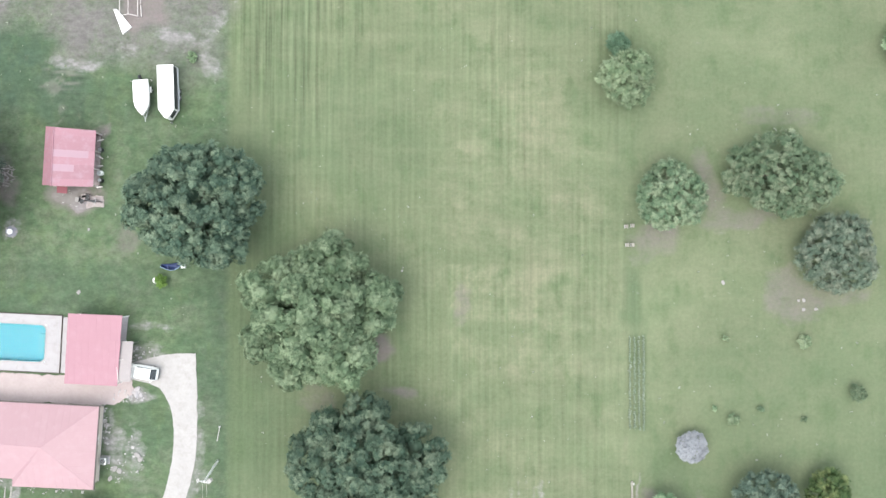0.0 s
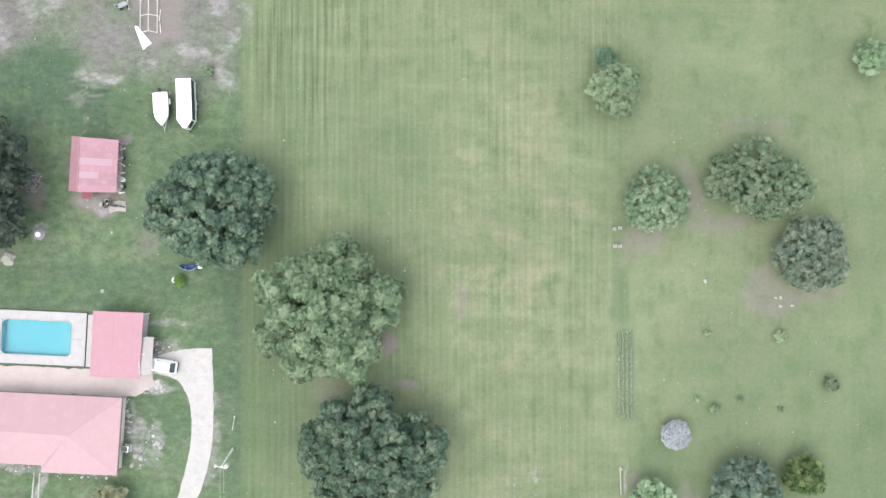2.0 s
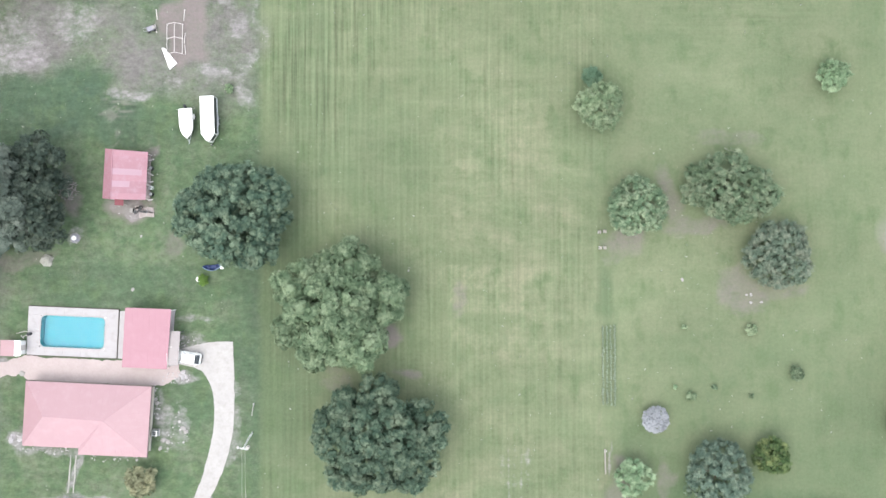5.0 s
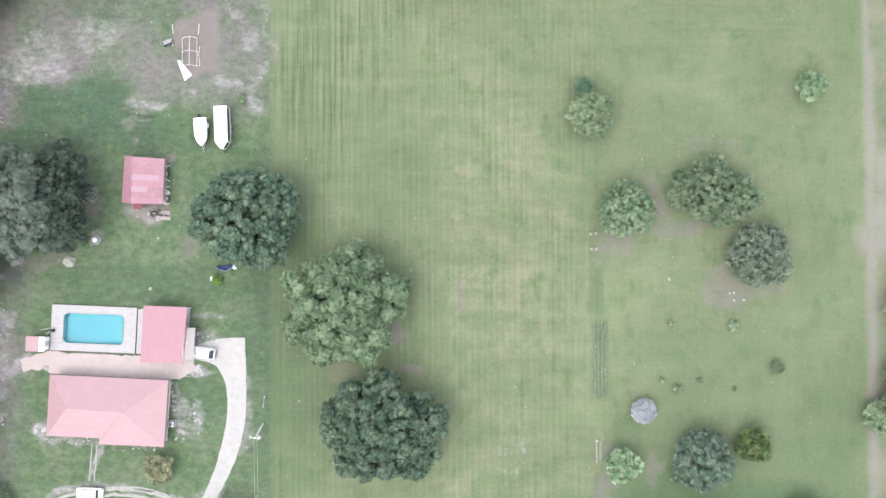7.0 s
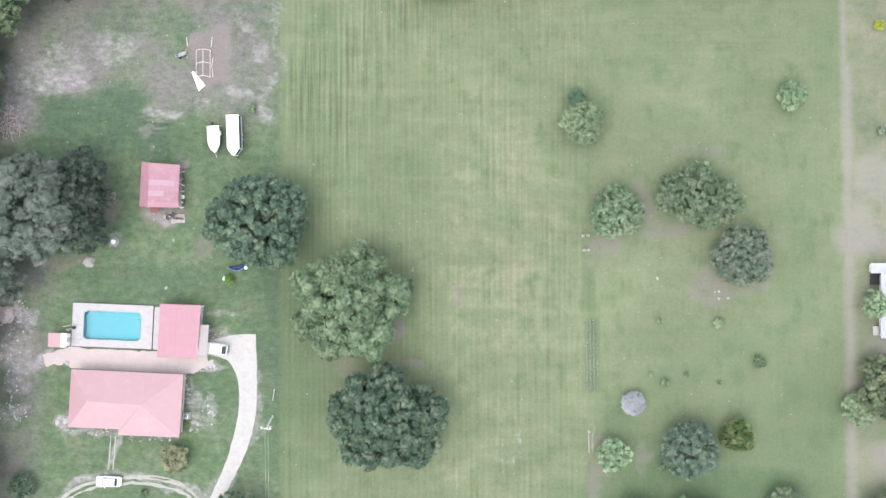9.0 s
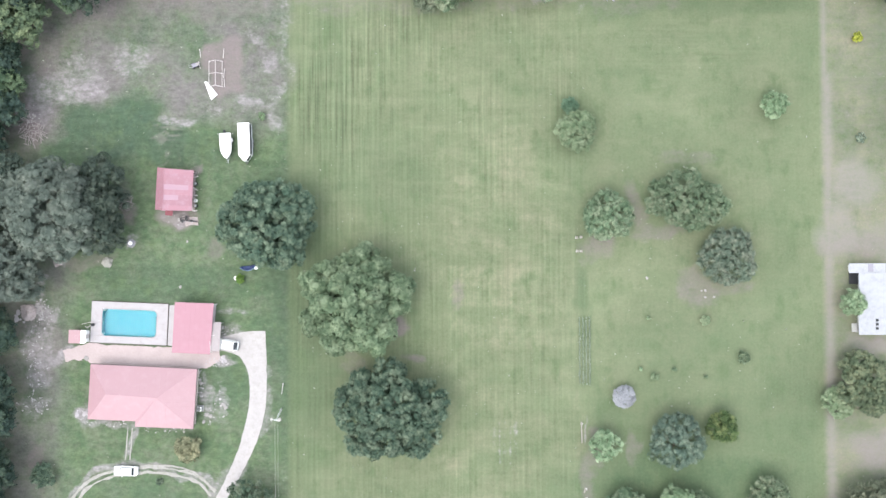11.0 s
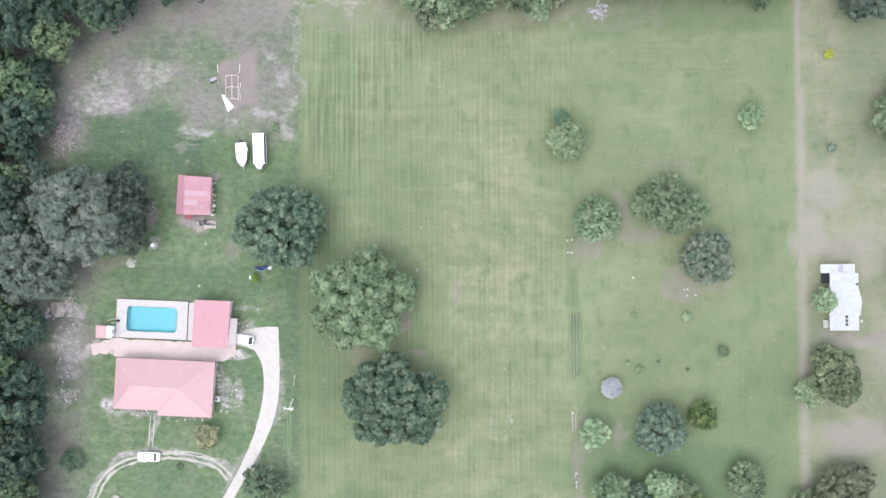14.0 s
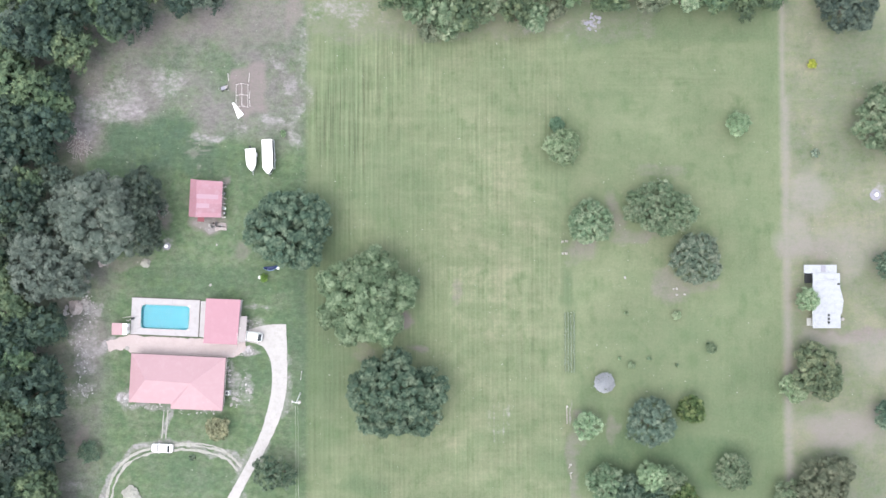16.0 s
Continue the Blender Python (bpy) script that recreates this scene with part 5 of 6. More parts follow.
def workshop():
    """Open-sided shed with an uneven gable, ridge north-south."""
    s = thing("workshop_shed", pose(0, 0, 0), "open-sided shed with patchy weathered red metal roof", "shed")
    nw, ne, se, sw = (-54.01, 18.52, 2.3), (-47.23, 17.91, 2.3), (-47.58, 10.35, 2.3), (-54.43, 10.62, 2.3)
    rn, rs = (-52.20, 18.15, 3.8), (-52.50, 10.36, 3.8)
    west = part("roof_plane", slab((nw, rn, rs, sw), 0.05), ROOF_SHED, s)
    seams(west, (nw, rn, rs, sw), "x", 0.95, ROOF_SHED, 0.02)
    # the east slope in separate sheets, two of them bleached
    for k in range(8):
        f0, f1 = k / 8, (k + 1) / 8
        q = [Vector(rn).lerp(Vector(rs), f0), Vector(ne).lerp(Vector(se), f0), Vector(ne).lerp(Vector(se), f1), Vector(rn).lerp(Vector(rs), f1)]
        if k in (3, 5):
            f = 0.85 if k == 3 else 0.52
            up = [q[0], q[0].lerp(q[1], f), q[3].lerp(q[2], f), q[3]]
            dn = [q[0].lerp(q[1], f), q[1], q[2], q[3].lerp(q[2], f)]
            part("roof_sheet", slab(up, 0.04), SKYLIGHT, s, "bleached pale roof sheet")
            part("roof_sheet", slab(dn, 0.05), ROOF_SHED, s)
        else:
            part("roof_sheet", slab(q, 0.05), ROOF_SHED, s)
    part("ridge_cap", tube([Vector(rn) + Vector((0, 0.05, 0.02)), Vector(rs) + Vector((0, -0.05, 0.02))], 0.09, 6), ROOF_SHED, s)
    for f in (0.03, 0.35, 0.67, 0.97):
        for a, b, dx in ((ne, se, -0.25), (nw, sw, 0.25)):
            q = Vector(a).lerp(Vector(b), f)
            part("post", box(q.x + dx, q.y, 1.12, 0.13, 0.13, 2.24, 0.01), PLASTIC, s, "white painted post")
    part("wall", box(-53.7, 14.4, 1.1, 0.1, 7.2, 2.2, 0.0, None), RED_PAINT, s, "dull red boarded wall")
    part("wall", box(-50.6, 17.8, 1.1, 6.0, 0.1, 2.2, 0.0), RED_PAINT, s)
    part("lean_to_roof", slab([(-52.6, 10.5, 2.0), (-51.2, 10.4, 2.0), (-51.3, 9.5, 1.8), (-52.7, 9.6, 1.8)], 0.05), RED_PAINT, s, "dull red porch roof")
    part("floor_slab", prism([(-53.8, 17.9), (-47.6, 17.6), (-47.7, 10.6), (-54.0, 10.6)], -0.1, 0.09), RUBBLE, s)


workshop()


def workshop_clutter():
    rng = random.Random(5)
    for k, (x, y, ln, a) in enumerate(((-47.40, 16.9, 0.90, 15), (-47.45, 14.6, 1.05, -30), (-47.40, 13.4, 0.75, 5), (-47.50, 10.5, 0.83, 8))):
        t = thing("plank", pose(x, y, 0.62 if k == 1 else 0.5, 0, 6, a), "white plank leaning out from the shed", "plank", "shed clutter")
        part("board", box(0, 0, 0, ln, 0.16, 0.05, 0.01), PLASTIC, t)
        part("block", box(-0.2, 0, -0.28, 0.35, 0.3, 0.5, 0.02), STONE, t)
    for k, (x, y, r, h, m, lab) in enumerate(((-47.40, 12.4, 0.32, 0.9, WHITE, "white plastic drum beside the shed"), (-47.35, 11.4, 0.3, 0.85, DARK, "black oil drum beside the shed"), (-47.45, 15.6, 0.34, 0.6, DARK, "black tub beside the shed"))):
        d = thing("drum", pose(x, y, 0), lab, "drum", "shed clutter")
        part("barrel", tube([(0, 0, 0), (0, 0, 0.1), (0, 0, h * 0.5), (0, 0, h - 0.06), (0, 0, h)], [r * 0.95, r, r * 1.04, r, r * 0.92], 16), m, d)
        part("lid", tube([(0, 0, h), (0, 0, h + 0.03)], r * 0.8, 16), GREYMETAL, d)
    b = thing("motorbike", pose(-48.25, 8.55, 0.09, 0, 0, -6), "old black motorbike parked on a concrete pad", "motorbike")
    for x in (-0.75, 0.75):
        ring = [(x + 0.3 * math.cos(2 * math.pi * k / 16), 0, 0.32 + 0.3 * math.sin(2 * math.pi * k / 16)) for k in range(17)]
        w = part("wheel", tube(ring, 0.07, 7), RUBBER, b)
        part("hub", tube([(x, -0.08, 0.32), (x, 0.08, 0.32)], 0.07, 8), GREYMETAL, w)
    part("frame", merge(tube([(-0.75, 0, 0.32), (-0.2, 0, 0.42), (0.35, 0, 0.75), (0.75, 0, 0.32)], 0.05, 6), box(0, 0, 0.45, 0.5, 0.34, 0.36, 0.05)), DARK, b)
    part("seat", box(-0.35, 0, 0.78, 0.75, 0.28, 0.12, 0.05), DARK, b)
    part("tank", box(0.2, 0, 0.82, 0.5, 0.32, 0.24, 0.08), DARK, b)
    part("handlebar", tube([(0.35, -0.42, 1.0), (0.48, 0, 0.95), (0.35, 0.42, 1.0)], 0.025, 6), GREYMETAL, b)
    p = thing("concrete_pad", pose(-48.25, 8.5, 0), "small grey concrete pad beside the shed", "pad", kind="structure")
    part("pad_slab", prism(ragged([(-1.2, -0.8), (1.2, -0.75), (1.15, 0.8), (-1.1, 0.7)], 0.25, 0.2, 11.0), -0.09, 0.09, 0.02), RUBBLE, p)
    for k in range(5):
        x, y = -50.0 + rng.uniform(-0.6, 0.9), 8.9 + rng.uniform(-0.6, 0.5)
        c = thing("crate", pose(x, y, 0, 0, 0, rng.uniform(0, 90)), "grey junk crate by the shed", "crate", "shed clutter")
        part("body", box(0, 0, 0.25, 0.6, 0.45, 0.5, 0.03), (STONE, RUBBLE, DARK)[k % 3], c)
        part("lid", box(0, 0, 0.52, 0.64, 0.49, 0.04, 0.01), (RUBBLE, DARK, STONE)[k % 3], c)


workshop_clutter()


def mobile_home():
    """White flat-roofed home in three joined sections on the eastern lot."""
    h = thing("mobile_home", pose(0, 0, 0), "white flat-roofed mobile home with a lean-to and patched roof", "house")
    blocks = {"north": ((74.21, 0.05), (80.99, -1.73), 2.2), "main": ((75.94, -1.72), (81.58, -9.49), 2.35), "south": ((75.84, -9.48), (81.65, -13.13), 2.27)}
    for key, (a, b, z) in blocks.items():
        (x0, y1), (x1, y0) = a, b
        for ax, ay, bx, by in ((x0, y0, x1, y0), (x1, y0, x1, y1), (x1, y1, x0, y1), (x0, y1, x0, y0)):
            ins = 0.3
            cx = lambda v, lo=x0, hi=x1: min(max(v, lo + 1.0), hi - ins)
            cy = lambda v, lo=y0, hi=y1: min(max(v, lo + ins), hi - ins)
            length = math.hypot(bx - ax, by - ay)
            wall_run(h, (cx(ax), cy(ay)), (cx(bx), cy(by)), 0.0, z - 0.1, 0.12, WHITE, [(length * 0.35, 1.1, 0.9, 1.8)] if length > 5 else ())
        n = max(2, int((y1 - y0) / 1.2))
        for k in range(n):
            yy0, yy1 = y0 + (y1 - y0) * k / n, y0 + (y1 - y0) * (k + 1) / n
            part("roof_sheet", box((x0 + x1) / 2, (yy0 + yy1) / 2, z + 0.004 * (k % 2), x1 - x0, yy1 - yy0 - 0.012, 0.09, 0.006), WHITE_ROOF, h)
        part("roof_deck", box((x0 + x1) / 2, (y0 + y1) / 2, z - 0.07, x1 - x0 - 0.1, y1 - y0 - 0.1, 0.06, 0), GREYMETAL, h)
    part("bay_roof", slab([(*q, 2.36) for q in ((81.58, -4.56), (82.29, -7.50), (81.90, -10.19), (81.50, -10.19))], 0.08), WHITE_ROOF, h)
    # the porch's shade is put into the deck's black colour
    part("porch_floor", box(*(76.01, -2.69), 0.15, 1.6, 2.2, 0.3, 0.02), DARK, h, "porch deck coloured black to stand for its shade")
    for vx, vy in ((79.18, -10.42), (79.17, -11.18), (79.16, -11.94)):
        part("roof_vent", box(vx, vy, 2.38, 0.42, 0.5, 0.2, 0.03), DARK, h, "dark roof vent")
    part("roof_patch", box(*(81.26, -3.97), 2.42, 0.5, 0.4, 0.08, 0.02), DARK, h, "dark roof patch")
    part("roof_patch", box(*(78.18, -0.78), 2.27, 1.0, 1.4, 0.05, 0.01), LAVENDER, h, "grey roof patch")
    part("steps", merge(*[box(*(76.12, -11.96), 0.12 + 0.18 * k, 1.0 - 0.3 * k, 1.6, 0.2, 0.01) for k in range(3)]), WOODPOLE, h, "grey timber steps")
    part("side_tank", tube([(*(82.66, -11.34), 0.0), (*(82.66, -11.34), 1.2)], 0.34, 14), STONE, h, "grey tank")


mobile_home()


# ---- vehicles ----
def loft(sections, closed_ends=True):
    """A skin over rings of points with equal counts."""
    bm = bmesh.new()
    rings = [[bm.verts.new(q) for q in ring] for ring in sections]
    n = len(rings[0])
    for a, b in zip(rings, rings[1:]):
        for k in range(n):
            bm.faces.new((a[k], a[(k + 1) % n], b[(k + 1) % n], b[k]))
    bm.faces.new(rings[0])
    bm.faces.new(rings[-1])
    bmesh.ops.recalc_face_normals(bm, faces=bm.faces[:])
    return bm


def ring_at(x, half, z0, z1, tuck=0.12):
    return [(x, -half + tuck * 0.4, z0), (x, -half, z0 + 0.25 * (z1 - z0)), (x, -half, z1 - tuck), (x, -half + tuck * 1.2, z1), (x, half - tuck * 1.2, z1), (x, half, z1 - tuck), (x, half, z0 + 0.25 * (z1 - z0)), (x, half - tuck * 0.4, z0)]


def motor_car(m, length, width, height, label, kind, cabin):
    """A car that looks along +x; cabin gives the glasshouse's rear and front at sill and roof."""
    c = thing("car", m, label, "car")
    hl, hw = length / 2, width / 2
    sill = height * 0.62
    body = loft([ring_at(-hl, hw * 0.82, 0.35, sill * 0.86), ring_at(-hl + 0.12, hw * 0.94, 0.24, sill * 0.95), ring_at(-hl + 0.6, hw, 0.2, sill), ring_at(0, hw, 0.2, sill), ring_at(hl - 1.0, hw, 0.2, sill * 0.96), ring_at(hl - 0.25, hw * 0.93, 0.24, sill * 0.86), ring_at(hl, hw * 0.76, 0.34, sill * 0.72)])
    part("body", body, WHITE, c)
    r0, r1, f1, f0 = cabin
    green = loft([ring_at(r0, hw * 0.86, sill - 0.02, sill + 0.03, 0.05), ring_at(r1, hw * 0.76, sill - 0.02, height - 0.05, 0.06), ring_at(f1, hw * 0.76, sill - 0.02, height - 0.05, 0.06), ring_at(f0, hw * 0.86, sill - 0.02, sill + 0.03, 0.05)])
    part("glasshouse", green, GLASSY, c, "dark tinted windows")
    part("roof", loft([ring_at(r1 - 0.10, hw * 0.72, height - 0.08, height - 0.015, 0.05), ring_at((r1 + f1) / 2, hw * 0.77, height - 0.07, height + 0.01, 0.05), ring_at(f1 + 0.10, hw * 0.72, height - 0.08, height - 0.015, 0.05)]), WHITE, c)
    for s in (-1, 1):
        for a, b in ((r0, r1), (f0, f1)):
            part("pillar", tube([(a, s * hw * 0.84, sill), (b, s * hw * 0.75, height - 0.04)], 0.045, 6), WHITE, c)
        part("pillar", tube([((r1 + f1) / 2, s * hw * 0.85, sill), ((r1 + f1) / 2, s * hw * 0.77, height - 0.04)], 0.05, 6), WHITE, c)
        part("mirror", box(f0 - 0.55, s * (hw + 0.1), sill + 0.08, 0.14, 0.2, 0.14, 0.03), WHITE, c)
        part("headlight", box(hl - 0.16, s * hw * 0.66, sill * 0.72, 0.22, 0.34, 0.14, 0.03), LAMP_CLEAR, c, "clear headlight")
        part("tail_light", box(-hl + 0.06, s * hw * 0.7, sill * 0.78, 0.12, 0.26, 0.16, 0.02), LAMP_RED, c, "red tail light")
        for x in (-hl + 0.85, hl - 0.9):
            w = part("wheel", tube([(x, s * (hw - 0.20), 0.32), (x, s * (hw - 0.18), 0.32), (x, s * (hw + 0.0), 0.32), (x, s * (hw + 0.02), 0.32)], [0.28, 0.32, 0.32, 0.28], 18), RUBBER, c)
            part("rim", tube([(x, s * (hw + 0.0), 0.32), (x, s * (hw + 0.025), 0.32)], [0.2, 0.16], 12), GREYMETAL, w)
    part("bumper", box(hl - 0.02, 0, 0.42, 0.16, width * 0.8, 0.2, 0.04), DARK if kind == "suv" else WHITE, c)
    part("bumper", box(-hl + 0.02, 0, 0.42, 0.16, width * 0.8, 0.2, 0.04), DARK if kind == "suv" else WHITE, c)
    if kind == "suv":
        part("cargo_cover", box(-hl + 0.55, 0, sill + 0.02, 1.0, width * 0.86, 0.06, 0.02), COVER, c, "grey-white load cover")
    return c


motor_car(pose(-60.32, -38.13, 0.07, 0, 0, 178), 4.4, 1.8, 1.45, "white saloon car parked on the sandy loop drive", "saloon", (-1.62, -1.22, 0.55, 1.06))
motor_car(pose(-41.30, -14.62, 0.07, 0, 0, -9), 4.2, 1.85, 1.75, "white pickup with a covered bed parked by the carport", "suv", (-0.75, -0.60, 1.25, 1.95))


def horse_trailer():
    t = thing("box_trailer", pose(-37.85, 23.6, 0, 0, 0, 2.0), "white enclosed box trailer with a pointed nose", "trailer")
    w, l, z = 1.06, 3.12, 2.45
    plan = [(-w, l), (w, l), (w, -l + 0.35), (0.25, -l - 0.85), (-0.25, -l - 0.85), (-w, -l + 0.35)]
    part("body", prism(plan, 0.55, z - 0.02, 0.04), WHITE, t)
    part("roof", prism([(x * 1.03, y * 1.006) for x, y in plan], z - 0.01, z + 0.06, 0.02), WHITE, t)
    part("side_panel", box(w + 0.012, 0.15, 1.62, 0.03, 2 * l - 0.5, 1.48, 0.005), DARK, t, "black side panel")
    part("side_panel", box(-w - 0.012, 0.15, 1.62, 0.03, 2 * l - 0.5, 1.48, 0.005), DARK, t, "black side panel")
    nose = Vector((w - 0.25, 1.2, 0)).normalized()
    mid = Vector(((w + 0.25) / 2, -l - 0.25, 1.6))
    ang = math.degrees(math.atan2(1.2, w - 0.25))
    part("nose_panel", box(0, 0, 0, 1.1, 0.03, 1.1, 0.005, Matrix.Translation(mid + Vector((0.02, -0.014, 0))) @ pose(0, 0, 0, 0, 0, ang)), DARK, t, "black nose panel")
    part("skirt", merge(box(w + 0.05, 0.1, 0.6, 0.14, 2 * l - 0.4, 0.14, 0.02), box(-w - 0.05, 0.1, 0.6, 0.14, 2 * l - 0.4, 0.14, 0.02)), GREYMETAL, t, "grey metal skirt rail")
    for s in (-1, 1):
        for y in (-0.1, -0.95):
            part("fender", box(s * (w + 0.14), y, 0.78, 0.26, 0.78, 0.06, 0.02), GREYMETAL, t)
            wh = part("wheel", tube([(s * (w + 0.02), y, 0.36), (s * (w + 0.04), y, 0.36), (s * (w + 0.24), y, 0.36), (s * (w + 0.26), y, 0.36)], [0.3, 0.36, 0.36, 0.3], 16), RUBBER, t)
            part("rim", tube([(s * (w + 0.24), y, 0.36), (s * (w + 0.27), y, 0.36)], 0.18, 10), GREYMETAL, wh)
    part("tongue", merge(tube([(-0.5, -l - 0.3, 0.5), (0, -l - 1.35, 0.48)], 0.05, 6), tube([(0.5, -l - 0.3, 0.5), (0, -l - 1.35, 0.48)], 0.05, 6)), DARK, t)
    part("jack", tube([(0, -l - 1.2, 0.03), (0, -l - 1.2, 0.9)], 0.05, 8), GREYMETAL, t)


horse_trailer()


def boat():
    tr = thing("boat_trailer", pose(-41.55, 22.85, 0, 0, 0, 4.5), "galvanised boat trailer under a covered boat", "trailer")
    part("frame", merge(tube([(-0.75, 2.2, 0.45), (-0.75, -1.2, 0.45), (0, -3.3, 0.45), (0, -3.7, 0.45)], 0.05, 6), tube([(0.75, 2.2, 0.45), (0.75, -1.2, 0.45), (0, -3.3, 0.45)], 0.05, 6), tube([(-1.0, 0.9, 0.4), (1.0, 0.9, 0.4)], 0.05, 6)), GREYMETAL, tr)
    for s in (-1, 1):
        wh = part("wheel", tube([(s * 1.0, 0.9, 0.33), (s * 1.02, 0.9, 0.33), (s * 1.2, 0.9, 0.33), (s * 1.22, 0.9, 0.33)], [0.28, 0.33, 0.33, 0.28], 16), RUBBER, tr)
        part("rim", tube([(s * 1.2, 0.9, 0.33), (s * 1.23, 0.9, 0.33)], 0.16, 10), GREYMETAL, wh)
        part("fender", box(s * 1.11, 0.9, 0.72, 0.26, 0.9, 0.05, 0.02), WHITE, tr)
        part("guide_post", tube([(s * 1.05, 2.2, 0.45), (s * 1.35, 2.25, 0.5), (s * 1.35, 2.3, 1.25)], 0.035, 6), PLASTIC, tr)
    b = thing("boat", pose(-41.55, 22.85, 0.5, 0, 0, 4.5), "white motorboat under a white canvas cover", "boat")

    def hull(y, half, keel, top):
        return [(-half, y, top), (-half * 0.92, y, top * 0.55), (-half * 0.5, y, keel), (half * 0.5, y, keel), (half * 0.92, y, top * 0.55), (half, y, top)]
    part("hull", loft([hull(2.3, 1.02, 0.0, 0.75), hull(0.9, 1.1, 0.0, 0.8), hull(-0.6, 1.1, 0.02, 0.86), hull(-1.5, 0.97, 0.08, 0.92), hull(-2.2, 0.62, 0.22, 0.98), hull(-2.65, 0.25, 0.4, 1.02), hull(-2.85, 0.05, 0.5, 1.04)]), WHITE, b)

    def deckr(y, half, z, crown):
        return [(half * math.cos(a), y, z + crown * math.sin(a)) for a in (0, 0.5, 1.05, math.pi / 2, math.pi - 1.05, math.pi - 0.5, math.pi)]
    part("cover", loft([deckr(2.33, 1.05, 0.74, 0.12), deckr(1.4, 1.13, 0.78, 0.42), deckr(0.2, 1.13, 0.80, 0.55), deckr(-0.7, 1.11, 0.86, 0.40), deckr(-1.5, 0.98, 0.92, 0.25), deckr(-2.2, 0.63, 0.98, 0.14), deckr(-2.65, 0.26, 1.02, 0.06), deckr(-2.88, 0.05, 1.04, 0.02)]), COVER, b, "taut white canvas cover")
    b.scale = tr.scale = (1.0, 0.93, 1.0)
    o = part("outboard", loft([ring_at(-0.2, 0.16, 0.7, 1.15, 0.06), ring_at(0.0, 0.2, 0.6, 1.3, 0.08), ring_at(0.3, 0.17, 0.6, 1.22, 0.08)]), DARK, b, "black outboard motor")
    o.matrix_local = pose(0, 2.62, 0, 0, 0, 90)
    part("outboard_leg", box(0, 2.6, 0.35, 0.12, 0.2, 0.7, 0.03), DARK, b)


boat()


# ---- the pole and its wires ----
def service_pole():
    p = thing("utility_pole", pose(-31.3, -26.75, 0), "pale utility pole with transformer and lamp", "utility pole")
    top = Vector((0.85, -0.45, 8.8))
    part("mast", tube([(0, 0, -0.3), top * 0.5, top], [0.17, 0.14, 0.10], 9), WHITE, p)
    part("crossarm", box(0, 0, 0, 1.5, 0.12, 0.12, 0.015, Matrix.Translation(top + Vector((-0.3, -0.1, -0.35))) @ pose(0, 0, 0, 0, 0, -12)), WOODPOLE, p)
    part("transformer", tube([top + Vector((0.35, -0.15, -1.6)), top + Vector((0.35, -0.15, -1.55)), top + Vector((0.35, -0.15, -0.75)), top + Vector((0.35, -0.15, -0.6))], [0.24, 0.3, 0.3, 0.12], 14), PLASTIC, p, "pale cylindrical transformer")
    arm = part("lamp_arm", tube([top + Vector((0, 0, -0.5)), top + Vector((-0.6, 0.05, -0.2)), top + Vector((-1.0, 0.08, -0.2))], 0.035, 6), GREYMETAL, p)
    part("lamp_head", tube([top + Vector((-0.9, 0.08, -0.4)), top + Vector((-0.95, 0.08, -0.3)), top + Vector((-0.95, 0.08, -0.12))], [0.22, 0.16, 0.07], 12), PLASTIC, arm, "pale lamp head")
    for s in (-0.6, 0.0, 0.55):
        part("insulator", tube([top + Vector((-0.3 + s, -0.1, -0.28)), top + Vector((-0.3 + s, -0.1, -0.05))], [0.05, 0.035], 8), WHITE, p)
    for k, s in enumerate((-0.25, 0.25)):
        a = Vector((-31.3, -26.75, 0)) + top + Vector((s, -0.15, -0.15))
        pts = [Vector((a.x + 0.02 * f * s, a.y - 60 * f, a.z - 3.2 * f * (1 - f))) for f in [i / 24 for i in range(25)]]
        w = thing("power_wire", pose(0, 0, 0), "thin pale overhead wire running from a pole", "wire", "power wires")
        part("cable", tube(pts, 0.009, 5), PLASTIC, w)
    far_pole = thing("utility_pole", pose(-30.2, -87.2, 0), "grey wooden utility pole", "utility pole")
    part("mast", tube([(0, 0, -0.3), (0, 0, 9.2)], [0.16, 0.10], 9), WOODPOLE, far_pole)
    s = thing("guy_stake", pose(-30.99, -23.77, 0, 0, 0, 12), "pale leaning stake with a weathered top", "stake")
    part("rod", tube([(0.3, 1.6, 0.0), (0, 0.0, 1.4)], 0.06, 6), PLASTIC, s)
    part("anchor", tube([(0.3, 1.6, -0.1), (0.3, 1.6, 0.15)], 0.14, 8), WOODPOLE, s)


service_pole()


# ---- yard things ----
def pipe_frame():
    """Bare white frame of a shelter, peaked along its length, on the dirt pad."""
    f = thing("shelter_frame", pose(0, 0, 0), "bare white pipe frame of a peaked shelter", "frame")
    x0, xr, x1 = -44.95, -43.68, -42.45
    for y, z, h in ((38.75, 0.5, 0.72), (36.42, 0.5, 0.72), (33.95, 0.5, 0.72)):
        part("hoop", tube([(x0, y, z), (xr, y + 0.22, h), (x1, y, z)], 0.05, 6), PLASTIC, f)
        for x in (x0, x1):
            part("leg", tube([(x, y, 0), (x, y, z)], 0.055, 6), PLASTIC, f)
    for x, z, dy in ((x0, 0.5, 0), (xr, 0.72, 0.22), (x1, 0.5, 0)):
        part("rail", tube([(x, 38.75 + dy, z), (x, 36.42 + dy, z), (x, 33.95 + dy, z)], 0.05, 6), PLASTIC, f)


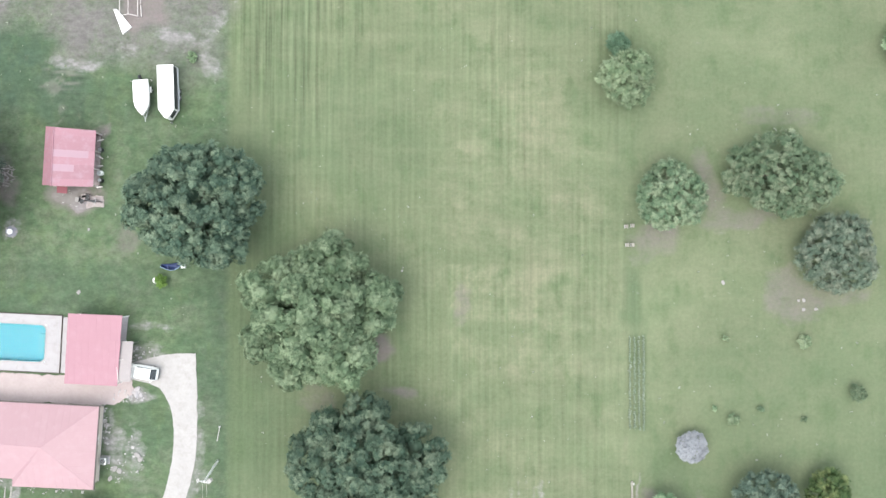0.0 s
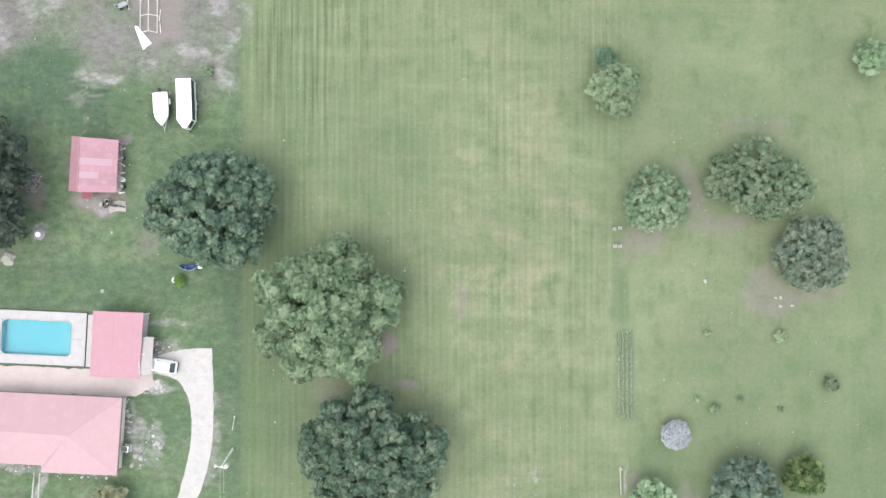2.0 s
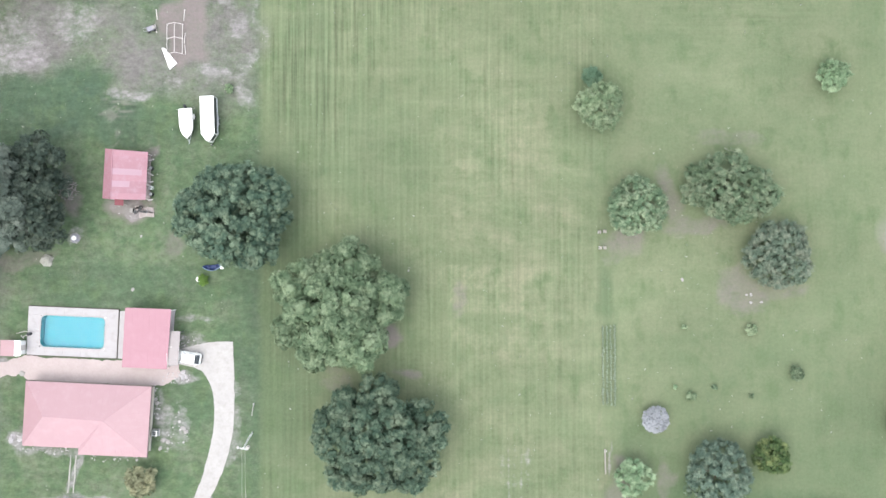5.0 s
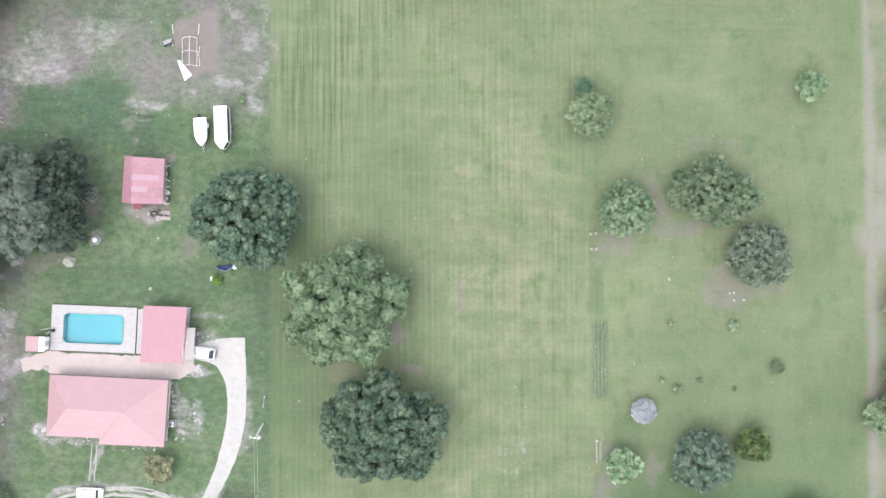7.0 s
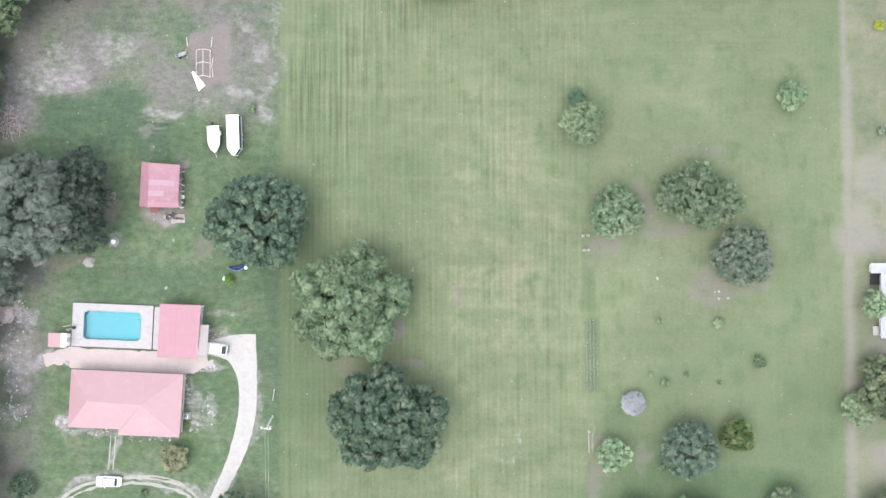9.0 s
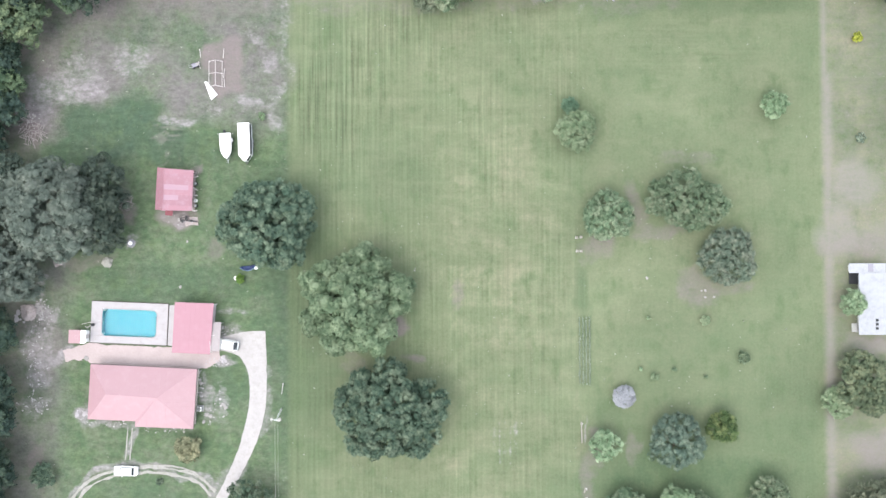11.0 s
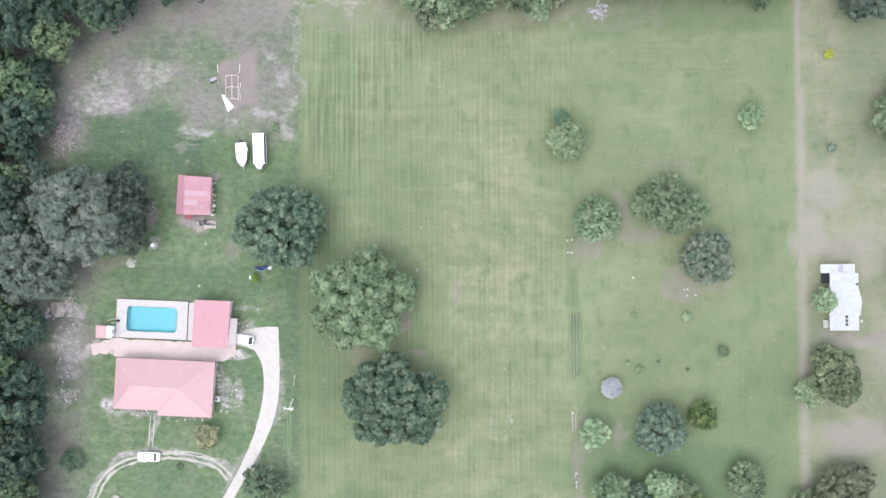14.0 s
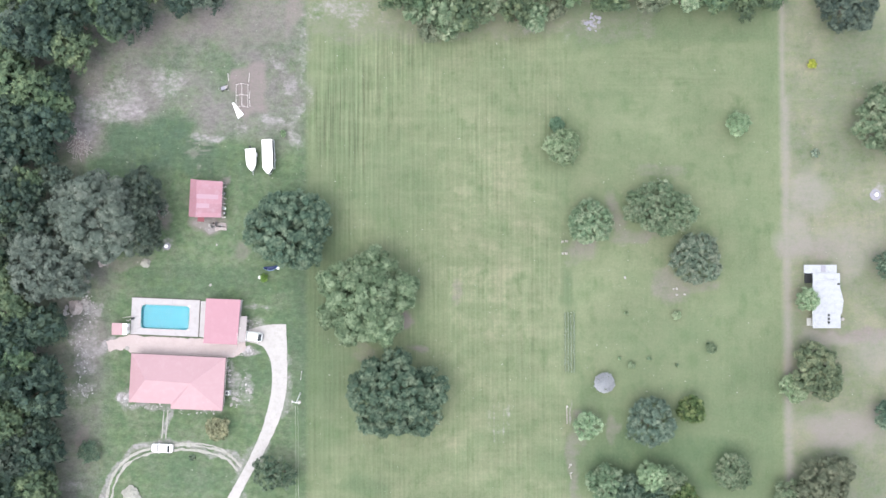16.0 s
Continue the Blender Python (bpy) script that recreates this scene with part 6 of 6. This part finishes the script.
pipe_frame()
for a, b in (((-46.84, 41.28), (-46.64, 39.63)), ((-47.02, 38.86), (-46.73, 37.50)), ((-42.20, 41.26), (-42.39, 39.41)), ((-42.09, 37.47), (-42.28, 35.73)), ((-42.18, 35.54), (-42.08, 33.99))):
    t = thing("loose_pipe", pose(*a, 0.07), "white pipe lying on the bare dirt", "pipe", "loose pipes")
    part("pipe", tube([(0, 0, 0.02), ((b[0] - a[0]) * 0.5, (b[1] - a[1]) * 0.5, 0.05), (b[0] - a[0], b[1] - a[1], 0.02)], 0.07, 6), PLASTIC, t)


def tarp():
    t = thing("folded_canopy", pose(-44.85, 33.15, 0.0, 0, 0, 0), "crumpled white canopy sheet lying on the grass", "tarp")
    a, b, c, d = Vector((-1.05, 1.75, 0.25)), Vector((-0.60, 1.85, 0.3)), Vector((1.45, -0.65, 0.3)), Vector((0.25, -1.65, 0.25))
    bm, grid = bmesh.new(), []
    for i in range(13):
        row = []
        for j in range(7):
            q = a.lerp(d, i / 12).lerp(b.lerp(c, i / 12), j / 6)
            q.z = 0.12 + 0.22 * abs(noise.noise(q * 1.7)) + 0.12 * math.sin(math.pi * j / 6)
            row.append(bm.verts.new(q))
        grid.append(row)
    for i in range(12):
        for j in range(6):
            bm.faces.new((grid[i][j], grid[i][j + 1], grid[i + 1][j + 1], grid[i + 1][j]))
    bmesh.ops.recalc_face_normals(bm, faces=bm.faces[:])
    ret = bmesh.ops.extrude_face_region(bm, geom=bm.faces[:])
    for v in ret["geom"]:
        if isinstance(v, bmesh.types.BMVert):
            v.co.z = -0.05
    bmesh.ops.recalc_face_normals(bm, faces=bm.faces[:])
    part("sheet", bm, COVER, t)


tarp()


def mower(x, y):
    m = thing("garden_cart", pose(x, y, 0.05, 0, 0, 20), "small grey machine with black wheels on the grass", "machine")
    part("bed", box(0, 0, 0.45, 1.1, 0.7, 0.35, 0.05), LAVENDER, m)
    part("hood", box(0.6, 0, 0.5, 0.5, 0.55, 0.4, 0.08), STONE, m)
    part("handle", tube([(-0.5, -0.25, 0.5), (-1.0, -0.25, 0.95), (-1.0, 0.25, 0.95), (-0.5, 0.25, 0.5)], 0.03, 6), GREYMETAL, m)
    for sx in (-0.45, 0.55):
        for s in (-1, 1):
            part("wheel", tube([(sx, s * 0.36, 0.2), (sx, s * 0.5, 0.2)], 0.2, 12), RUBBER, m)


mower(-47.62, 38.04)


PALE_BLUE = surface("pale_blue_plastic", (0.20, 0.28, 0.42), 0.4, var=0.08)
NAVY = surface("dark_blue_plastic", (0.014, 0.030, 0.105), 0.4, var=0.12)


def canoe(x, y):
    c = thing("canoe", pose(x, y, 0.05, 0, 0, 6), "blue canoe with pale rim lying under an oak", "canoe")

    def rib(f):
        half = 0.42 * math.sin(math.pi * (0.04 + 0.92 * f)) ** 0.7
        xx, lift = -1.5 + 3.0 * f, 0.18 * (2 * f - 1) ** 2
        y0 = -0.35 * math.sin(math.pi * f)
        return [(xx, y0 - half, 0.42 + lift), (xx, y0 - half * 0.8, 0.12 + lift), (xx, y0, 0.0 + lift), (xx, y0 + half * 0.8, 0.12 + lift), (xx, y0 + half, 0.42 + lift),
                (xx, y0 + half * 0.85, 0.40 + lift), (xx, y0 + half * 0.6, 0.16 + lift), (xx, y0, 0.06 + lift), (xx, y0 - half * 0.6, 0.16 + lift), (xx, y0 - half * 0.85, 0.40 + lift)]
    part("hull", loft([rib(i / 14) for i in range(15)]), NAVY, c)
    for s in (-1, 1):
        part("rim", tube([(-1.5 + 3.0 * f, -0.35 * math.sin(math.pi * f) + s * 0.42 * math.sin(math.pi * (0.04 + 0.92 * f)) ** 0.7, 0.44 + 0.18 * (2 * f - 1) ** 2) for f in [i / 14 for i in range(15)]], 0.05, 5), PALE_BLUE if s < 0 else NAVY, c, "pale blue rim")
    for xx in (-0.6, 0.55):
        part("thwart", box(xx, -0.3, 0.38, 0.2, 0.62, 0.04, 0.01), NAVY, c)
    b = thing("bucket", pose(x + 1.55, y - 0.25, 0), "small white box beside a canoe", "box")
    part("body", box(0, 0, 0.25, 0.5, 0.5, 0.5, 0.03), WHITE, b)
    part("lid", box(0, 0, 0.52, 0.54, 0.54, 0.05, 0.015), WHITE, b)


canoe(-37.57, -0.06)
s = thing("garden_globe", pose(-39.77, -2.21, 0), "white round garden stone beside a shrub", "garden stone")
part("stone", tube([(0, 0, 0), (0, 0, 0.15), (0, 0, 0.45), (0, 0, 0.6)], [0.3, 0.42, 0.4, 0.2], 14), WHITE, s)
part("base", tube([(0, 0, -0.05), (0, 0, 0.06)], 0.5, 14), STONE, s)


def patio_set(x, y, ring, label):
    """A round base with a white fire bowl in its middle."""
    t = thing("fire_bowl", pose(x, y, 0.03), label, "fire bowl")
    part("base", tube([(0, 0, -0.05), (0, 0, 0.05), (0, 0, 0.08)], [ring, ring, ring * 0.96], 24), LAVENDER, t, "washed grey round base")
    part("bowl", tube([(0, 0, 0.08), (0, 0, 0.35), (0, 0, 0.5)], [0.2, 0.36, 0.4], 18), WHITE, t)
    part("grate", tube([(0, 0, 0.5), (0, 0, 0.52)], 0.26, 14), COVER, t)
    for k in range(5):
        a = 2 * math.pi * k / 5
        part("stone", tube([(0.75 * math.cos(a), 0.75 * math.sin(a), 0.05), (0.75 * math.cos(a), 0.75 * math.sin(a), 0.22)], [0.18, 0.12], 8), STONE, t)


patio_set(-59.73, 4.43, 0.8, "white fire bowl on a washed grey round base")
patio_set(90.44, 14.81, 1.15, "white fire bowl on a wide grey gravel ring")


def stone_heap(x, y, r, n, seed, label, name="stone_heap", mat_of=None, size=0.35):
    rng = random.Random(seed)
    h = thing(name, pose(x, y, 0), label, "stones")
    for k in range(n):
        bm = bmesh.new()
        bmesh.ops.create_icosphere(bm, subdivisions=2, radius=1.0)
        a, d, sz = rng.uniform(0, 6.28), r * math.sqrt(rng.random()), size * rng.uniform(0.5, 1.2)
        off = Vector((rng.uniform(0, 99), 0, 0))
        for v in bm.verts:
            v.co *= 1 + 0.35 * noise.noise(v.co * 1.4 + off)
        bmesh.ops.transform(bm, matrix=Matrix.LocRotScale((d * math.cos(a), d * math.sin(a), sz * 0.12), Euler((0.3 * rng.random(), 0.3 * rng.random(), rng.random() * 6)), (sz, sz * rng.uniform(0.6, 1), sz * 0.32)), verts=bm.verts)
        part("stone", bm, mat_of or STONE, h)
    return h


def rubble_mound(x, y, r, h, seed, label, mat_of=None):
    bm = bmesh.new()
    bmesh.ops.create_icosphere(bm, subdivisions=4, radius=1.0)
    for v in bm.verts:
        q = v.co.copy()
        k = 1 + 0.30 * noise.noise(q * 1.6 + Vector((seed, 0, 0))) + 0.18 * noise.noise(q * 5 + Vector((0, seed, 0)))
        v.co = Vector((q.x * r * k, q.y * r * k, max(-0.1, q.z * h * k)))
    m = thing("rubble_mound", pose(x, y, 0), label, "mound")
    part("mound", bm, mat_of or RUBBLE, m)
    return m


stone_heap(-79.84, -9.42, 1.7, 12, 17, "broken white concrete round a sand heap", mat_of=CONCRETE, size=0.5)
rubble_mound(-79.00, -8.56, 1.6, 1.0, 3, "pinkish heap of sand and broken concrete")
stone_heap(-77.56, -7.75, 1.4, 16, 4, "scattered white rubble beside a sand heap", size=0.4)
rubble_mound(-64.21, 0.85, 1.0, 0.7, 5, "pale round heap of sand at the lawn edge", PALE_SAND)
rubble_mound(-67.11, -48.14, 1.9, 0.9, 8, "pale heap of sand in the loop lawn", PALE_SAND)
rubble_mound(-73.63, 0.88, 0.8, 0.4, 9, "pinkish sand heap in the shade of the wood")
stone_heap(48.13, -5.47, 0.8, 3, 6, "few white stones on worn ground", size=0.3)
stone_heap(50.03, -6.20, 0.3, 2, 7, "two white stones on worn ground", size=0.28)
stone_heap(-6.10, -0.77, 0.25, 2, 8, "pale stones lying in the field", size=0.28)
stone_heap(-79.25, 28.39, 1.6, 10, 9, "scattered pale stones by the wood", size=0.25)
stone_heap(-48.97, 4.76, 0.25, 2, 10, "pale stones on the lawn", size=0.3)
stone_heap(-50.26, -3.87, 0.25, 2, 11, "pale stones on the lawn", size=0.26)
stone_heap(37.54, -2.46, 0.2, 2, 12, "pale stones in the grass", size=0.26)
stone_heap(-46.61, -21.82, 0.5, 4, 13, "pale stones along the house wall", size=0.35)
stone_heap(-45.27, -28.62, 0.9, 5, 14, "pale paving stones by the house", size=0.42)
stone_heap(-42.28, -26.00, 0.7, 5, 15, "pale paving stones on the side lawn", size=0.40)
stone_heap(-42.30, -17.89, 0.9, 6, 16, "white broken stones at the court's end", mat_of=CONCRETE, size=0.45)
stone_heap(-68.90, -27.62, 1.0, 7, 17, "white broken stones at the house corner", mat_of=CONCRETE, size=0.45)
stone_heap(-68.11, -17.47, 0.5, 3, 18, "white stones at the house corner", size=0.5)
stone_heap(31.12, 51.83, 1.9, 22, 19, "grey rubble at the field's north edge", mat_of=LAVENDER, size=0.42)


def hive(x, y):
    h = thing("bee_hive", pose(x, y, 0.02, 0, 0, 3), "white wooden bee hive box standing in the grass", "bee hive", "bee hives")
    part("stand", merge(box(-0.2, 0, 0.1, 0.08, 0.5, 0.2, 0.0), box(0.2, 0, 0.1, 0.08, 0.5, 0.2, 0.0)), WOODPOLE, h)
    part("box", box(0, 0, 0.38, 0.36, 0.42, 0.4, 0.015), TIMBER, h)
    part("lid", box(0, 0, 0.60, 0.40, 0.46, 0.06, 0.015), TIMBER, h)


for q in ((25.10, 5.22), (24.26, 5.11), (25.08, 2.60), (24.37, 2.60)):
    hive(*q)


def beam_on_ground(x, y, ln, ang, label):
    b = thing("timber_beam", pose(x, y, 0.06, 0, 0, ang), label, "beam")
    part("beam", box(0, 0, 0.09, 0.24, ln, 0.2, 0.02), TIMBER, b)
    part("block", box(0.1, ln * 0.4, 0.03, 0.5, 0.25, 0.12, 0.02), WOODPOLE, b)


beam_on_ground(24.94, -31.36, 4.0, 1, "pale timber beam lying in worn grass")
beam_on_ground(25.69, -44.16, 1.4, 8, "short white board lying beside the track")
beam_on_ground(25.46, -42.14, 0.9, -20, "short white board lying beside the track")


def brush_pile(x, y, r, n, seed, label):
    """Cut branches lying criss-cross, each a bent, tapering stick."""
    rng = random.Random(seed)
    h = thing("brush_pile", pose(x, y, 0), label, "brush pile")
    for k in range(n):
        a, d, turn, ln = rng.uniform(0, 6.28), r * math.sqrt(rng.random()), rng.uniform(0, 6.28), r * rng.uniform(0.3, 0.9)
        cx, cy, z = d * math.cos(a), d * math.sin(a), 0.06 + 0.3 * rng.random() * (1 - d / r)
        ux, uy, bend = math.cos(turn) * ln / 2, math.sin(turn) * ln / 2, rng.uniform(-0.25, 0.25)
        part("branch", tube([(cx - ux, cy - uy, z), (cx - uy * bend, cy + ux * bend, z + 0.12), (cx + ux, cy + uy, z + rng.uniform(-0.04, 0.2))], [0.035 * r, 0.03 * r, 0.012 * r], 5), DEADWOOD, h)


DEADWOOD = surface("dry_grey_branches", (0.275, 0.250, 0.248), 0.9, var=0.2, fine=9.0, bump=0.4)
brush_pile(-78.53, 25.45, 2.4, 48, 5, "tangled heap of dry grey branches by the wood")
brush_pile(-60.85, 12.13, 1.6, 40, 6, "small heap of dry branches under an oak")


def weeds():
    """Weed tufts over field and yard, too many to count."""
    rng = np.random.RandomState(77)
    n = 1700
    x, y = rng.uniform(-80, 90, n), rng.uniform(-56, 52, n)
    keep = (lattice(x, y, 6.0, 21) > 0.5) & ~((x < -40) & (x > -70) & (y > -34) & (y < -4)) & ~((x < -34) & (x > -46) & (y < -8))
    x, y = x[keep], y[keep]
    verts, faces, base = [], [], 0
    for px, py in zip(x, y):
        r = 0.06 + 0.16 * rng.rand() ** 2
        for k in range(5):
            a = rng.rand() * 6.28
            d, w = np.array((math.cos(a), math.sin(a), 0.0)), np.array((-math.sin(a), math.cos(a), 0.0))
            o = np.array((px, py, 0.02))
            verts += [o - w * r * 0.3, o + w * r * 0.3, o + d * r + w * r * 0.25 + (0, 0, r * 0.9), o + d * r - w * r * 0.25 + (0, 0, r * 0.9)]
            faces.append((base, base + 1, base + 2, base + 3))
            base += 4
    me = bpy.data.meshes.new("weeds")
    me.from_pydata(verts, [], faces)
    me.materials.append(foliage("dry_weed_leaves", (0.130, 0.158, 0.105), (0.220, 0.244, 0.190), (0.300, 0.312, 0.270)))
    tagged(new("weeds", me), "small weed tufts dotted over the mown grass", "weeds", kind="stuff")


weeds()


def chips():
    """Pale chips of broken slab and shell strewn over the bare ground, too many to count."""
    rng = np.random.RandomState(88)
    verts, faces, base = [], [], 0

    def strew(x, y, rx, ry, n):
        nonlocal base
        for _ in range(n):
            a, d = rng.rand() * 6.28, rng.rand() ** 0.6
            px, py = x + rx * d * math.cos(a), y + ry * d * math.sin(a)
            r, k = 0.05 + 0.19 * rng.rand() ** 2.2, rng.randint(5, 8)
            ang = np.sort(rng.rand(k)) * 6.28
            rad = r * (0.6 + 0.6 * rng.rand(k))
            top = 0.09 + 0.05 * rng.rand()
            for z, grow in ((top, 1.0), (-0.03, 1.15)):
                verts.extend([(px + grow * rr * math.cos(t), py + grow * rr * math.sin(t), z) for rr, t in zip(rad, ang)])
            faces.append(tuple(range(base, base + k)))
            faces.extend([(base + i, base + k + i, base + k + (i + 1) % k, base + (i + 1) % k) for i in range(k)])
            base += 2 * k
    strew(-68.42, -27.74, 1.8, 1.6, 26)
    strew(-46.49, -21.82, 0.6, 3.2, 30)
    strew(-42.64, -26.00, 1.6, 2.8, 22)
    strew(-45.39, -27.78, 1.4, 2.2, 30)
    strew(-43.50, -17.89, 2.6, 0.9, 55)
    strew(-76.59, -9.19, 2.2, 3.4, 70)
    strew(-78.35, -15.17, 2.0, 4.0, 50)
    strew(-77.11, -21.16, 2.4, 3.4, 40)
    strew(-78.04, -25.93, 3.4, 2.0, 50)
    strew(-63.61, -29.42, 4.4, 0.6, 20)
    strew(-53.65, -30.75, 5.0, 0.6, 20)
    strew(-51.99, 8.86, 2.2, 1.2, 12)
    strew(-79.25, 28.15, 2.2, 3.0, 35)
    strew(-41.71, -12.28, 2.4, 1.0, 30)
    me = bpy.data.meshes.new("rubble_chips")
    me.from_pydata(verts, [], faces)
    me.materials.append(CHIP)
    tagged(new("rubble_chips", me), "pale chips of stone and shell strewn on bare ground", "rubble", kind="stuff")


CHIP = surface("pale_chips", (0.36, 0.345, 0.345), 0.9, var=0.16, fine=2.0, broad=1.2, bump=0.2)
chips()
